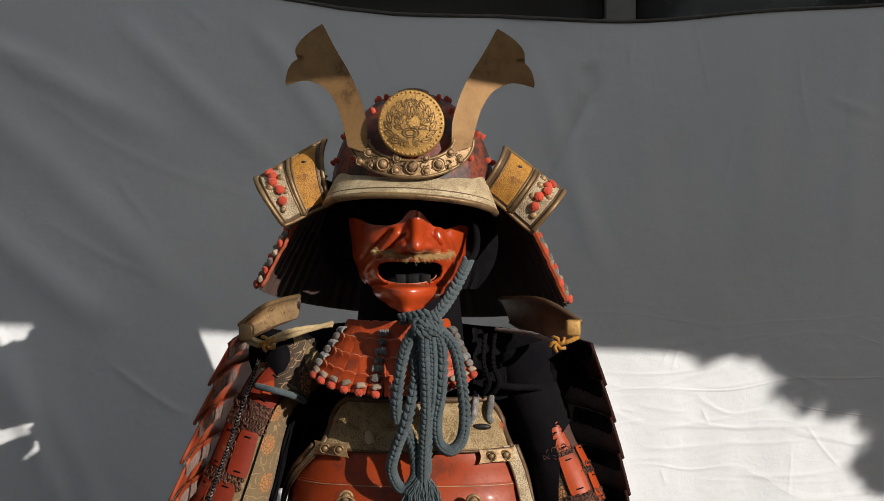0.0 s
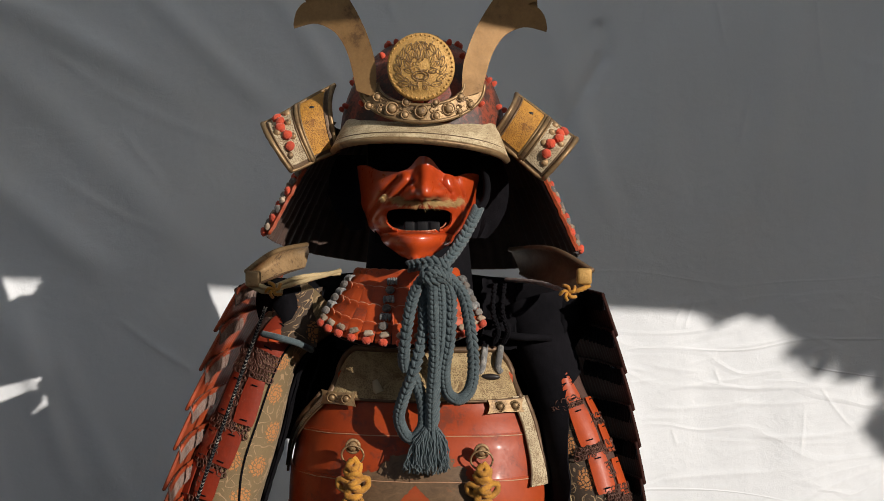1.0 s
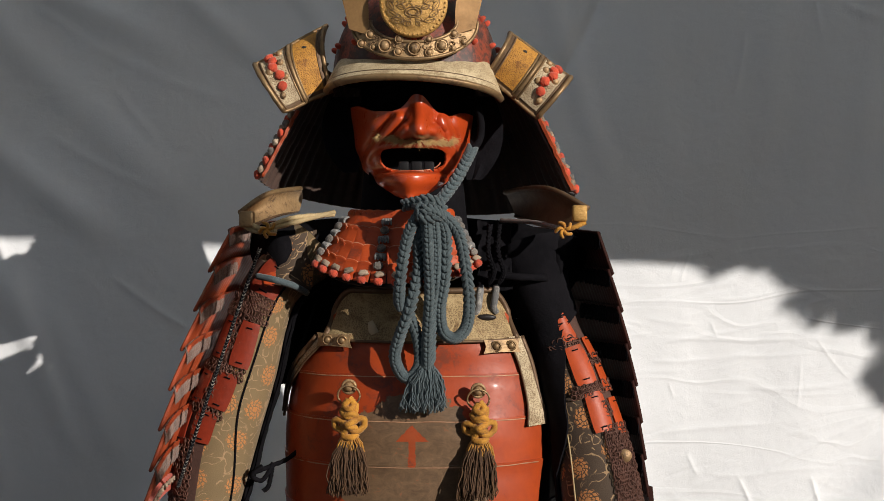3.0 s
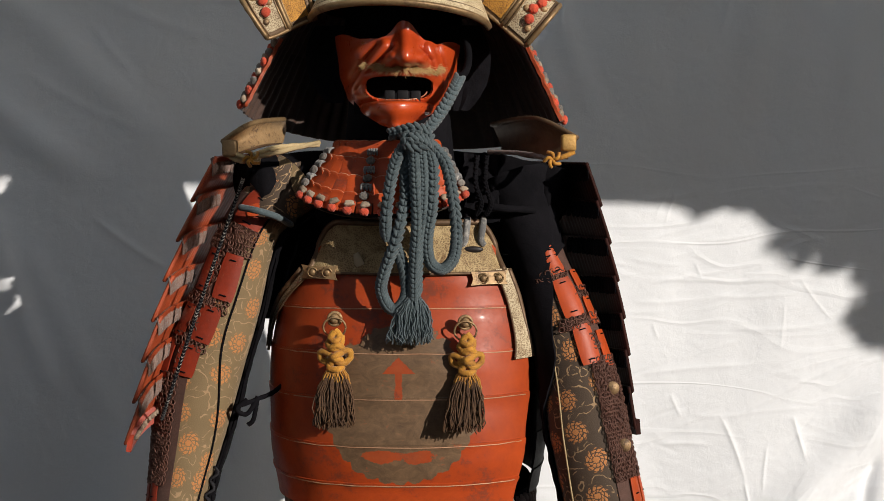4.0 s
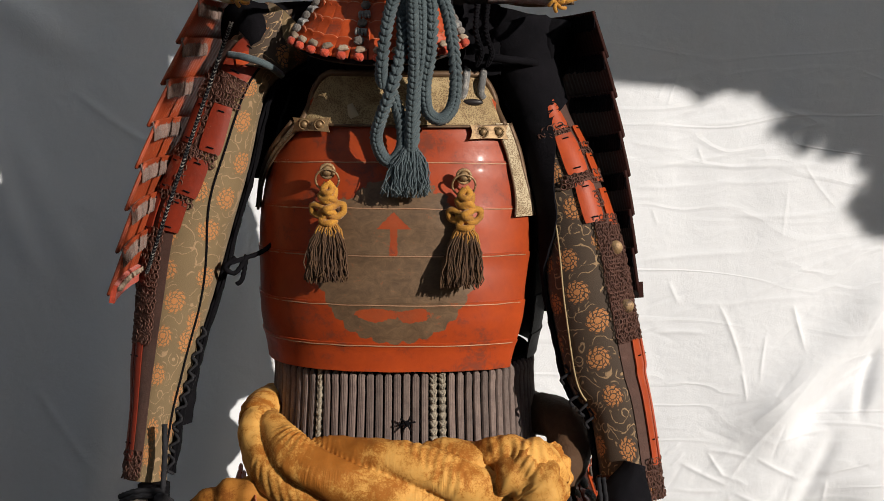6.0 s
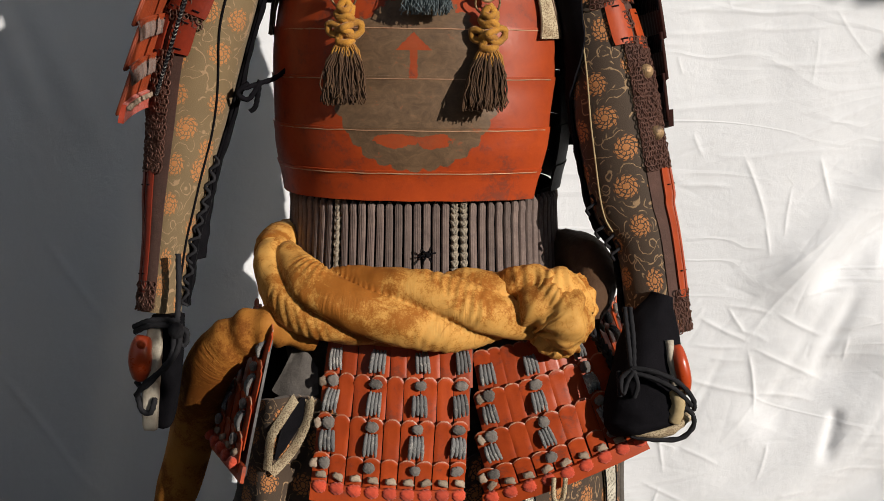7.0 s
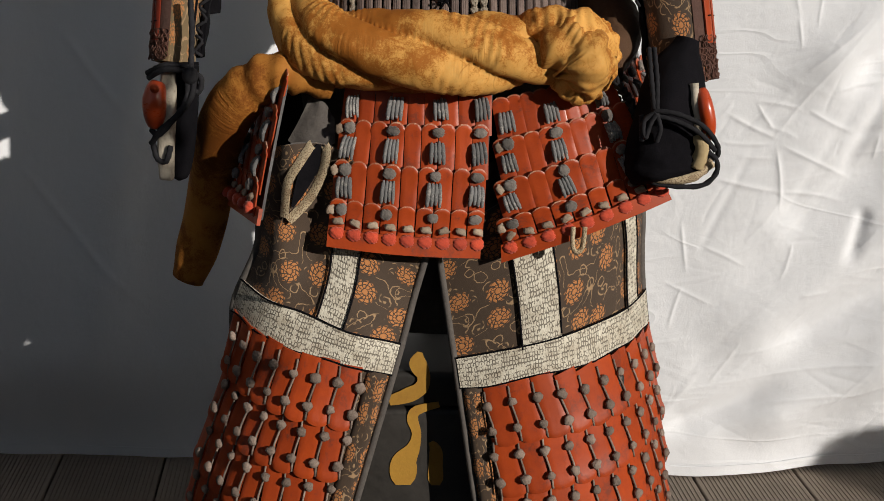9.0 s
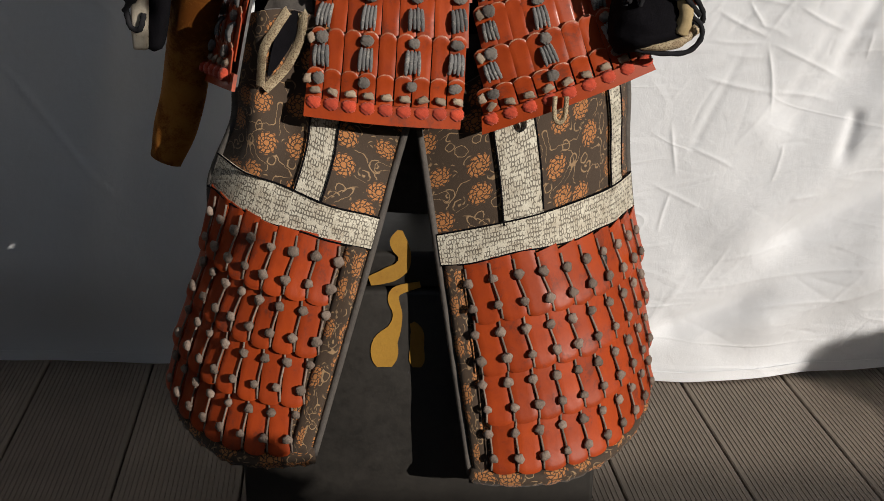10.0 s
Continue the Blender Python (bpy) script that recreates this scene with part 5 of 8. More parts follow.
def tasset(parent, fn, cols, width, laces, seed, k=1.0, hem=True):
    t = part("tasset", surf(lambda u, v: Vector(fn(u, v)) + Vector((0, 0.004, 0)), 16, 10, 0.003), DARK, parent, "tasset of red lacquered scales with grey silk lacing")
    rnd = random.Random(seed)
    high = (Vector(fn(0.5, 0)) - Vector(fn(0.5, 1))).length
    tops = (-0.10, 0.17, 0.44, 0.70)
    for r, vt in enumerate(tops):
        span = 0.36 if r < 3 else 0.27
        for c in range(cols):
            u = (c + 0.5) / cols
            piece("scale", SCALE, pose_on(fn, u, max(0, vt + span / 2), 0.003 + 0.0026 * r, radians(3.0 + rnd.uniform(-1, 1)), radians(rnd.uniform(-1, 1)), (width / cols / 0.0205, 1, span * high / 0.064)), t)
        for n, u in enumerate(laces):
            if r < 3:
                piece("lacing", LACES[rnd.randrange(3)], pose_on(fn, u, tops[r + 1] - 0.080, 0.0065 + 0.0026 * r, 0, radians(rnd.uniform(-7, 7)), (k * rnd.uniform(0.85, 1.05), k, k * high / 0.16 * rnd.uniform(0.92, 1.06))), t)
            if r:
                piece("knot", PILLOW[n % 2], pose_on(fn, u, vt + 0.065, 0.008 + 0.0026 * r, 0, rnd.uniform(-0.25, 0.25), (1.05 * k * rnd.uniform(0.85, 1.1), 0.9 * k, 0.95 * k * rnd.uniform(0.85, 1.1))), t)
        if r:
            piece("edge_knot", SMALLKNOT, pose_on(fn, 0.012, vt + 0.075, 0.007 + 0.0026 * r, 0, rnd.uniform(-0.5, 0.5), (1.1 * k, 0.8 * k, 1.2 * k)), t)
    def band(u, v):
        return Vector(fn(u, 0.885 + 0.125 * v)) + Vector((0, -0.0125, 0))
    if hem:
        part("hem_band", surf(band, 16, 3, 0.004), RED, t, "plain red lacquered hem")
    low = 0.0 if hem else 0.055
    n = cols
    for c in range(n):
        u = (c + 0.6) / n
        piece("tuft", TUFT, pose_on(fn, u, 0.925 + low, 0.0145, 0, radians(rnd.uniform(-6, 6)), ((1.02 if hem else 0.86) * k, k, (0.86 if hem else 0.74) * k)), t, "coral red silk tuft")
        piece("small_knot", SMALLKNOT, pose_on(fn, u, 0.845 + low * 0.6, 0.0145, 0, rnd.uniform(-0.5, 0.5), (1.5, 0.9, 0.85)), t)
    return t


def build_tassets(d):
    a = quad_fn((-0.139, 1.362, 0.885), (0.028, 1.346, 0.888), (-0.155, 1.304, 0.728), (0.015, 1.318, 0.712), 0.010)
    tasset(d, a, 9, 0.172, (0.085, 0.37, 0.66, 0.93), 1)
    b = quad_fn((0.033, 1.348, 0.870), (0.162, 1.374, 0.897), (0.041, 1.330, 0.703), (0.230, 1.342, 0.775), 0.012)
    tasset(d, b, 9, 0.19, (0.085, 0.44, 0.83), 2)
    c = quad_fn((-0.238, 1.47, 0.90), (-0.197, 1.325, 0.900), (-0.288, 1.44, 0.735), (-0.222, 1.268, 0.762), 0.0)
    tasset(d, c, 5, 0.13, (0.3, 0.85), 3)
    e = quad_fn((0.156, 1.405, 0.93), (0.200, 1.50, 0.93), (0.224, 1.372, 0.788), (0.262, 1.53, 0.80), 0.0)
    tasset(d, e, 5, 0.10, (0.3, 0.7), 4)


FRONT = Vector((-0.025, 0.12, 1.20))


def nearer(p, k):
    """The point drawn towards the open front of the terrace."""
    return FRONT + (Vector(p) - FRONT) * k


def haidate_left(u, v):
    inner = Vector((lerp(-0.036, -0.158, v), lerp(1.352, 1.296, v), lerp(0.720, 0.290, v)))
    outer = Vector((table([(0, -0.232), (0.2, -0.246), (0.42, -0.284), (1, -0.358)], v), table([(0, 1.372), (0.40, 1.385), (1, 1.430)], v), lerp(0.812, 0.312, v)))
    p = inner.lerp(outer, math.sin(1.15 * u) / math.sin(1.15))
    p.y = lerp(inner.y, outer.y, (1 - math.cos(1.5 * u)) / (1 - math.cos(1.5))) - 0.024 * math.sin(math.pi * u)
    p.y += 0.032 * smooth01((0.34 - v) / 0.16) * smooth01((0.80 - u) / 0.3)
    p.y += 0.004 * nz(u * 4, v * 6, 2.0) + 0.004 * math.sin(u * 14 + 3 * v) * smooth01((0.45 - v) / 0.2)
    p.z += -0.012 * math.sin(math.pi * u) * v + 0.042 * math.sin(math.pi * u) * max(0, 1 - v / 0.35) ** 1.5
    return nearer(p, 0.967)


def haidate_right(u, v):
    inner = Vector((lerp(-0.034, 0.034, v), lerp(1.352, 1.296, v), lerp(0.720, 0.272, v)))
    outer = Vector((table([(0, 0.205), (0.3, 0.228), (1, 0.272)], v), lerp(1.44, 1.40, v), lerp(0.86, 0.305, v)))
    p = inner.lerp(outer, math.sin(1.32 * u) / math.sin(1.32))
    p.y = lerp(inner.y, outer.y + 0.06, (1 - math.cos(1.5 * u)) / (1 - math.cos(1.5))) - 0.024 * math.sin(math.pi * u)
    p.y += 0.004 * nz(u * 4 + 9, v * 6, 2.0)
    p.z -= 0.016 * math.sin(math.pi * u) * v
    return p


def off(fn, d):
    def g(u, v):
        p, a, n, b = frame_on(fn, u, v)
        return p + n * d
    return g


def build_thigh_guard():
    h = thing("thigh_guard", (-0.035, 1.40, 0.66), "brown floral brocade thigh guard with red plates, white bands", "armour", "suit of armour")
    big = scale_mesh(0.0305, 0.072, RED, 0.12, 0.0012, True)
    knots = [knot_mesh(0.0062, KNOTTAN, 0.32, s) for s in (1, 5, 9)]
    tie = finish(tube(spline([(0.0008, 0, 0.031), (-0.001, -0.0006, 0.012), (0.001, -0.0010, -0.01), (-0.0006, 0, -0.031)], 8), 0.0014, 5), KNOTTAN)
    rnd = random.Random(11)
    part("waist_band", surf(lambda u, v: (lerp(lerp(-0.20, -0.15, v), lerp(0.14, 0.10, v), u), 1.425 - 0.03 * math.sin(math.pi * u), lerp(0.90, 0.58, v)), 24, 4, 0.003), PIPING, h, "dark grey cloth waist band")
    part("hip_cloth", surf(lambda u, v: (lerp(lerp(-0.222, -0.25, v), -0.10, u), 1.480 - 0.02 * u, lerp(0.925, 0.70, v)), 10, 6, 0.003), DARKCLOTH, h, "black cloth behind the side opening")
    for side, fn in ((-1, haidate_left), (1, haidate_right)):
        pn = part("panel", surf(fn, 40, 40, -0.007 * side), BROCADE, h, "brown floral brocade panel")
        part("edge_binding", tube([fn(0, v / 40) for v in range(41)], 0.0042, 8), PIPING, pn)
        part("edge_binding", tube([fn(1, v / 40) for v in range(41)], 0.0050, 8), PIPING, pn)
        part("hem_binding", tube([fn(u / 40, 1) for u in range(41)], 0.0115, 8, lambda s, a: 1 + 0.32 * nz(s * 60, a, side)), BROCADE, pn, "frayed rolled brocade hem")
        v_in, v_out = (0.315, 0.325) if side < 0 else (0.325, 0.452)
        bw = 0.080

        def strip(u0, u1, va, vb, o=0.004):
            return surf(lambda u, v: off(fn, o)(lerp(u0, u1, u), lerp(va(lerp(u0, u1, u)), vb(lerp(u0, u1, u)), v)), 24, 8, 0.002)
        band_top = lambda u: lerp(v_in, v_out, u) - 0.012 * math.sin(math.pi * u)
        band_low = lambda u: band_top(u) + bw + 0.01 * nz(u * 5, side, 0)
        part("white_band", strip(0.01, 0.99, band_top, band_low, 0.0028), WHITELEATHER, pn, "printed white leather band")
        for u0, u1 in (((0.24, 0.48),) if side < 0 else ((0.22, 0.42), (0.74, 0.86))):
            c = (u0 + u1) / 2
            half = 0.070 if side < 0 else 0.075
            if side > 0 and c > 0.7:
                half = 0.05
            part("white_band", strip(c - half, c + half, lambda u: 0.06, band_top, 0.0022), WHITELEATHER, pn, "printed white leather band")
            for sgn in (-1, 1):
                part("stitching", tube([off(fn, 0.0044)(c + sgn * half, lerp(0.06, band_top(c), k / 24)) for k in range(25)], 0.0012, 5), DARKCLOTH, pn)
        for bb in (band_top, band_low):
            part("stitching", tube([off(fn, 0.0048)(0.01 + 0.98 * k / 40, bb(0.01 + 0.98 * k / 40)) for k in range(41)], 0.0011, 5), DARKCLOTH, pn)
        ui = 0.075 if side < 0 else 0.05
        part("border_roll", tube([off(fn, 0.001)(ui, lerp(band_low(ui), 0.985, k / 30)) for k in range(31)], 0.0135 if side < 0 else 0.0125, 14, lambda s, a: (1 - 0.55 * abs(math.cos(a))) * (1 + 0.10 * nz(s * 12, a, side))), BROCADE, pn, "padded brocade border")
        cols, rows = (8, 4) if side < 0 else (10, 4)
        u_in = 0.145 if side < 0 else 0.10
        for r in range(rows):
            for c in range(cols):
                u = lerp(u_in, 1.0, (c + 0.5) / cols)
                v0 = band_low(u) + 0.012
                v = lerp(v0, 0.965, (r + 0.5) / rows)
                size = (Vector(fn(min(u + 0.03, 1), v)) - Vector(fn(max(u - 0.03, 0), v))).length / (min(u + 0.03, 1) - max(u - 0.03, 0)) * (1 - u_in) / cols / 0.030
                hh = (Vector(fn(u, v0)) - Vector(fn(u, 0.965))).length / rows / 0.060
                spin = radians(rnd.uniform(-1.5, 1.5))
                piece("plate", big, pose_on(fn, u, v, 0.0065, radians(-4.5 if side < 0 else -3.0), spin, (size, 1, hh)), pn)
                ue = lerp(u_in, 1.0, (c + 0.02) / cols)
                dv = 0.25 / rows * (0.965 - v0)
                jig = rnd.uniform(-0.3, 0.3)
                for s in (-1, 1):
                    k = rnd.uniform(0.85, 1.12)
                    piece("knot", knots[rnd.randrange(3)], pose_on(fn, ue + s * 0.004, v + s * dv, 0.0115 if s < 0 else 0.0125 if s == 0 else 0.0145, 0, rnd.uniform(0, 6), (k, k * 0.9, k)), pn)
                piece("tie", tie, pose_on(fn, ue, v, 0.0095, radians(-3.2), 0, (1, 1, hh)), pn)
    # side slit bound with ivory leather, lying on the panel
    def lay(p, o):
        q = nearer(p, 0.967)
        best = min(((k / 40, q / 40) for k in range(20, 41) for q in range(0, 18)), key=lambda c: (haidate_left(*c).x - q[0]) ** 2 + (haidate_left(*c).z - q[2]) ** 2)
        step = 0.0125
        for _ in range(6):
            best = min(((min(1, best[0] + a * step), max(0, best[1] + b * step)) for a in (-1, 0, 1) for b in (-1, 0, 1)), key=lambda c: (haidate_left(*c).x - q[0]) ** 2 + (haidate_left(*c).z - q[2]) ** 2)
            step *= 0.6
        return off(haidate_left, o)(*best)
    lf = [lay(p, 0.003) for p in spline([(-0.172, 1.360, 0.826), (-0.183, 1.360, 0.812), (-0.194, 1.360, 0.793), (-0.203, 1.360, 0.755)], 16)]
    rt = [lay(p, 0.003) for p in spline([(-0.168, 1.360, 0.825), (-0.170, 1.360, 0.808), (-0.173, 1.360, 0.793), (-0.187, 1.360, 0.771), (-0.201, 1.360, 0.752)], 16)]
    s = part("slit", surf(lambda u, v: lf[int(round(v * 16))].lerp(rt[int(round(v * 16))], u), 4, 16, 0.001), DARKCLOTH, h, "dark side slit bound with ivory leather")
    for run in ([(-0.179, 1.360, 0.828), (-0.192, 1.360, 0.808), (-0.203, 1.360, 0.786), (-0.208, 1.360, 0.759), (-0.210, 1.360, 0.743)], [(-0.162, 1.360, 0.824), (-0.164, 1.360, 0.806), (-0.169, 1.360, 0.789), (-0.184, 1.360, 0.763), (-0.207, 1.360, 0.739)]):
        pts = [lay(p, 0.0065) for p in spline(run, 20)]
        fr = frames_along(pts)

        def ribbon(u, v):
            k = int(round(v * 20))
            t, a, b = fr[k]
            side = t.cross(Vector((-0.5, -0.85, 0.1))).normalized()
            return pts[k] + side * (u - 0.5) * 0.0115 + Vector((0, -0.0015 * math.sin(math.pi * u) + 0.0008 * nz(v * 20, u, 1), 0))
        part("slit_binding", surf(ribbon, 4, 20, 0.0015), IVORYLEATHER, s)
    t2 = [(0.119, 1.300, 0.749), (0.119, 1.300, 0.727), (0.124, 1.300, 0.720), (0.130, 1.300, 0.726), (0.132, 1.300, 0.749)]
    part("loop", tube(spline(t2, 20), 0.003, 6), IVORYLEATHER, h, "small ivory leather loop")
    bm = surf(lambda u, v: Vector((-0.204, 1.355, 0.832)).lerp(Vector((-0.149, 1.345, 0.831)), u).lerp(Vector((-0.180, 1.365, 0.877)).lerp(Vector((-0.151, 1.365, 0.856)), u), v) + Vector((0, -0.008 * math.sin(math.pi * u) * (1 - v) + 0.004 * nz(u * 3, v * 3, 5), 0.010 * math.sin(math.pi * u) * v - 0.009 * math.sin(math.pi * u) * (1 - v) + 0.003 * nz(u * 4, v, 2))), 14, 14, 0.003)
    part("grey_flap", bm, PIPING, h, "folded grey cloth flap")


build_chest()
build_stand()
CUIRASS = build_cuirass()
build_waist(CUIRASS)
build_tassets(CUIRASS)
build_thigh_guard()


# ---- the helmet ----
HX, HY, HZ = -0.038, 1.468, 1.668
MX = -0.0435


def bowl_point(a, e, k=1.0):
    """a: turn from the front, e: up from the rim, radians."""
    rib = 1 + 0.014 * abs(math.cos(a * 8)) ** 3 * math.cos(e)
    return Vector((HX + 0.106 * k * rib * math.sin(a) * math.cos(e), HY - 0.097 * k * rib * (1 if math.cos(a) > 0 else 1.3) * math.cos(a) * math.cos(e), HZ + 0.133 * k * math.sin(e)))


def disc_lathe(at, prof, seg=40, axis_tilt=0.0):
    """A turned disc facing -y: prof is (radius, forward) from the rim to the middle."""
    bm = bmesh.new()
    rot = Matrix.Rotation(axis_tilt, 3, "X")
    rings = []
    for r, f in prof:
        rings.append([bm.verts.new(Vector(at) + rot @ Vector((r * math.cos(2 * math.pi * k / seg), -f, r * math.sin(2 * math.pi * k / seg)))) for k in range(seg)])
    for i in range(len(rings) - 1):
        for k in range(seg):
            bm.faces.new((rings[i][k], rings[i][(k + 1) % seg], rings[i + 1][(k + 1) % seg], rings[i + 1][k]))
    bm.faces.new(rings[-1])
    return bm


def build_helmet():
    h = thing("helmet", (HX, HY, HZ), "helmet with gilt horns, gold medallion and side flaps", "helmet", "suit of armour")
    part("bowl", surf(lambda u, v: bowl_point(u * 2 * math.pi, v * 1.5), 96, 20, 0.003), RED_BOWL, h, "ribbed red-brown lacquered bowl")
    part("crown_boss", disc_lathe((HX, HY, HZ + 0.128), [(0.022, 0), (0.020, 0.006), (0.012, 0.009), (0.001, 0.010)], 24, radians(-90)), GILT, h)
    knob = finish(merge(ball((0, 0, 0.001), 0.0040, 8, (1, 1, 1.5))), CORAL)
    for k in range(16):
        for e in (0.30, 0.58, 0.86, 1.12):
            a = math.pi / 8 * k
            p, q = bowl_point(a, e), bowl_point(a, e, 1.05)
            m = (q - p).to_track_quat("Z", "Y").to_matrix().to_4x4()
            m.translation = p
            piece("knob", knob, m, h, "coral red rivet knob")
    # brim
    bx, by = -0.040, 1.432

    def brim(u, v):
        a = lerp(-1.45, 1.45, u)
        rx, ry = lerp(0.092, 0.110, v), lerp(0.036, 0.090, v)
        z = lerp(1.692, 1.660, v ** 1.2) - 0.014 * (1 - math.cos(a)) * lerp(0.3, 1.0, v) - 0.055 * (bx + rx * math.sin(a) - bx) * v * 0.9
        return Vector((bx + rx * math.sin(a), by - ry * math.cos(a), z))
    b = part("brim", surf(brim, 50, 12, 0.002), BRIMLEATHER, h, "printed ivory leather brim with a gilt rim")
    part("rim", tube([brim(u / 60, 1) + Vector((0, 0, -0.003)) for u in range(61)], 0.0040, 8, lambda s, a: 0.7 + 0.4 * abs(math.sin(a))), GILT, b, "worn gilt metal rim")
    part("rim", tube([brim(u / 60, 0.86) + Vector((0, 0, 0.001)) for u in range(61)], 0.0018, 6), BRONZE, b)
    for u in (0.30, 0.40, 0.52, 0.63, 0.73, 0.82):
        p = brim(u, 0.55)
        part("eyelet", ball(p, 0.0026, 8, (1, 1, 0.6)), DARK, b)
    part("brow_band", surf(lambda u, v: bowl_point(lerp(-1.3, 1.3, u), lerp(0.02, 0.09, v), 1.008), 40, 4, 0.002), BRONZE, h, "dark bronze band above the brim")
    # pierced crescent base of the horns
    def dai(u, v):
        a = lerp(math.pi * 1.0 - 0.06, 2 * math.pi + 0.06, u)
        rx, rz = lerp(0.0765, 0.052, v), lerp(0.0475, 0.027, v)
        x, z = rx * math.cos(a), 1.728 + rz * math.sin(a)
        return Vector((-0.0375 + x, 1.360 + 5.0 * x * x - 0.12 * (1.73 - z), z))
    cr = part("crescent", surf(dai, 60, 8, 0.003), PALEMETAL, h, "pierced gilt crescent base with round studs")
    for v in (0.0, 1.0):
        part("rim", tube([dai(u / 60, v) for u in range(61)], 0.0022, 6), GILT, cr)
    for x, z, r in ((-0.072, 1.697, 0.0075), (-0.0365, 1.693, 0.0080), (-0.004, 1.697, 0.0075), (-0.055, 1.704, 0.0048), (-0.020, 1.704, 0.0048), (-0.056, 1.689, 0.0048), (-0.019, 1.688, 0.0048), (-0.090, 1.712, 0.0052), (-0.101, 1.702, 0.0050), (0.010, 1.712, 0.0052), (0.022, 1.703, 0.0050), (-0.086, 1.696, 0.0040), (0.009, 1.694, 0.0040)):
        dx = x + 0.0375
        p = Vector((x, 1.357 + 5.0 * dx * dx - 0.12 * (1.73 - z), z))
        r *= 0.72
        part("stud", merge(ball(p, r, 12, (1, 0.75, 1)), tube([p + Vector((r * 1.35 * math.cos(t), 0, r * 1.35 * math.sin(t))) for t in [k * math.pi / 8 for k in range(17)]], r * 0.2, 5)), PALEMETAL, cr)
    rnd = random.Random(8)
    curls = bmesh.new()
    for k in range(34):
        p = dai(rnd.uniform(0.03, 0.97), rnd.uniform(0.2, 0.8)) + Vector((0, -0.0012, 0))
        r, t0 = rnd.uniform(0.002, 0.0042), rnd.uniform(0, 6)
        tube([p + Vector((r * (1 - i / 16) * math.cos(t0 + i * 0.5), 0, r * (1 - i / 16) * math.sin(t0 + i * 0.5))) for i in range(12)], 0.0007, 4, bm=curls)
    part("scrollwork", curls, GILT, cr)
    # horns
    def run(pts, n):
        return [(p.x, p.y) for p in spline([(x, z, 0) for x, z in pts], n)]
    left = run([(0.002, -0.012), (-0.020, -0.004)], 2) + run([(-0.021, 0.0), (-0.031, 0.040), (-0.044, 0.064), (-0.058, 0.075), (-0.075, 0.080), (-0.099, 0.075)], 20)
    left += run([(-0.100, 0.080), (-0.097, 0.094), (-0.090, 0.104), (-0.082, 0.1075)], 8) + [(-0.079, 0.1050), (-0.0758, 0.1062), (-0.0768, 0.1102), (-0.081, 0.1118)]
    left += run([(-0.0865, 0.1125), (-0.087, 0.120), (-0.080, 0.131), (-0.068, 0.141), (-0.053, 0.150)], 12) + run([(-0.051, 0.147), (-0.036, 0.118), (-0.019, 0.089), (-0.006, 0.060), (0.003, 0.028), (0.004, 0.0)], 16)
    for sx, ax, lean in ((1, -0.096, 0.0), (-1, 0.016, 0.0)):
        bm = bmesh.new()
        plate_outline(bm, left if sx > 0 else left[::-1], lambda x, z, t: Vector((ax + sx * x, 1.372 - 0.22 * x + t + 0.01 * z, 1.724 + z - (0.006 if sx < 0 else 0) * z / 0.15)), 0.0022)
        bmesh.ops.triangulate(bm, faces=[f for f in bm.faces if len(f.verts) > 4])
        part("horn", bm, HORN, h, "flat gilt crest horn, notched at the tip", False)
    # medallion
    mc = Vector((-0.0375, 1.352, 1.746))
    md = part("medallion", disc_lathe(mc, [(0.036, -0.008), (0.0405, -0.006), (0.0405, 0.0), (0.0385, 0.002), (0.036, 0.0015), (0.03, 0.0045), (0.02, 0.0065), (0.001, 0.0075)], 56), MEDAL, h, "round gold medallion engraved with leaves")
    bead = finish(ball((0, 0, 0), 0.0013, 6), MEDAL)
    for k in range(44):
        t = 2 * math.pi * k / 44
        piece("bead", bead, Matrix.Translation(mc + Vector((0.0378 * math.cos(t), -0.002, 0.0378 * math.sin(t)))), md)
    leaves = bmesh.new()
    def dome(x, z):
        r = math.hypot(x, z)
        return mc + Vector((x, -0.0085 + 0.0045 * (r / 0.036) ** 2 * 1.1, z))
    for sx in (-1, 1):
        swags = [(0.024 * math.cos(-1.05 + 0.36 * i), 0.024 * math.sin(-1.05 + 0.36 * i) - 0.002, 0.25 + 0.36 * i, 0.015, 0.0036) for i in range(7)]
        swags += [(0.012 * math.cos(-0.7 + 0.5 * i), 0.012 * math.sin(-0.7 + 0.5 * i), 0.35 + 0.45 * i, 0.012, 0.0032) for i in range(4)]
        swags += [(0.002, 0.006, 1.42, 0.024, 0.004), (0.002, -0.020, -0.2, 0.010, 0.003), (0.003, -0.022, -0.9, 0.008, 0.003), (0.003, -0.016, 0.6, 0.009, 0.003)]
        for (x0, z0, ang, ln, w) in swags:
            for s in (-1, 0, 1):
                pts = []
                for i in range(9):
                    f = i / 8
                    q = s * w * math.sin(math.pi * f) * (1 - 0.3 * f)
                    pts.append(dome(sx * (x0 + ln * f * math.cos(ang) - q * math.sin(ang)), z0 + ln * f * math.sin(ang) + q * math.cos(ang)))
                tube(pts, 0.00034, 4, bm=leaves)
    for r in (0.006, 0.010):
        tube([dome(r * math.cos(t), -0.012 + 0.6 * r * math.sin(t)) for t in [k * math.pi / 10 for k in range(21)]], 0.0006, 4, bm=leaves)
    rnd = random.Random(12)
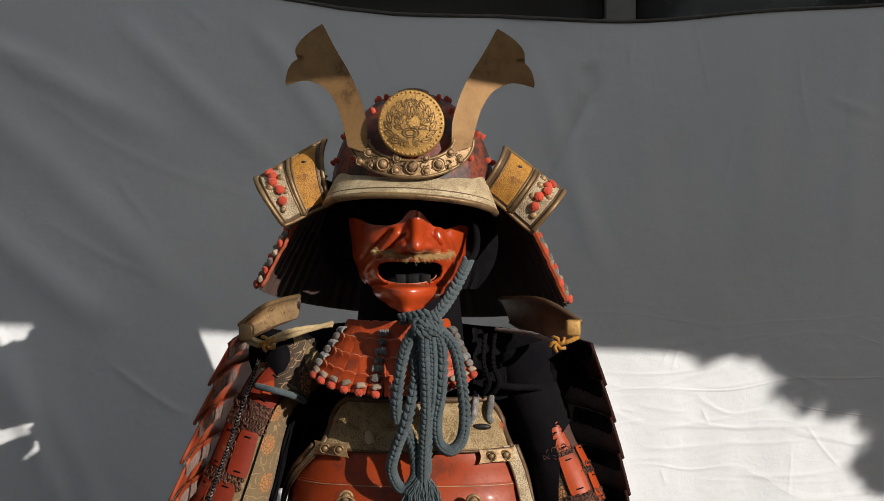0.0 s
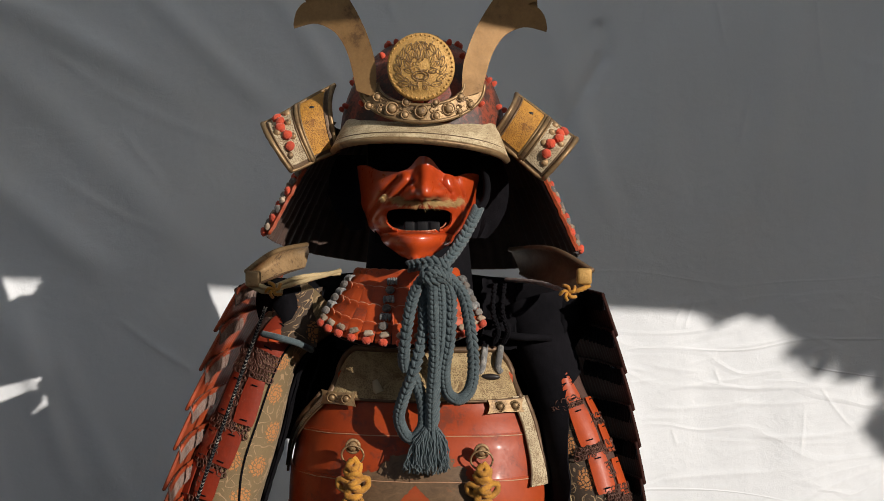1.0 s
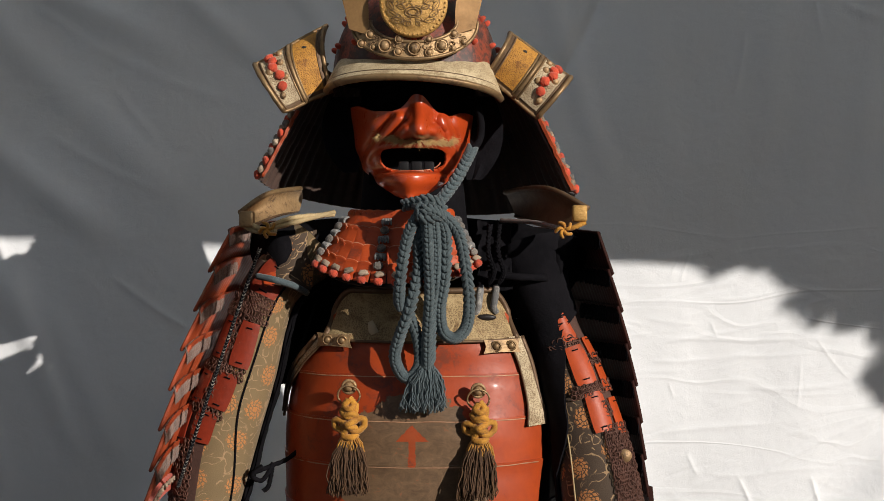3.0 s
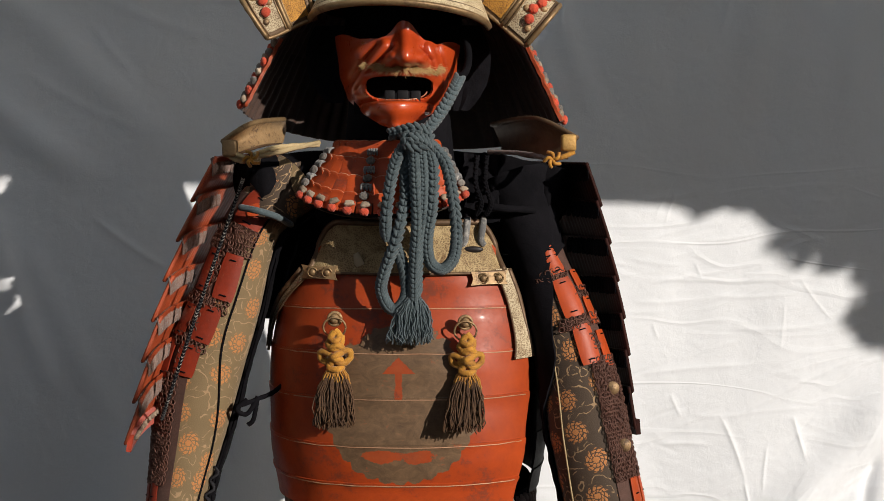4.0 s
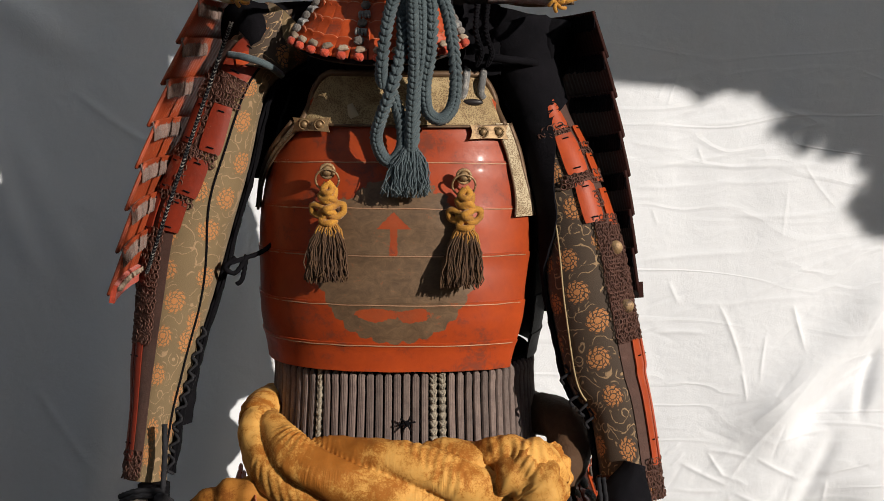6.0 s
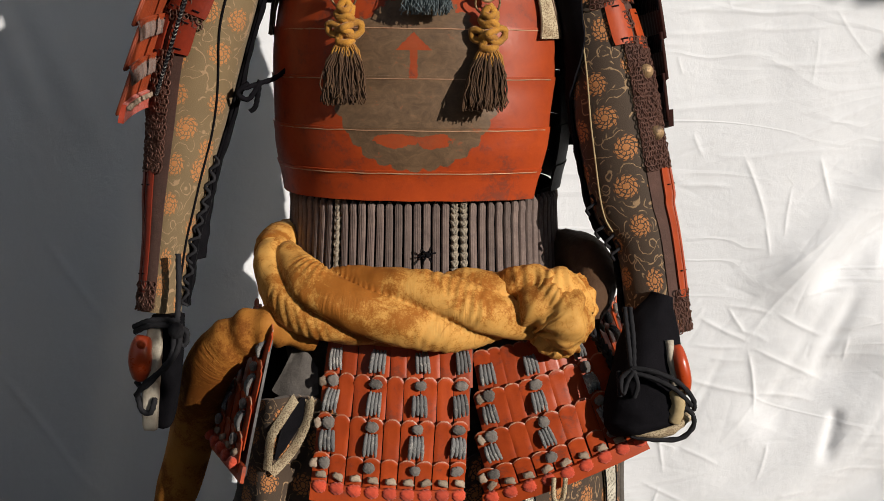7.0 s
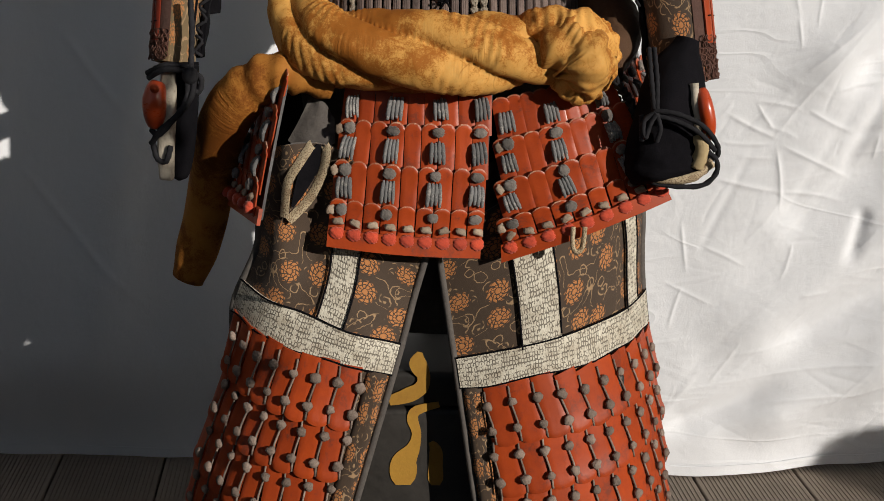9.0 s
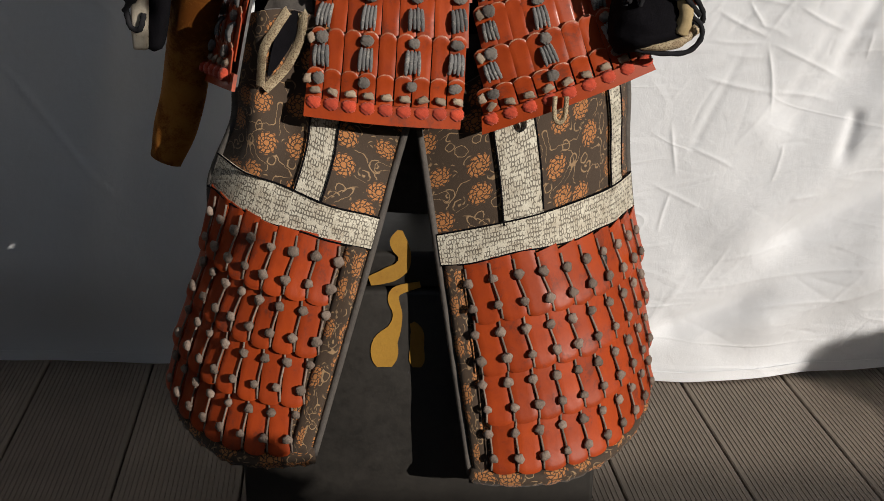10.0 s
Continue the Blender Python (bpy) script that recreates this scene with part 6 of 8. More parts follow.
    for _ in range(34):
        r0, t0, t1 = 0.033 * math.sqrt(rnd.random()), rnd.uniform(0, 6.28), rnd.uniform(0, 6.28)
        q = rnd.uniform(0.0018, 0.004)
        tube([dome(r0 * math.cos(t0) + q * (1 - i / 14) * math.cos(t1 + i * 0.45), r0 * math.sin(t0) + q * (1 - i / 14) * math.sin(t1 + i * 0.45)) for i in range(9)], 0.0004, 4, bm=leaves)
    part("leaf_relief", leaves, GILT, md, "dark engraved leaf lines")
    # turned-back side flaps
    for side in (-1, 1):
        if side < 0:
            A, B, C, D = (Vector(p) for p in ((-0.150, 1.452, 1.738), (-0.142, 1.430, 1.652), (-0.237, 1.430, 1.681), (-0.198, 1.412, 1.621)))
            N = Vector((-0.25, -0.85, 0.35))
        else:
            A, B, C, D = (Vector(p) for p in ((0.080, 1.452, 1.728), (0.049, 1.425, 1.671), (0.156, 1.445, 1.666), (0.112, 1.420, 1.613)))
            N = Vector((0.3, -0.85, 0.3))

        def flap(u, v, o=0.0, A=A, B=B, C=C, D=D, N=N):
            p = A.lerp(C, u).lerp(B.lerp(D, u), v)
            return p + N * (0.020 * math.sin(math.pi * v) ** 0.9 + o + 0.004 * math.sin(math.pi * u) + 0.008 * u ** 6)
        k = -side
        f = part("side_flap", surf(flap, 30, 18, 0.003 * k), BRONZE, h, "turned-back flap covered in printed leather with coral tufts")
        part("leather_field", surf(lambda u, v: flap(lerp(0.13, 0.47, u), lerp(0.05, 0.95, v), 0.0015), 10, 16, 0.001 * k), YELLOWLEATHER, f, "ochre printed leather field")
        part("leather_field", surf(lambda u, v: flap(lerp(0.60, 0.92, u), lerp(0.05, 0.95, v), 0.0015), 10, 16, 0.001 * k), IVORYLEATHER, f, "ivory printed leather field")
        for u, r in ((0.03, 0.004), (0.12, 0.0018), (0.49, 0.0022), (0.54, 0.0042), (0.59, 0.0022), (0.93, 0.002), (0.99, 0.0045)):
            part("rolled_rim", tube([flap(u, v / 18, 0.0005) for v in range(19)], r * 0.72, 8, lambda s, a: 1 + 0.22 * nz(s * 14, a, u * 9)), GILT if r > 0.002 else BRONZE, f)
        part("rolled_rim", tube([flap(u / 24, 0, 0.0) for u in range(25)], 0.0025, 8), GILT, f)
        part("rolled_rim", tube([flap(u / 24, 1, 0.0) for u in range(25)], 0.0025, 8), GILT, f)
        for u, v in ((0.80, 0.12), (0.77, 0.25), (0.80, 0.37), (0.75, 0.54), (0.79, 0.70)):
            m = pose_on(flap, u, v, 0.003, 0, radians(20 * u * 7 % 40), (0.82, 0.9, 0.72))
            piece("tuft", ROSE, m @ Matrix.Rotation(u * 30 + v * 9, 4, "Y"), f, "coral red silk tuft")
        for u, v in ((0.66, 0.12), (0.67, 0.34), (0.67, 0.60), (0.86, 0.42), (0.85, 0.82)):
            part("stud", ball(flap(u, v, 0.002), 0.0045, 10, (1, 0.6, 1)), PALEMETAL, f)
        part("eyelet", ball(flap(0.30, 0.3, 0.001), 0.003, 8, (1.2, 0.5, 0.8)), DARK, f)
    # neck guard hanging round the back
    def skirt(f, k):
        rx = lerp(0.118, 0.205, k ** 0.9)
        ry = lerp(0.126, 0.140, k)
        x = rx * math.sin(f)
        return Vector((HX + x, 1.500 + ry * math.cos(f), lerp(1.690, 1.538, k) - 0.05 * x * k - 0.004 * math.cos(f) - 0.030 * k * max(0.0, math.cos(f))))
    F = 1.90
    for sx in (-1, 1):
        part("cheek_pad", surf(lambda u, v: Vector((MX + sx * (0.070 + 0.048 * u * math.sin(math.pi * lerp(0.20, 0.92, v)) ** 0.6), 1.482 + 0.004 * nz(u * 5, v * 5, sx), lerp(1.650, 1.547 - 0.005 * sx, v))), 6, 14, 0.002), DARKCLOTH, h, "black padded cloth beside the mask")
    for r in range(5):
        k0, k1 = r / 5, (r + 1) / 5 + 0.03
        def lame(u, v, k0=k0, k1=k1, r=r):
            f = lerp(-F, F, u)
            p = skirt(f, lerp(k0, k1, v))
            d = (p - Vector((HX, 1.500, p.z))).normalized()
            return p + d * (0.0012 * (1 - v) + 0.0030 * (1 - abs(math.sin(f * 34)) ** 3))
        part("neck_guard_lame", surf(lame, 260, 3, 0.0022), NECKBROWN, h, "black laced neck guard plate")
    for sx in (-1, 1):
        e = part("edge_band", surf(lambda u, v: skirt(sx * lerp(F + 0.04, F - 0.08, u), lerp(0.42, 1.02, v)) + Vector((sx * 0.004 + 0.002 * nz(v * 12, u * 3, sx), -0.002, 0)), 5, 24, 0.004), SODERED, h, "red edge band with pale laced knots")
        for i in range(14):
            p = skirt(sx * (F - 0.03 - 0.05 * (i % 2)), lerp(0.46, 1.0, i / 13)) + Vector((sx * 0.006, -0.004, 0))
            piece("knot", (SMALLKNOT, KNOT[0], TUFT)[i * 5 % 3], Matrix.Translation(p) @ Matrix.Rotation(sx * 1.0, 4, "Z") @ Matrix.Rotation(i * 1.3, 4, "Y") @ Matrix.Scale((1.1, 0.8, 0.7)[i * 5 % 3], 4), e)
    return h


# ---- the face mask ----


def mask_half(z):
    return table([(1.516, 0.018), (1.524, 0.036), (1.540, 0.050), (1.560, 0.064), (1.590, 0.073), (1.640, 0.0785)], z)


def mask_top(x):
    return 1.6220 - 0.070 * (x - MX) + 0.021 * math.exp(-((x + 0.034) / 0.016) ** 2) + 0.0085 * smooth01((abs(x - MX) - 0.042) / 0.028)


def bump(x, z, cx, cz, sx, sz):
    return math.exp(-((x - cx) / sx) ** 2 - ((z - cz) / sz) ** 2)


def seg_dist(x, z, ax, az, bx, bz):
    dx, dz = bx - ax, bz - az
    s = max(0, min(1, ((x - ax) * dx + (z - az) * dz) / (dx * dx + dz * dz)))
    return math.hypot(x - ax - s * dx, z - az - s * dz)


def mouth(x, z):
    """Below 1 inside the mouth opening."""
    dx = (x + 0.041) / (0.0395 + 0.10 * (z - 1.565))
    dz = (z - 1.5655 - 0.002 * dx * dx) / 0.0150
    return (abs(dx) ** 3.2 + abs(dz) ** 3.2) ** (1 / 3.2)


def mask_depth(x, z):
    w = mask_half(z)
    s = max(-1, min(1, (x - MX) / w))
    y = 1.488 - 0.090 * max(0, 1 - abs(s) ** 1.9) ** 0.72
    nx = -0.031
    up = smooth01((z - 1.5885) / 0.006)
    ridge = lerp(0.043, 0.014, smooth01((z - 1.597) / 0.036)) * up
    y -= ridge * math.exp(-((x - nx) / lerp(0.0125, 0.0095, smooth01((z - 1.600) / 0.030))) ** 2)
    for sx in (-1, 1):
        y -= 0.021 * bump(x, z, nx + sx * 0.0175, 1.5975, 0.0080, 0.0085)
        y += 0.016 * bump(x, z, nx + sx * 0.0110, 1.5905, 0.0048, 0.0032)
        y += 0.007 * math.exp(-(seg_dist(x, z, nx + sx * 0.013, 1.612, nx + sx * 0.027, 1.600) / 0.0028) ** 2)
        y -= 0.007 * bump(x, z, MX + sx * 0.052, 1.606, 0.016, 0.011)
        y -= 0.0085 * math.exp(-(seg_dist(x, z, nx + sx * 0.026, 1.614, MX + sx * 0.056, 1.566) / 0.0050) ** 2)
        y += 0.006 * math.exp(-(seg_dist(x, z, nx + sx * 0.035, 1.616, MX + sx * 0.064, 1.572) / 0.0040) ** 2)
        y -= 0.005 * math.exp(-(seg_dist(x, z, MX + sx * 0.052, 1.560, MX + sx * 0.040, 1.536) / 0.006) ** 2)
    m = mouth(x, z)
    y -= 0.0035 * math.exp(-((m - 1.10) / 0.10) ** 2) * smooth01((z - 1.556) / 0.01)
    y += 0.007 * math.exp(-((z - 1.5495) / 0.0035) ** 2) * smooth01((0.05 - abs(x - MX)) / 0.02)
    chin = smooth01((1.5475 - z) / 0.0045) * smooth01((0.048 - abs(x - MX)) / 0.02)
    y -= 0.024 * chin * (1 - 0.35 * smooth01((1.538 - z) / 0.018))
    return y


def build_mask():
    k = thing("face_mask", (MX, 1.47, 1.522), "glossy red lacquered face mask with pale bristle moustache", "mask", "suit of armour")

    def fn(u, v):
        s = 2 * u - 1
        zt0 = mask_top(MX + 0.079 * math.sin(s * math.pi / 2))
        zb = 1.516 + 0.058 * abs(s) ** 2.2
        z = lerp(zt0, zb, v)
        x = MX + mask_half(z) * math.sin(s * math.pi / 2) * (1 if z > 1.53 else 1)
        return Vector((x, mask_depth(x, z), z))

    def keep(u, v):
        p = fn(u, v)
        return mouth(p.x, p.z) > 1.0
    part("face_plate", surf(fn, 150, 110, 0.003, keep), RED_MASK, k, "moulded red lacquered face plate")
    part("mouth_lining", surf(lambda u, v: (MX + lerp(-0.055, 0.055, u), 1.452 - 0.012 * math.cos((u - 0.5) * 3), lerp(1.535, 1.595, v)), 10, 6, 0.002), DARKCLOTH, k)
    for x, w in ((-0.052, 0.014), (-0.036, 0.015), (-0.0205, 0.014)):
        part("tooth", box((x - w / 2, 1.410 + 2 * (x - MX) ** 2 * 5, 1.548), (x + w / 2 - 0.0008, 1.416 + 2 * (x - MX) ** 2 * 5, 1.5625), 0.002), TOOTH, k, "dark lacquered tooth")
    lip = []
    for i in range(21):
        t = math.pi * (1.08 + 0.84 * i / 20)
        x = MX + 0.0372 * math.copysign(abs(math.cos(t)) ** 0.62, math.cos(t))
        z = 1.5645 + 0.003 * ((x - MX) / 0.0385) ** 2 - 0.0142 * abs(math.sin(t)) ** 0.62
        lip.append(Vector((x, mask_depth(x, z - 0.002) - 0.001, z)))
    part("lip_edge", tube(spline(lip, 80), 0.0009, 6, lambda s, a: 1 + 0.25 * math.sin(s * 260)), WORNLIP, k, "serrated lip edge")
    rnd = random.Random(4)
    hair = bmesh.new()
    for i in range(760):
        f = rnd.uniform(-1, 1)
        x = -0.036 + 0.046 * f
        z = 1.5870 + 0.0020 * abs(f) + rnd.uniform(-0.0042, 0.0036) * (1 - 0.3 * abs(f)) + (0.0045 * smooth01((-f - 0.4) / 0.4))
        y = mask_depth(x, min(z, 1.5835)) - 0.0022 - 0.006 * math.exp(-(f / 0.25) ** 2)
        sx = 1 if f > 0 else -1
        d = Vector((sx * rnd.uniform(0.4, 1.0) * (0.25 + 1.1 * abs(f)), rnd.uniform(-0.7, -0.2), rnd.uniform(-0.55, 0.10) if rnd.random() < 0.88 else 0.4)).normalized()
        ln = rnd.uniform(0.006, 0.012)
        p = Vector((x, y, z))
        tube([p, p + d * ln * 0.5, p + d * ln + Vector((0, 0.001, -0.0016))], lambda s: 0.00052 * (1 - 0.75 * s), 3, bm=hair)
    part("moustache", hair, HAIR, k, "pale bristle moustache")
    for sx in (-1, 1):
        pin = Vector((MX + sx * 0.058, 0, 1.613))
        pin.y = mask_depth(pin.x, pin.z) - 0.001
        part("pin", ball(pin, 0.003, 8, (1, 0.6, 0.8)), DARK, k)
    # laced throat guard
    def bib(u, v):
        t = lerp(-1.35, 1.35, u)
        hw = lerp(0.066, 0.096, v)
        return Vector((lerp(-0.0575, -0.0625, v) + hw * math.sin(t) / math.sin(1.35), lerp(1.462, 1.437, v) - lerp(0.035, 0.058, v) * math.cos(t), lerp(1.492, 1.436, v) - 0.030 * v * math.cos(t)))
    t = tasset(k, bib, 13, 0.262, (0.04, 0.42, 0.96), 21, 0.80, False)
    t.name = "throat_guard"
    t["label"] = "laced throat guard of red lacquered scales with coral tufts"
    part("neck_lining", surf(lambda u, v: Vector((MX + lerp(0.062, 0.075, v) * math.sin(lerp(-2.6, 2.6, u)), 1.50 - lerp(0.055, 0.06, v) * math.cos(lerp(-2.6, 2.6, u)), lerp(1.56, 1.43, v))), 30, 5, 0.002), DARKCLOTH, k)
    return k


# ---- cords ----
def fringe(bm_target, top, spread_top, bottom, spread, n, r, seed, wav=0.0025):
    rnd = random.Random(seed)
    top, bottom = Vector(top), Vector(bottom)
    for i in range(n):
        t = 2 * math.pi * rnd.random()
        q = math.sqrt(rnd.random())
        a = top + Vector((spread_top[0] * q * math.cos(t), spread_top[1] * q * math.sin(t), 0))
        b = bottom + Vector((spread[0] * q * math.cos(t), spread[1] * q * math.sin(t), rnd.uniform(-0.004, 0.006)))
        mid = a.lerp(b, 0.4) + Vector((spread[0] * 0.25 * q * math.cos(t), spread[1] * 0.25 * q * math.sin(t), 0))
        pts = spline([a, mid, b], 8)
        pts = [p + Vector((wav * nz(i * 3.3, j * 0.6, 1) * j / 8 * 2, wav * nz(i * 3.3, j * 0.6, 7) * j / 8, 0)) for j, p in enumerate(pts)]
        tube(pts, r, 4, bm=bm_target)
    return bm_target


def build_helmet_cord():
    c = thing("braided_cord", (-0.023, 1.362, 1.502), "thick plaited blue-grey silk cord knotted under the mask", "cord", "suit of armour")
    r = 0.0070
    runs = [
        [(0.032, 1.420, 1.577), (0.026, 1.410, 1.564), (0.011, 1.385, 1.536), (-0.006, 1.368, 1.514), (-0.022, 1.362, 1.502)],
        [(-0.029, 1.358, 1.499), (-0.043, 1.360, 1.477), (-0.051, 1.358, 1.444), (-0.056, 1.362, 1.403), (-0.055, 1.366, 1.385)],
        [(-0.018, 1.360, 1.495), (-0.032, 1.366, 1.467), (-0.033, 1.366, 1.430), (-0.043, 1.362, 1.385), (-0.056, 1.368, 1.350), (-0.062, 1.372, 1.324), (-0.054, 1.374, 1.303), (-0.042, 1.374, 1.300), (-0.032, 1.374, 1.318), (-0.035, 1.372, 1.349), (-0.046, 1.368, 1.378), (-0.054, 1.368, 1.391)],
        [(-0.022, 1.354, 1.496), (-0.021, 1.356, 1.458), (-0.019, 1.360, 1.403), (-0.022, 1.364, 1.354), (-0.023, 1.368, 1.312)],
        [(-0.014, 1.356, 1.496), (-0.011, 1.360, 1.458), (-0.012, 1.362, 1.416), (-0.018, 1.366, 1.368), (-0.020, 1.370, 1.315)],
        [(-0.010, 1.358, 1.499), (0.000, 1.360, 1.471), (-0.001, 1.362, 1.423), (-0.007, 1.366, 1.385), (-0.004, 1.370, 1.357), (0.010, 1.372, 1.347), (0.024, 1.372, 1.360), (0.028, 1.370, 1.391), (0.023, 1.366, 1.437), (0.014, 1.362, 1.475), (-0.006, 1.358, 1.498)],
        [(-0.048, 1.372, 1.508), (-0.034, 1.360, 1.511), (-0.019, 1.352, 1.513), (-0.006, 1.356, 1.505), (-0.011, 1.352, 1.494), (-0.027, 1.350, 1.493), (-0.031, 1.354, 1.503), (-0.022, 1.354, 1.510)],
        [(-0.031, 1.356, 1.492), (-0.023, 1.348, 1.501), (-0.011, 1.350, 1.498), (-0.003, 1.358, 1.491)],
    ]
    for run in runs:
        part("cord", braid(run, r * 1.08, 0.0058), BLUECORD, c)
    part("chin_cord", tube(spline([(0.040, 1.462, 1.637), (0.045, 1.448, 1.611), (0.042, 1.432, 1.589), (0.032, 1.421, 1.577)], 20), 0.0048, 8, lambda s, a: 1 + 0.15 * nz(s * 40, a, 0)), DARKCLOTH, c, "dark upper end of the cord")
    bm = fringe(bmesh.new(), (-0.023, 1.368, 1.316), (0.007, 0.005), (-0.027, 1.365, 1.261), (0.027, 0.010), 220, 0.0007, 6, 0.007)
    part("tassel", bm, BLUECORD, c, "frayed blue-grey tassel")


FRINGE = surface("brown_fringe", (0.130, 0.062, 0.022), (0.035, 0.016, 0.010), 0.8, scale=90, fine=500, bump=0.5)


def build_tassel(at, foot):
    """A gilt stud and ring with a knotted yellow cord and brown fringe."""
    at = Vector(at)
    c = thing("hanging_tassel", at, "knotted yellow silk cord with brown fringe on a ring", "tassel", "chest tassels")
    part("stud", merge(ball(at, 0.0060, 12, (1, 0.9, 1)), tube([at + Vector((0.0078 * math.cos(t), 0.002, 0.0078 * math.sin(t))) for t in [k * math.pi / 8 for k in range(17)]], 0.0022, 6)), PALEMETAL, c)
    rc = at + Vector((0, -0.002, -0.010))
    part("ring", tube([rc + Vector((0.0135 * math.cos(t), -0.004 * math.sin(t), 0.0125 * math.sin(t))) for t in [k * math.pi / 12 for k in range(25)]], 0.0013, 6), PALEMETAL, c)
    k = at + Vector((0.001, -0.006, -0.045))
    runs = [
        [(0.004, 0, 0.026), (0.008, -0.003, 0.014), (0.003, -0.006, 0.004), (-0.006, -0.004, -0.006), (-0.020, 0, -0.004), (-0.022, 0, 0.006), (-0.012, -0.004, 0.006), (0.002, -0.007, -0.004), (0.012, -0.004, -0.008), (0.022, 0, -0.002), (0.022, 0, 0.007), (0.012, -0.003, 0.008), (-0.002, -0.007, 0.0), (-0.008, -0.003, -0.014)],
        [(-0.004, 0, 0.028), (-0.009, -0.003, 0.016), (0, -0.007, 0.012), (0.009, -0.003, 0.018), (0.010, 0, 0.028)],
        [(-0.011, -0.001, 0.020), (-0.006, -0.006, 0.014), (0.004, -0.008, 0.016), (0.011, -0.003, 0.012)],
        [(-0.007, -0.003, -0.006), (-0.007, -0.006, -0.014), (0.004, -0.008, -0.015), (0.010, -0.003, -0.013), (0.006, -0.002, -0.020)],
        [(0.0, -0.004, 0.034), (-0.006, -0.005, 0.026), (0.002, -0.008, 0.022), (0.007, -0.004, 0.028), (0.0, -0.003, 0.036)],
    ]
    for run in runs + [[(-0.010, -0.004, 0.004), (0.0, -0.010, 0.0), (0.010, -0.004, -0.004)], [(0.010, -0.004, 0.006), (0.0, -0.011, 0.003), (-0.010, -0.004, -0.002)]]:
        part("cord", tube(spline([k + Vector((p[0] * 0.80, p[1] * 1.2, p[2] * 0.92)) for p in run], 44), 0.0042, 8, lambda s, a: 1 + 0.10 * math.sin(s * 170 + a * 2)), YELLOWCORD, c)
    top = k + Vector((0, -0.003, -0.018))
    part("fringe", fringe(bmesh.new(), top, (0.010, 0.006), Vector(foot), (0.025, 0.012), 190, 0.0008, int(at.x * 1000) + 900, 0.004), FRINGE, c, "brown silk fringe")
    part("fringe_head", fringe(bmesh.new(), top + Vector((0, 0, 0.004)), (0.010, 0.006), top + Vector((0, -0.001, -0.024)), (0.016, 0.010), 80, 0.0009, 77, 0.004), YELLOWCORD, c, "yellow top of the fringe")


build_helmet()
build_mask()
build_helmet_cord()
build_tassel((-0.119, 1.384, 1.286), (-0.117, 1.352, 1.164))
build_tassel((0.039, 1.384, 1.281), (0.037, 1.350, 1.159))


# ---- sleeves ----
def arm_fn(path, radii):
    pts = spline(path, 60)
    fr = frames_along(pts)
    rs = spline([(r, 0, 0) for r in radii], 60)

    def at(s, th, o=0.0):
        """s from shoulder to wrist, th round the arm: 0 to the front, + to the wearer's right side as seen from the front left."""
        k = min(60, max(0, s * 60))
        i = min(int(k), 59)
        f = k - i
        p = pts[i].lerp(pts[i + 1], f)
        a = fr[i][1].lerp(fr[i + 1][1], f).normalized()
        b = fr[i][2].lerp(fr[i + 1][2], f).normalized()
        r = lerp(rs[i].x, rs[i + 1].x, f) + o
        wr = 1 + 0.03 * nz(s * 9, math.cos(th) * 1.2, math.sin(th) * 1.2 + 5)
        return p + (a * math.cos(th) * 0.92 + b * math.sin(th)) * r * wr
    return at


def ring_mesh(bm, m, R=0.0036, r=0.0009):
    seg, sides = 8, 4
    rows = []
    for i in range(seg):
        t = 2 * math.pi * i / seg
        c = Vector((R * math.cos(t), 0, R * math.sin(t)))
        d = c.normalized()
        rows.append([bm.verts.new(m @ (c + d * r * math.cos(q) + Vector((0, r * math.sin(q), 0)))) for q in (0.8, 2.4, 3.9, 5.5)])
    for i in range(seg):
        for k in range(sides):
            bm.faces.new((rows[i][k], rows[i][(k + 1) % 4], rows[(i + 1) % seg][(k + 1) % 4], rows[(i + 1) % seg][k]))


def mail_patch(at, s0, s1, t0, t1, rows, cols, seed, gap=0.0):
    bm = bmesh.new()
    rnd = random.Random(seed)
    for i in range(rows):
        for j in range(cols):
            if rnd.random() < gap:
                continue
            s = lerp(s0, s1, (i + 0.5) / rows)
            t = lerp(t0, t1, (j + (0.5 if i % 2 else 0.0) + 0.25) / cols)
            p = at(s, t, 0.0035 + rnd.uniform(-0.0008, 0.0012))
            n = (at(s, t, 0.01) - at(s, t, 0.0)).normalized()
            up = (at(max(s - 0.02, 0), t) - at(min(s + 0.02, 1), t)).normalized()
            x = up.cross(n).normalized()
            m = Matrix((x, -n, up)).transposed().to_4x4()
            m.translation = p
            m = m @ Matrix.Rotation(rnd.uniform(-0.5, 0.5), 4, "X") @ Matrix.Rotation(rnd.uniform(-0.4, 0.4), 4, "Z")
            ring_mesh(bm, m)
    return bm


def arm_plate(at, s0, s1, t0, t1, bow=0.0007):
    def fn(u, v):
        w = 1 - 0.12 * (2 * abs(v - 0.5)) ** 4 - (0.55 * (1 - v) ** 1.5 if s0 == 0.14 else 0)
        return at(lerp(s0, s1, v), lerp((t0 + t1) / 2, lerp(t0, t1, u), w), 0.0045 + bow * math.sin(math.pi * u))
    return fn


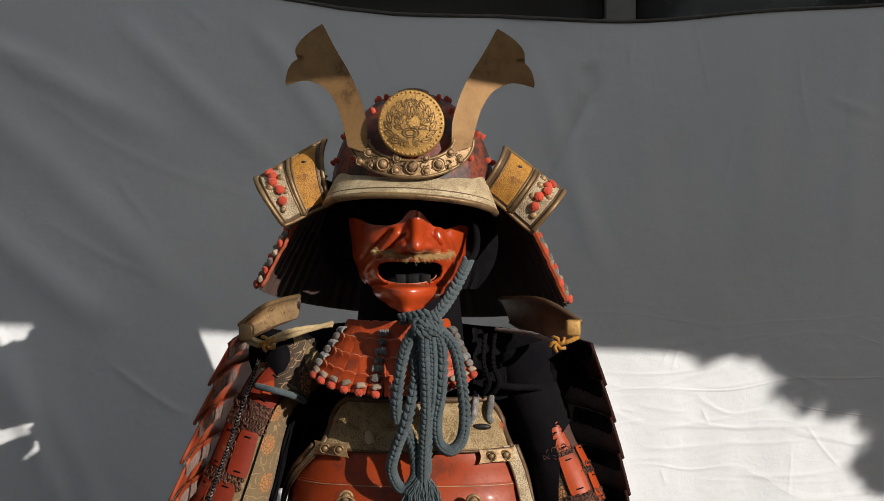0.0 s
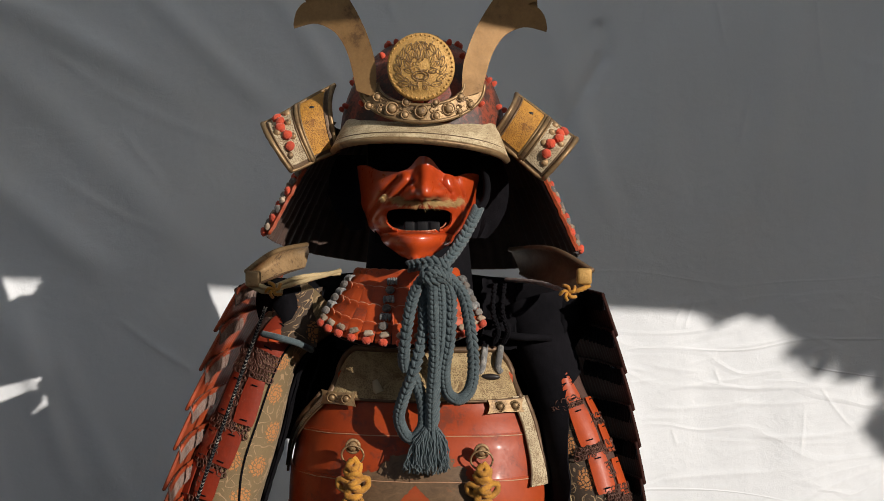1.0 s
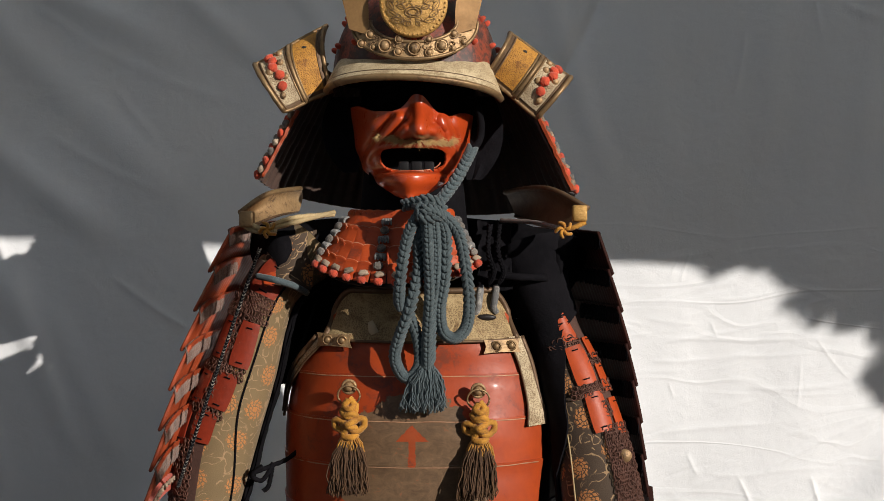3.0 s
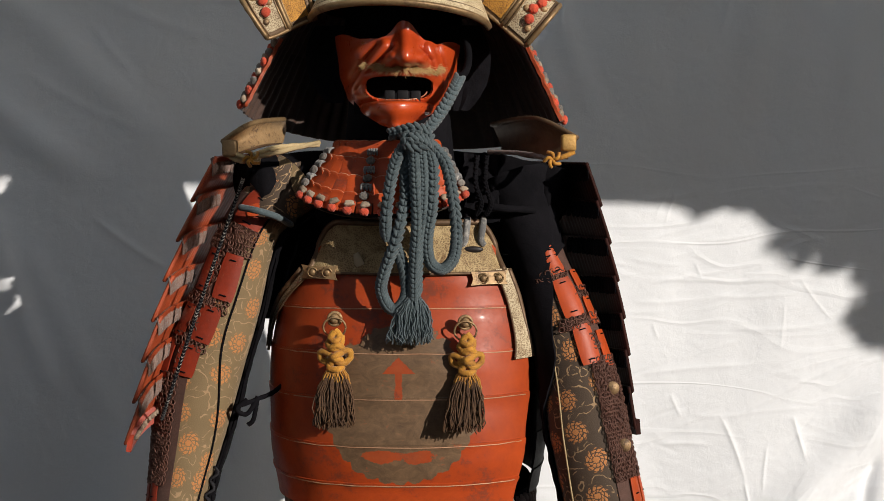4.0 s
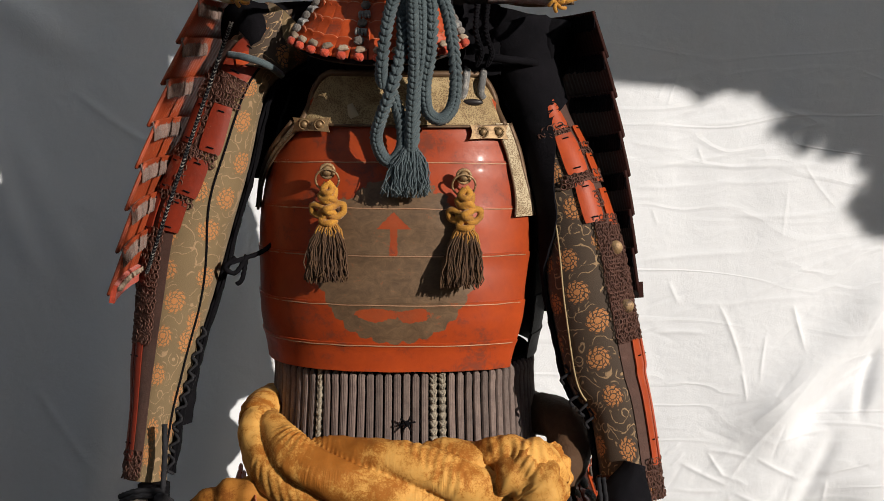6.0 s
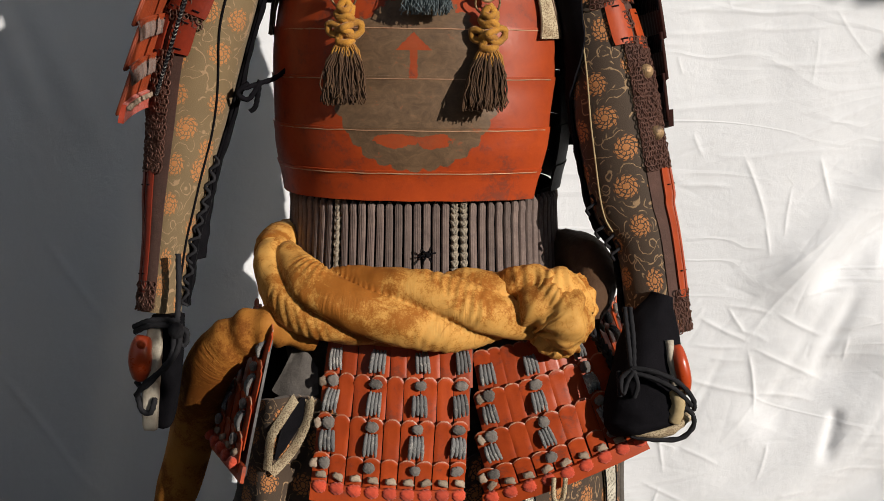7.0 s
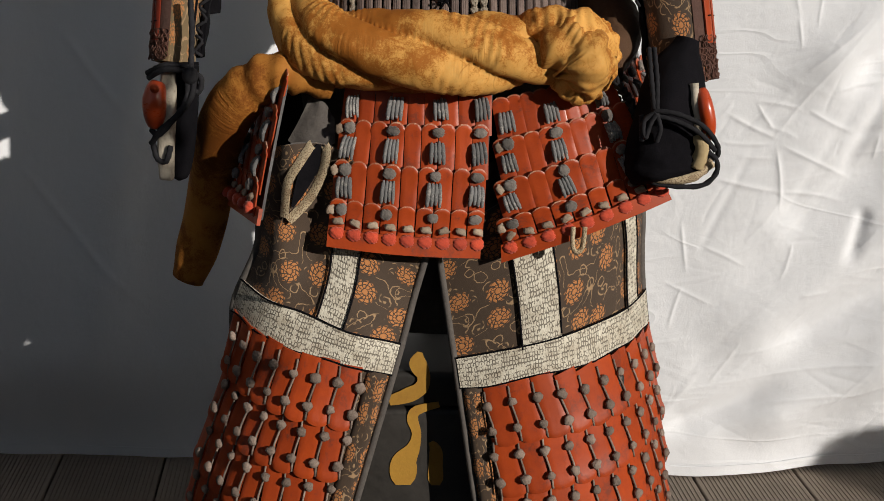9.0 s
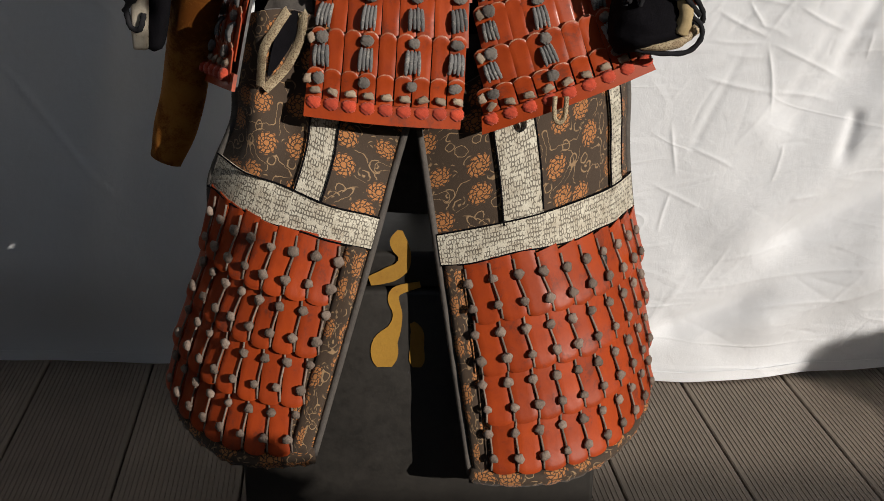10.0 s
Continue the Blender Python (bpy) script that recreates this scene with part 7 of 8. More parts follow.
def build_sleeve(side):
    if side < 0:
        path = [(-0.175, 1.500, 1.455), (-0.228, 1.465, 1.396), (-0.261, 1.450, 1.294), (-0.289, 1.435, 1.210), (-0.306, 1.420, 1.114), (-0.317, 1.405, 1.047), (-0.324, 1.390, 0.992), (-0.331, 1.370, 0.918)]
        radii = [0.044, 0.036, 0.044, 0.050, 0.041, 0.033, 0.026, 0.023]
        label = "floral brocade sleeve with red splints and mail, pale in sunlight"
    else:
        path = [(0.105, 1.500, 1.455), (0.136, 1.470, 1.358), (0.159, 1.455, 1.294), (0.180, 1.440, 1.218), (0.194, 1.425, 1.135), (0.213, 1.410, 1.046), (0.229, 1.395, 1.001), (0.244, 1.372, 0.898)]
        radii = [0.044, 0.030, 0.036, 0.043, 0.048, 0.046, 0.036, 0.034]
        label = "floral brocade sleeve with glossy red splints and rusty mail"
    if side < 0:
        path = [tuple(nearer(p, lerp(1.0, 1.022, min(1, k / 3)))) for k, p in enumerate(path)]
    at = arm_fn(path, radii)
    sl = thing("armoured_sleeve", path[4], label, "sleeve", "suit of armour")
    o = -side          # outer side of the arm lies at th = o * 90 degrees
    deg = lambda d: o * radians(d)
    part("sleeve_cloth", surf(lambda u, v: at(v, lerp(-math.pi, math.pi, u)), 48, 60, 0.002), SUNLITBROCADE if side < 0 else BROCADE, sl, "tan and orange floral brocade, sunlight put into its paler ground" if side < 0 else "brown and orange floral brocade")
    # piping seam, dark inner edge with its lacing
    part("piping", tube([at(lerp(0.12, 0.96, k / 60), deg(-table([(0.12, 22), (0.30, 14), (0.58, 46), (1, 50)], lerp(0.12, 0.96, k / 60))), 0.001) if side < 0 else at(lerp(0.12, 0.79, k / 60), deg(-table([(0.12, 36), (0.5, 40), (0.8, 56)], lerp(0.12, 0.79, k / 60))), 0.001) for k in range(61)], 0.0014 if side < 0 else 0.0011, 6), DARKCLOTH if side < 0 else PALECORD, sl)
    part("inner_lining", surf(lambda u, v: at(lerp(0.0, 0.97, v), deg(lerp(-78 if side < 0 else table([(0.0, 120), (0.12, 100), (0.19, 4), (0.38, -30), (0.55, -78)], lerp(0.0, 0.97, v)), -150, u)), 0.0055 + 0.004 * abs(nz(v * 22, u * 2, side))), 8, 60, 0.003), DARKCLOTH, sl, "dark lining showing along the inner edge")
    if side < 0:
        # added strip that keeps sun slivers between arm and body off the sheet
        part("loose_lining", surf(lambda u, v: at(lerp(0.36, 0.90, v), math.pi, -0.004) + Vector((0.034 * u + 0.003 * nz(v * 14, u, 2), 0.058 * u, 0)), 4, 40, 0.002), DARKCLOTH, sl, "black cloth added behind the sleeve to block stray sun")
    edge = [at(lerp(0.10, 0.97, k / 50), deg(-84), 0.004 + 0.004 * nz(k * 0.7, side, 0)) for k in range(51)]
    part("edge_lacing", tube(edge, 0.0035, 6, lambda s, a: 1 + 0.6 * nz(s * 50, a, 1)), DARKCLOTH, sl)
    lace = finish(tube(spline([(0, 0, 0.012), (0.006, -0.004, 0.004), (-0.005, -0.005, -0.004), (0, 0, -0.012)], 8), 0.0020, 5), CORDBLACK)
    for k in range(9 if side < 0 else 4):
        p = at(lerp(0.62, 0.95, k / 8) if side < 0 else lerp(0.70, 0.86, k / 3), deg(-72), 0.004)
        piece("edge_tie", lace, Matrix.Translation(p) @ Matrix.Rotation(0.5 * nz(k * 2.3, 0, 0), 4, "Y"), sl)
    # splints
    if side < 0:
        rows = [(0.10, 0.155, -18, 38), (0.20, 0.275, -10, 24), (0.29, 0.365, 0, 32), (0.375, 0.44, 8, 40), (0.20, 0.27, 34, 60), (0.30, 0.37, 42, 66), (0.38, 0.45, 50, 74)]
        mails = [(0.155, 0.20, -18, 70, 5, 15, 0.1), (0.275, 0.30, -4, 70, 3, 13, 0.15), (0.36, 0.385, 4, 76, 3, 12, 0.15), (0.44, 0.66, 30, 100, 30, 14, 0.0), (0.93, 0.99, 20, 110, 8, 10, 0.0), (0.20, 0.44, 28, 38, 24, 2, 0.3)]
        rails = [(0.66, 0.95, 42, 62), (0.66, 0.95, 66, 92)]
    else:
        rows = [(0.14, 0.21, 2, 40), (0.225, 0.325, 0, 40), (0.345, 0.43, 6, 40), (0.21, 0.27, 48, 78), (0.285, 0.35, 48, 80), (0.365, 0.44, 48, 82)]
        mails = [(0.195, 0.225, -26, 38, 3, 11, 0.05), (0.325, 0.35, -12, 85, 3, 17, 0.05), (0.26, 0.285, 38, 80, 3, 7, 0.1), (0.37, 0.40, 34, 46, 4, 3, 0.0), (0.42, 0.66, 22, 100, 30, 21, 0.0), (0.93, 0.995, 35, 110, 8, 12, 0.0), (0.945, 1.0, -70, 35, 6, 14, 0.1)]
        rails = [(0.66, 0.94, 44, 66), (0.66, 0.94, 70, 96)]
    for s0, s1, t0, t1 in rows + rails:
        fn = arm_plate(at, s0, s1, deg(t0), deg(t1))
        sp = part("splint", surf(fn, 8, 12 if s1 - s0 < 0.2 else 30, 0.002 * o), SHADEDSPLINT if side < 0 else RED, sl, "narrow red lacquered splint")
        for v in (0.12, 0.88):
            part("tie", tube([fn(0.35, v) + Vector((0, -0.0012, 0)), fn(0.65, v) + Vector((0, -0.0012, 0))], 0.0009, 5), DARKCLOTH, sp)
    for i, (s0, s1, t0, t1, r, c, g) in enumerate(mails):
        tagged(part("mail", mail_patch(at, s0, s1, deg(t0), deg(t1), r, c, i + 30 * side, g), IRON, sl, "rusty iron mail rings"), kind="stuff")
    part("mail_backing", surf(lambda u, v: at(lerp(0.11, 0.97, v), lerp(deg(16 if side < 0 else 22), deg(150), u), 0.0015), 10, 50, 0.001 * o), surface("worn_backing", (0.10, 0.045, 0.032), (0.06, 0.03, 0.022), 0.85, scale=40, bump=0.6), sl, "worn reddish backing under the mail")
    if side < 0:
        part("diamond", surf(lambda u, v: at(0.128 + (v - 0.5) * 0.03 * (1 - abs(2 * u - 1)), deg(10 + (u - 0.5) * 26), 0.008), 6, 6, 0.001), RED, sl, "raised red diamond")
    else:
        for s in (0.485, 0.60):
            part("boss", disc_lathe(at(s, deg(45), 0.006), [(0.0085, 0), (0.0075, 0.002), (0.001, 0.0035)], 16), PALEMETAL, sl, "small oval metal boss")
    e = Vector((-0.150, 1.53, 0)) if side < 0 else Vector((0.148, 1.53, 0))
    part("armpit_cloth", surf(lambda u, v: Vector((lerp(e.x, at(lerp(0.05, 0.30 if side < 0 else 0.40, v), math.pi).x + side * 0.01, u), lerp(e.y, 1.51, u) + 0.01 * nz(u * 4, v * 4, side), lerp(1.47, 1.27 if side < 0 else 1.10, v))), 8, 10, 0.004), DARKCLOTH, sl, "dark cloth gusset under the arm")
    return at


def cord_loop(points, r=0.0030, n=40):
    return tube(spline(points, n), r, 6, lambda s, a: 1 + 0.10 * math.sin(s * 200 + 2 * a))


def build_hand_guards():
    # the one with its red plate and white band on the outer side
    g = thing("hand_guard", (-0.338, 1.360, 0.854), "black cloth hand guard with red plate, white band and tied cords", "hand guard", "hand guards")
    back = [(-0.323, 1.372, 0.917), (-0.323, 1.368, 0.879), (-0.327, 1.365, 0.832), (-0.333, 1.362, 0.782)]
    part("cloth", tube(spline(back, 24), lambda s: 0.021 * (1 - 0.25 * s) * (1 - s ** 9) ** 0.5 + 0.002, 14, lambda s, a: 0.9 + 0.1 * math.cos(2 * a)), DARKCLOTH, g)
    wb = spline([(-0.333, 1.350, 0.913), (-0.336, 1.345, 0.872), (-0.340, 1.343, 0.832), (-0.343, 1.345, 0.788)], 20)
    part("white_band", tube(wb, lambda s: 0.0085 * (1 + 0.25 * math.sin(math.pi * s)), 8, lambda s, a: (0.6 + 0.4 * abs(math.sin(a))) * (1 + 0.1 * nz(s * 20, a, 0))), PLAINLEATHER, g, "worn white leather band")
    rp = spline([(-0.345, 1.345, 0.899), (-0.348, 1.338, 0.883), (-0.349, 1.338, 0.867), (-0.351, 1.345, 0.850)], 20)
    part("red_plate", tube(rp, lambda s: 0.0135 * (math.sin(math.pi * (0.08 + 0.84 * s))) ** 0.4, 14), RED_MASK, g, "domed red lacquered plate")
    part("rosette", disc_lathe((-0.343, 1.323, 0.896), [(0.0055, 0), (0.0045, 0.002), (0.003, 0.0015), (0.001, 0.003)], 12), RED, g)
    for pts in ([(-0.355, 1.345, 0.904), (-0.333, 1.334, 0.915), (-0.312, 1.345, 0.910), (-0.305, 1.360, 0.894)], [(-0.358, 1.352, 0.908), (-0.334, 1.340, 0.919), (-0.306, 1.352, 0.915)],
                [(-0.304, 1.345, 0.914), (-0.305, 1.335, 0.888), (-0.320, 1.330, 0.866), (-0.341, 1.332, 0.849), (-0.356, 1.340, 0.830)], [(-0.310, 1.342, 0.911), (-0.312, 1.334, 0.881), (-0.327, 1.330, 0.860), (-0.345, 1.334, 0.842), (-0.356, 1.345, 0.845)],
                [(-0.308, 1.340, 0.911), (-0.297, 1.345, 0.905), (-0.300, 1.348, 0.889), (-0.309, 1.342, 0.894), (-0.311, 1.338, 0.910)], [(-0.355, 1.342, 0.833), (-0.350, 1.338, 0.814), (-0.339, 1.334, 0.812), (-0.333, 1.334, 0.829)],
                [(-0.309, 1.372, 0.989), (-0.308, 1.365, 0.952), (-0.308, 1.350, 0.916)]):
        part("tie_cord", cord_loop(pts, 0.0034), CORDBLACK, g, "dark twisted cord")
    part("knot", ball((-0.307, 1.338, 0.908), 0.0085, 10, (1.1, 0.8, 1.2)), CORDBLACK, g)
    # the black one
    g = thing("hand_guard", (0.233, 1.360, 0.842), "black lacquered hand guard with red plate and tied cords", "hand guard", "hand guards")
    mid = [(0.249, 1.387, 0.943), (0.237, 1.376, 0.900), (0.229, 1.365, 0.841), (0.232, 1.362, 0.802), (0.235, 1.360, 0.787)]
    part("cloth", tube(spline(mid, 48), lambda s: lerp(0.040, 0.052, smooth01((s - 0.3) * 1.8)) * (1 - 0.75 * s ** 14), 28, lambda s, a: (0.34 + 0.66 * smooth01((s + 0.03 * nz(math.cos(a), math.sin(a), 1)) / 0.34)) * (1.0 - 0.16 * abs(math.cos(a)) + 0.10 * nz(s * 6, math.cos(a) * 1.5, math.sin(a) * 1.5) + 0.05 * nz(s * 16, math.cos(a) * 3, math.sin(a) * 3))), DARKCLOTH, g)
    part("opening_rim", tube(spline([(0.200, 1.348, 0.800), (0.206, 1.336, 0.796), (0.229, 1.330, 0.794), (0.255, 1.330, 0.798), (0.276, 1.338, 0.812)], 30), 0.0055, 8, lambda s, a: 1 + 0.35 * nz(s * 30, a, 2)), IVORYLEATHER, g, "worn pale leather at the opening")
    part("fingers_lining", tube(spline([(0.258, 1.330, 0.845), (0.262, 1.328, 0.826), (0.257, 1.330, 0.808)], 10), lambda s: 0.008, 8, lambda s, a: 1 + 0.4 * nz(s * 9, a, 4)), PALECORD, g, "frayed brown lining")
    part("red_plate", tube(spline([(0.260, 1.346, 0.893), (0.263, 1.336, 0.878), (0.268, 1.334, 0.857), (0.271, 1.340, 0.839)], 20), lambda s: 0.0085 * (math.sin(math.pi * (0.08 + 0.84 * s))) ** 0.4, 14), RED_MASK, g, "domed red lacquered plate")
    part("white_band", tube(spline([(0.251, 1.345, 0.900), (0.254, 1.340, 0.875), (0.259, 1.338, 0.849)], 12), 0.005, 8, lambda s, a: 1 + 0.3 * nz(s * 20, a, 0)), PLAINLEATHER, g)
    for pts in ([(0.198, 1.345, 0.939), (0.202, 1.335, 0.903), (0.206, 1.330, 0.871)], [(0.204, 1.345, 0.939), (0.208, 1.335, 0.903), (0.209, 1.330, 0.871)],
                [(0.206, 1.328, 0.872), (0.230, 1.322, 0.870), (0.259, 1.322, 0.857), (0.278, 1.330, 0.835), (0.282, 1.338, 0.819)], [(0.207, 1.328, 0.867), (0.230, 1.322, 0.862), (0.256, 1.320, 0.849), (0.276, 1.328, 0.828)],
                [(0.207, 1.326, 0.871), (0.195, 1.328, 0.860), (0.198, 1.328, 0.842), (0.202, 1.326, 0.858), (0.208, 1.324, 0.870)], [(0.208, 1.326, 0.870), (0.213, 1.324, 0.853), (0.210, 1.326, 0.838)],
                [(0.193, 1.335, 0.866), (0.195, 1.332, 0.837)], [(0.268, 1.326, 0.826), (0.277, 1.324, 0.819), (0.279, 1.326, 0.803), (0.265, 1.328, 0.788), (0.236, 1.330, 0.786), (0.209, 1.334, 0.789)]):
        part("tie_cord", cord_loop(pts, 0.0030), CORDBLACK, g, "black twisted cord")
    g.location, g.scale = nearer(g.location, 0.968), (0.968, 0.968, 0.968)


# ---- shoulder guards ----
PINKCORD = surface("faded_lacing", (0.21, 0.145, 0.12), (0.13, 0.06, 0.042), 0.9, scale=60, fine=1100, bump=1.0, sheen=0.2, spread=0.25, vary=0.3)


def build_shoulder_guard(side):
    if side < 0:
        F0, F1 = Vector((-0.258, 1.366, 1.481)), Vector((-0.346, 1.310, 1.158))
        B0, B1 = Vector((-0.236, 1.56, 1.490)), Vector((-0.332, 1.51, 1.17))
    else:
        F0, F1 = Vector((0.190, 1.418, 1.474)), Vector((0.250, 1.424, 1.148))
        B0, B1 = Vector((0.115, 1.645, 1.480)), Vector((0.203, 1.625, 1.112))
    g = thing("shoulder_guard", F0, "large laced shoulder guard of red lames" if side < 0 else "large laced shoulder guard of red lames, coloured dark as in shade", "armour", "shoulder guards")
    along = (B0 - F0)
    along = Vector((along.x, along.y, 0)).normalized()
    out = Vector((along.y, -along.x, 0)) * side
    rows = 7

    def sheet(u, v, o=0.0):
        p = F0.lerp(B0, u).lerp(F1.lerp(B1, u), v)
        return p + out * (o + 0.012 * math.sin(math.pi * u)) + Vector((side * 0.010 * math.sin(math.pi * v), 0, 0))
    # right guard: lames, lacing and hem coloured near black to stand for shade
    mat = SODERED if side < 0 else SHADEDRED
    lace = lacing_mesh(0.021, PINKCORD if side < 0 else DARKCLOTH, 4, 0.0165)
    rnd = random.Random(40 + side)
    for r in range(rows):
        v0, v1 = r / rows, (r + 1) / rows + 0.02

        def lame(u, v, v0=v0, v1=v1):
            p = sheet(u, lerp(v0, v1, v), (0.009 if side < 0 else 0.0045) * (v - 0.3) + 0.0012 * abs(math.sin(u * 70)))
            p.z += 0.004 * u * math.sin(v0 * 9)
            return p
        lm = part("lame", surf(lame, 90, 5, 0.0025), mat, g, "ribbed lacquered lame")
        part("lame_edge", tube([lame(u / 30, 1) for u in range(31)], 0.0013, 6), DARK if side < 0 else SHADEDRED, lm)
        part("front_edge", tube([lame(0, v / 5) for v in range(6)], 0.0020, 6), SODERED if side < 0 else SHADEDRED, lm)
        for k in range(9):
            u = 0.03 + 0.07 * k
            p = lame(u, 0.22)
            m = Matrix((along * -side, out, Vector((0, 0, 1)))).transposed().to_4x4()
            m.translation = p - out * 0.003
            m = m @ Matrix.Rotation(radians(rnd.uniform(-4, 4)), 4, "Y") @ Matrix.Diagonal((1, 0.5, 1, 1))
            piece("lacing", lace, m, lm)
    bt = part("hem_band", surf(lambda u, v: sheet(u, lerp(0.985, 1.045, v), 0.004), 40, 3, 0.006), CORAL if side < 0 else SHADEDRED, g, "coral red laced hem" if side < 0 else "")
    for k in range(14 if side < 0 else 0):
        p = sheet(0.02 + 0.05 * k, 1.0, 0.0)
        piece("small_knot", SMALLKNOT, Matrix.Translation(p - out * 0.005) @ Matrix.Scale(0.65, 4), bt)
    # top plate, clip and ties
    if side < 0:
        T = [(-0.251, 1.385, 1.499), (-0.224, 1.430, 1.523), (-0.192, 1.500, 1.532), (-0.243, 1.385, 1.481), (-0.214, 1.440, 1.496), (-0.198, 1.510, 1.502)]
    else:
        T = [(0.173, 1.385, 1.503), (0.127, 1.430, 1.529), (0.079, 1.530, 1.527), (0.161, 1.385, 1.480), (0.121, 1.450, 1.483), (0.093, 1.530, 1.495)]
    up, lo = spline(T[:3], 20), spline(T[3:], 20)

    def top(u, v):
        k = int(round(u * 20))
        return up[k].lerp(lo[k], v) + Vector((0, 0.018 * math.sin(math.pi * v) * 1.0, 0.004 * math.sin(math.pi * v)))
    tp = part("top_plate", surf(top, 20, 8, 0.003), PALEMETAL if side < 0 else BRONZE, g, "curved pale metal top plate with a gilt rim" if side < 0 else "curved dark bronze top plate")
    part("rim", tube(up, 0.0035, 8), GILT if side < 0 else BRONZE, tp)
    part("rim", tube(lo, 0.0022, 8), BRONZE, tp)
    tag = Vector((-0.240, 1.372, 1.491) if side < 0 else (0.161, 1.372, 1.497))
    part("clip", box(tag - Vector((0.009, 0.006, 0.010)), tag + Vector((0.009, 0.006, 0.010)), 0.003), GILT if side < 0 else MEDAL, g, "square gilt clip")
    if side < 0:
        runs = [[(-0.246, 1.378, 1.484), (-0.227, 1.370, 1.476), (-0.210, 1.368, 1.480), (-0.185, 1.390, 1.487), (-0.140, 1.430, 1.500)], [(-0.211, 1.366, 1.483), (-0.185, 1.392, 1.493), (-0.141, 1.430, 1.497)], [(-0.238, 1.372, 1.486), (-0.216, 1.364, 1.478), (-0.203, 1.366, 1.476)]]
        for run in runs:
            part("tie_cord", cord_loop(run, 0.0032), PALECORD, g, "straw-coloured tie cord")
        kn = Vector((-0.213, 1.362, 1.479))
    else:
        for run in ([(0.139, 1.375, 1.476), (0.153, 1.368, 1.480), (0.168, 1.372, 1.486)], [(0.071, 1.470, 1.489), (0.113, 1.430, 1.486), (0.142, 1.378, 1.477)]):
            part("tie_cord", cord_loop(run, 0.0032), YELLOWCORD if run[0][1] < 1.4 else BROWNCORD, g)
        kn = Vector((0.142, 1.370, 1.478))
    part("knot", merge(*[tube(spline([kn, kn + Vector((0.006 * math.cos(t), -0.004, 0.006 * math.sin(t))), kn + Vector((0.011 * math.cos(t + 0.6), 0.0, 0.010 * math.sin(t + 0.6)))], 6), 0.0022, 6) for t in (0.2, 1.6, 2.9, 4.0, 5.1)]), YELLOWCORD, g, "knotted yellow tie")
    return sheet


def build_shoulders(d):
    part("shoulder_yoke", tube(spline([(-0.236, 1.47, 1.446), (-0.15, 1.53, 1.456), (-0.035, 1.56, 1.455), (0.08, 1.53, 1.450), (0.165, 1.49, 1.430)], 30), lambda s: 0.038 + 0.006 * nz(s * 9, 0, 0), 18, lambda s, a: 1 + 0.10 * nz(s * 14, math.cos(a), math.sin(a))), DARKCLOTH, d, "black padded shoulder yoke")
    for x, y0 in ((-0.125, 1.0), (0.062, 1.0)):
        part("shoulder_strap", surf(lambda u, v: Vector((x + (u - 0.5) * 0.045, lerp(1.50, 1.452, v) - 0.008 * math.sin(math.pi * v) + 0.006 * nz(u * 5, v * 7, x), lerp(1.486, 1.400, v) + 0.003 * nz(u * 6, v * 4, x))), 10, 16, 0.004), DARKCLOTH, d, "black laced shoulder strap")
    for x in (0.056, 0.068):
        part("strap_cord", braid([(x, 1.455, 1.482), (x - 0.003, 1.425, 1.45), (x + 0.004, 1.425, 1.425), (x - 0.002, 1.430, 1.41)], 0.0036, 0.0050), DARKCLOTH, d, "dark lacing on the strap")
    part("arm_tie", tube(spline([(-0.238, 1.425, 1.420), (-0.215, 1.415, 1.416), (-0.192, 1.425, 1.408), (-0.178, 1.450, 1.397)], 14), 0.0042, 8), BLUECORD, d, "blue-grey flat tie at the shoulder")
    part("arm_tie", tube(spline([(0.054, 1.440, 1.421), (0.088, 1.430, 1.418), (0.128, 1.450, 1.415)], 14), 0.0048, 8, lambda s, a: 1 + 0.25 * nz(s * 20, a, 3)), DARKCLOTH, d)
    part("shoulder_pad", surf(lambda u, v: Vector((-0.228, 1.470, 1.460)).lerp(Vector((-0.170, 1.475, 1.477)), u).lerp(Vector((-0.231, 1.450, 1.410)).lerp(Vector((-0.175, 1.455, 1.400)), u), v) + Vector((0, -0.015 * math.sin(math.pi * u), 0)), 12, 8, 0.004), BROCADE, d, "brocade shoulder pad")
    part("side_tie", merge(*[cord_loop(p, 0.0032) for p in ([(-0.169, 1.455, 1.214), (-0.201, 1.450, 1.186), (-0.224, 1.440, 1.177), (-0.240, 1.430, 1.172)], [(-0.221, 1.440, 1.181), (-0.234, 1.435, 1.160), (-0.246, 1.430, 1.167), (-0.233, 1.430, 1.179)], [(-0.222, 1.440, 1.177), (-0.227, 1.440, 1.152), (-0.234, 1.440, 1.145)])]), DARKCLOTH, d, "black cord tied at the side")


def build_hanging_cord():
    c = thing("hanging_strap", (-0.279, 1.385, 1.314), "speckled black and white braided strap beside the sleeve", "strap", "suit of armour")
    part("core", tube(spline([(-0.230, 1.400, 1.454), (-0.261, 1.385, 1.361), (-0.293, 1.372, 1.264), (-0.324, 1.362, 1.168)], 30), 0.0022, 8), DARKCLOTH, c)
    part("braid", braid([(-0.230, 1.400, 1.454), (-0.261, 1.385, 1.361), (-0.293, 1.372, 1.264), (-0.324, 1.362, 1.168)], 0.0024, 0.0040), FLECK, c, "pale flecked outer braid")


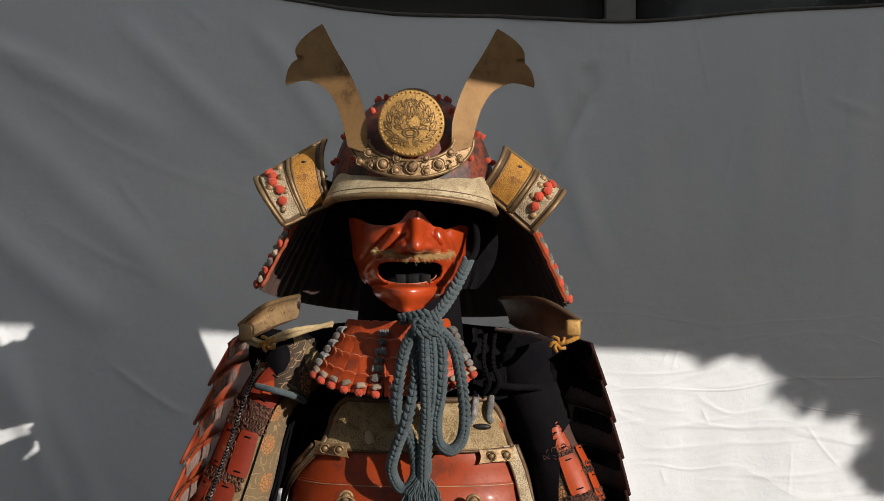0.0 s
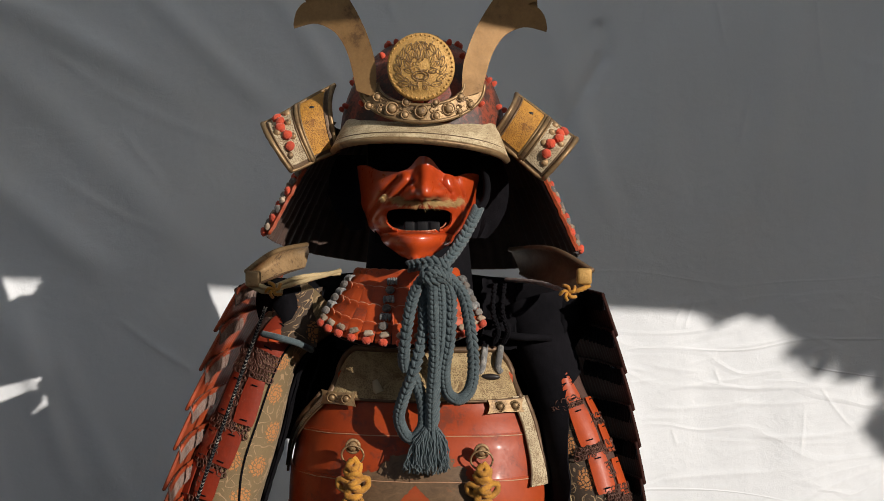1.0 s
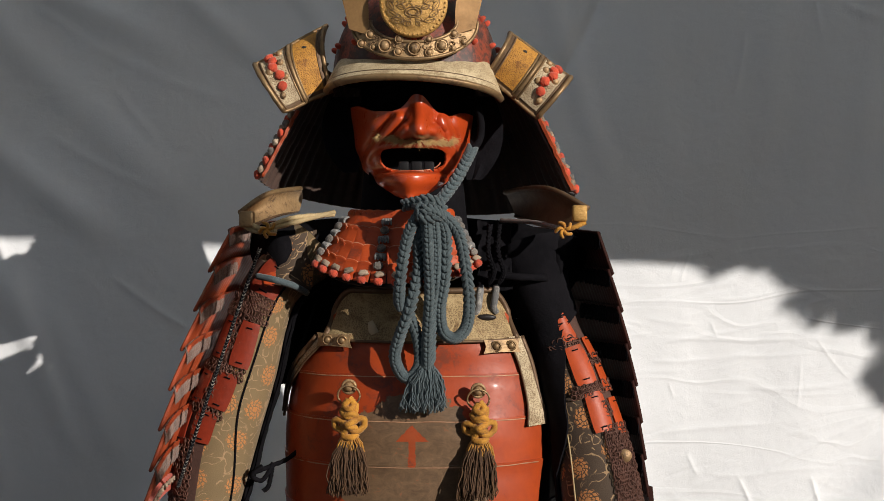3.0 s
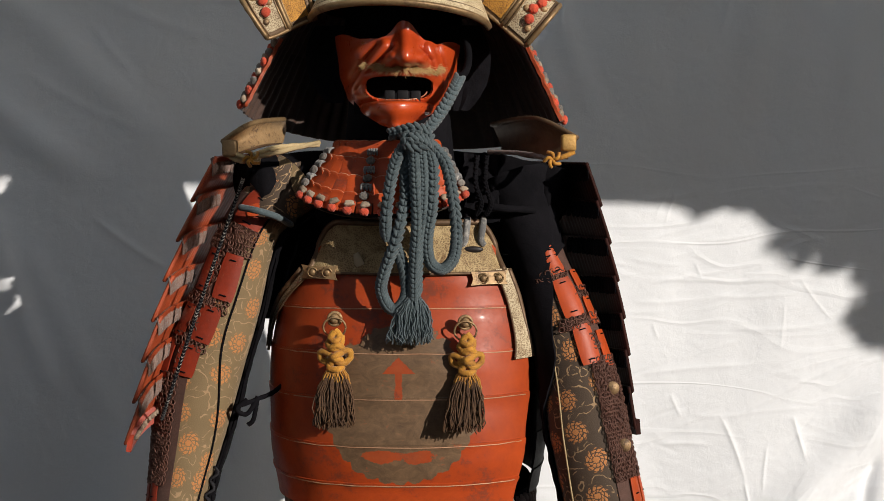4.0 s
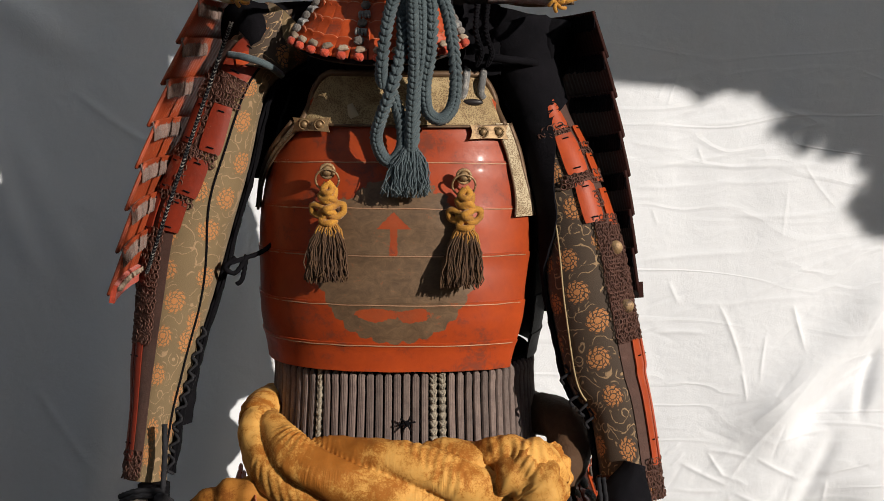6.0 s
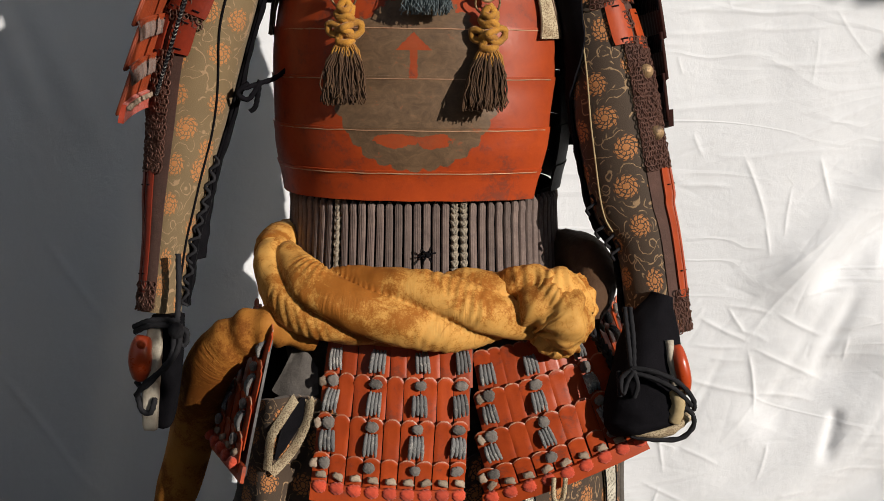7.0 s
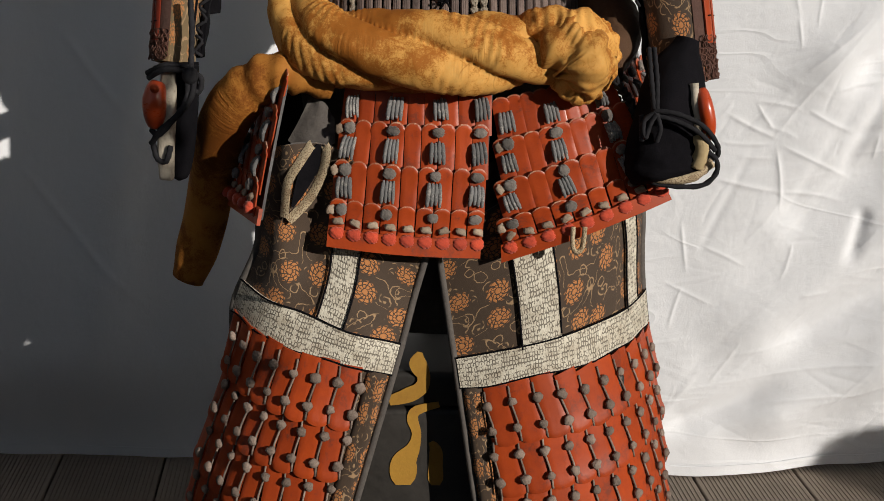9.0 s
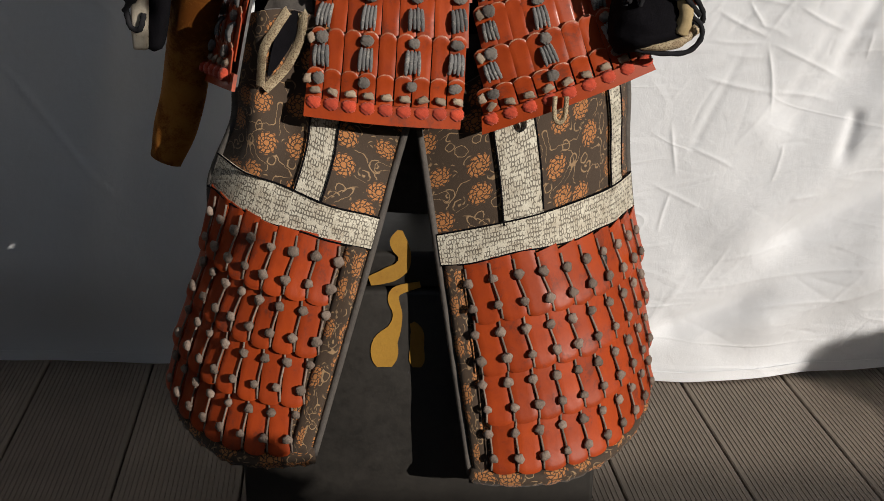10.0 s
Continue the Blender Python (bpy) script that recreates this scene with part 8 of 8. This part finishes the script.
def build_hip_cords():
    c = thing("hip_cords", (0.19, 1.40, 0.90), "dark plaited cords hanging beside the sash knot", "cord", "suit of armour")
    for path in ([(0.146, 1.375, 0.925), (0.163, 1.360, 0.905), (0.182, 1.352, 0.880), (0.196, 1.352, 0.850)], [(0.150, 1.385, 0.905), (0.166, 1.372, 0.885), (0.178, 1.368, 0.862), (0.188, 1.366, 0.835)], [(0.140, 1.385, 0.900), (0.154, 1.378, 0.876), (0.164, 1.374, 0.850)]):
        part("cord", braid(path, 0.0058, 0.0072), CORDBLACK, c)


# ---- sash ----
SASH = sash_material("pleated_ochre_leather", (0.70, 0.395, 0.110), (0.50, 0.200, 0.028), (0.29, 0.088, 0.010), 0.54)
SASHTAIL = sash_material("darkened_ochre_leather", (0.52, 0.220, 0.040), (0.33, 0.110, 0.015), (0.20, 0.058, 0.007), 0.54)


def build_sash():
    c = thing("waist_sash", (-0.059, 1.330, 0.935), "twisted ochre leather sash tied round the waist", "sash", "suit of armour")

    def wrinkle(sd, k=9.0, amt=0.10):
        def f(s, a):
            ripple = math.sin(s * 95 + 3.0 * math.sin(a + sd) + 5 * nz(s * 6, a * 0.4, sd))
            where = smooth01((nz(s * 4, math.cos(a), sd + 7) + 0.15) / 0.4)
            return 1 + amt * nz(s * k, math.cos(a) * 1.5, math.sin(a) * 1.5 + sd) + 0.04 * nz(s * 24 + 2 * math.sin(a), math.cos(a) * 2, sd + 3) + 0.030 * ripple * where
        return f

    def roll(name, path, rad, sd, mat=SASH, label="", amt=0.10, sides=36, n=170):
        return part(name, tube(spline(path, n), rad, sides, wrinkle(sd, 9, amt)), mat, c, label)
    # the twisted body: three lobes that wind round one another with sharp creases between
    def lobes(s, a):
        t = 1.5 * (a - 0.9) - 8.6 * s
        groove = abs(math.sin(t)) ** 0.45
        pleat = math.sin(s * 250 + 9 * math.sin(t) + 4 * nz(s * 7, a * 0.5, 2)) * smooth01((nz(s * 5, math.cos(a) * 1.4, 9) + 0.05) / 0.3)
        return (0.62 + 0.42 * groove) * (1 - 0.18 * abs(math.cos(a))) + 0.10 * nz(s * 6, math.cos(a) * 1.3, math.sin(a) * 1.3) + 0.028 * nz(s * 26, math.cos(a) * 3, math.sin(a) * 3) + 0.017 * pleat
    body = [(-0.206, 1.420, 0.981), (-0.194, 1.385, 0.966), (-0.161, 1.352, 0.948), (-0.109, 1.335, 0.938), (-0.053, 1.330, 0.939), (0.003, 1.330, 0.937), (0.053, 1.336, 0.936), (0.105, 1.350, 0.934)]
    part("twisted_body", tube(spline(body, 220), lambda s: table([(0, 0.026), (0.12, 0.034), (0.3, 0.046), (0.75, 0.047), (1, 0.034)], s), 60, lobes), SASH, c, "twisted folds of ochre leather")
    roll("fold", [(-0.177, 1.372, 0.914), (-0.124, 1.355, 0.913), (-0.060, 1.352, 0.909), (0.004, 1.352, 0.911)], lambda s: 0.022, 8)
    roll("fold", [(0.048, 1.362, 0.953), (0.078, 1.342, 0.961), (0.111, 1.330, 0.961), (0.135, 1.335, 0.951), (0.149, 1.345, 0.926)], lambda s: 0.015 + 0.010 * math.sin(math.pi * s), 4, label="fold drawn over the knot", amt=0.2)
    # the knot
    roll("knot", [(0.095, 1.350, 0.956), (0.105, 1.328, 0.949), (0.121, 1.322, 0.937), (0.128, 1.324, 0.917), (0.123, 1.335, 0.899)], lambda s: 0.018 + 0.017 * math.sin(math.pi * min(1, s * 0.9 + 0.12)), 5, label="bunched end of the knot", amt=0.34)
    roll("knot", [(0.098, 1.345, 0.926), (0.105, 1.335, 0.909), (0.120, 1.332, 0.898), (0.137, 1.340, 0.901)], lambda s: 0.018, 11, amt=0.3)
    roll("knot", [(0.139, 1.372, 0.962), (0.151, 1.362, 0.945), (0.151, 1.355, 0.917), (0.141, 1.350, 0.898)], lambda s: 0.012 + 0.004 * math.sin(math.pi * s), 6, amt=0.25)
    # the tail
    TAIL = spline([(-0.150, 1.356, 0.895), (-0.189, 1.350, 0.908), (-0.220, 1.352, 0.907), (-0.252, 1.362, 0.885), (-0.282, 1.375, 0.845), (-0.298, 1.382, 0.790), (-0.314, 1.390, 0.725), (-0.339, 1.392, 0.655)], 60)
    TAIL = [nearer(p, 1 + 0.055 * smooth01((k - 30) / 22)) for k, p in enumerate(TAIL)]
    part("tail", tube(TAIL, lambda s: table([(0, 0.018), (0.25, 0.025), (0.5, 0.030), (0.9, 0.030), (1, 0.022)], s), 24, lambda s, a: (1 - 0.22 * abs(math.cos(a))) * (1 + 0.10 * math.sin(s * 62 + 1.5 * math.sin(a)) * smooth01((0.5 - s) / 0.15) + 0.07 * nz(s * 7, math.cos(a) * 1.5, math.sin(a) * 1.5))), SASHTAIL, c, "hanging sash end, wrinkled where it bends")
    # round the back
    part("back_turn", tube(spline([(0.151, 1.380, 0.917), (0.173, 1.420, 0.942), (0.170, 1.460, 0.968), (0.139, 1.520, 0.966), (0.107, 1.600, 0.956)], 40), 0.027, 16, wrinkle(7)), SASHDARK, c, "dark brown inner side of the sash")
    part("back_turn", tube(spline([(-0.199, 1.400, 0.975), (-0.209, 1.430, 0.983), (-0.204, 1.480, 0.985), (-0.184, 1.580, 0.974)], 40), 0.022, 16, wrinkle(7)), SASH, c)
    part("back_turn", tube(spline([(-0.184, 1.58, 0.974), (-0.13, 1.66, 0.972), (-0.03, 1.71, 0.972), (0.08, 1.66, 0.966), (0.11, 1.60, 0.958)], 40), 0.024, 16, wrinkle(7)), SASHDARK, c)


build_sleeve(-1)
build_sleeve(1)
build_hand_guards()
build_shoulder_guard(-1)
build_shoulder_guard(1)
build_shoulders(CUIRASS)
build_hanging_cord()
build_hip_cords()
build_sash()
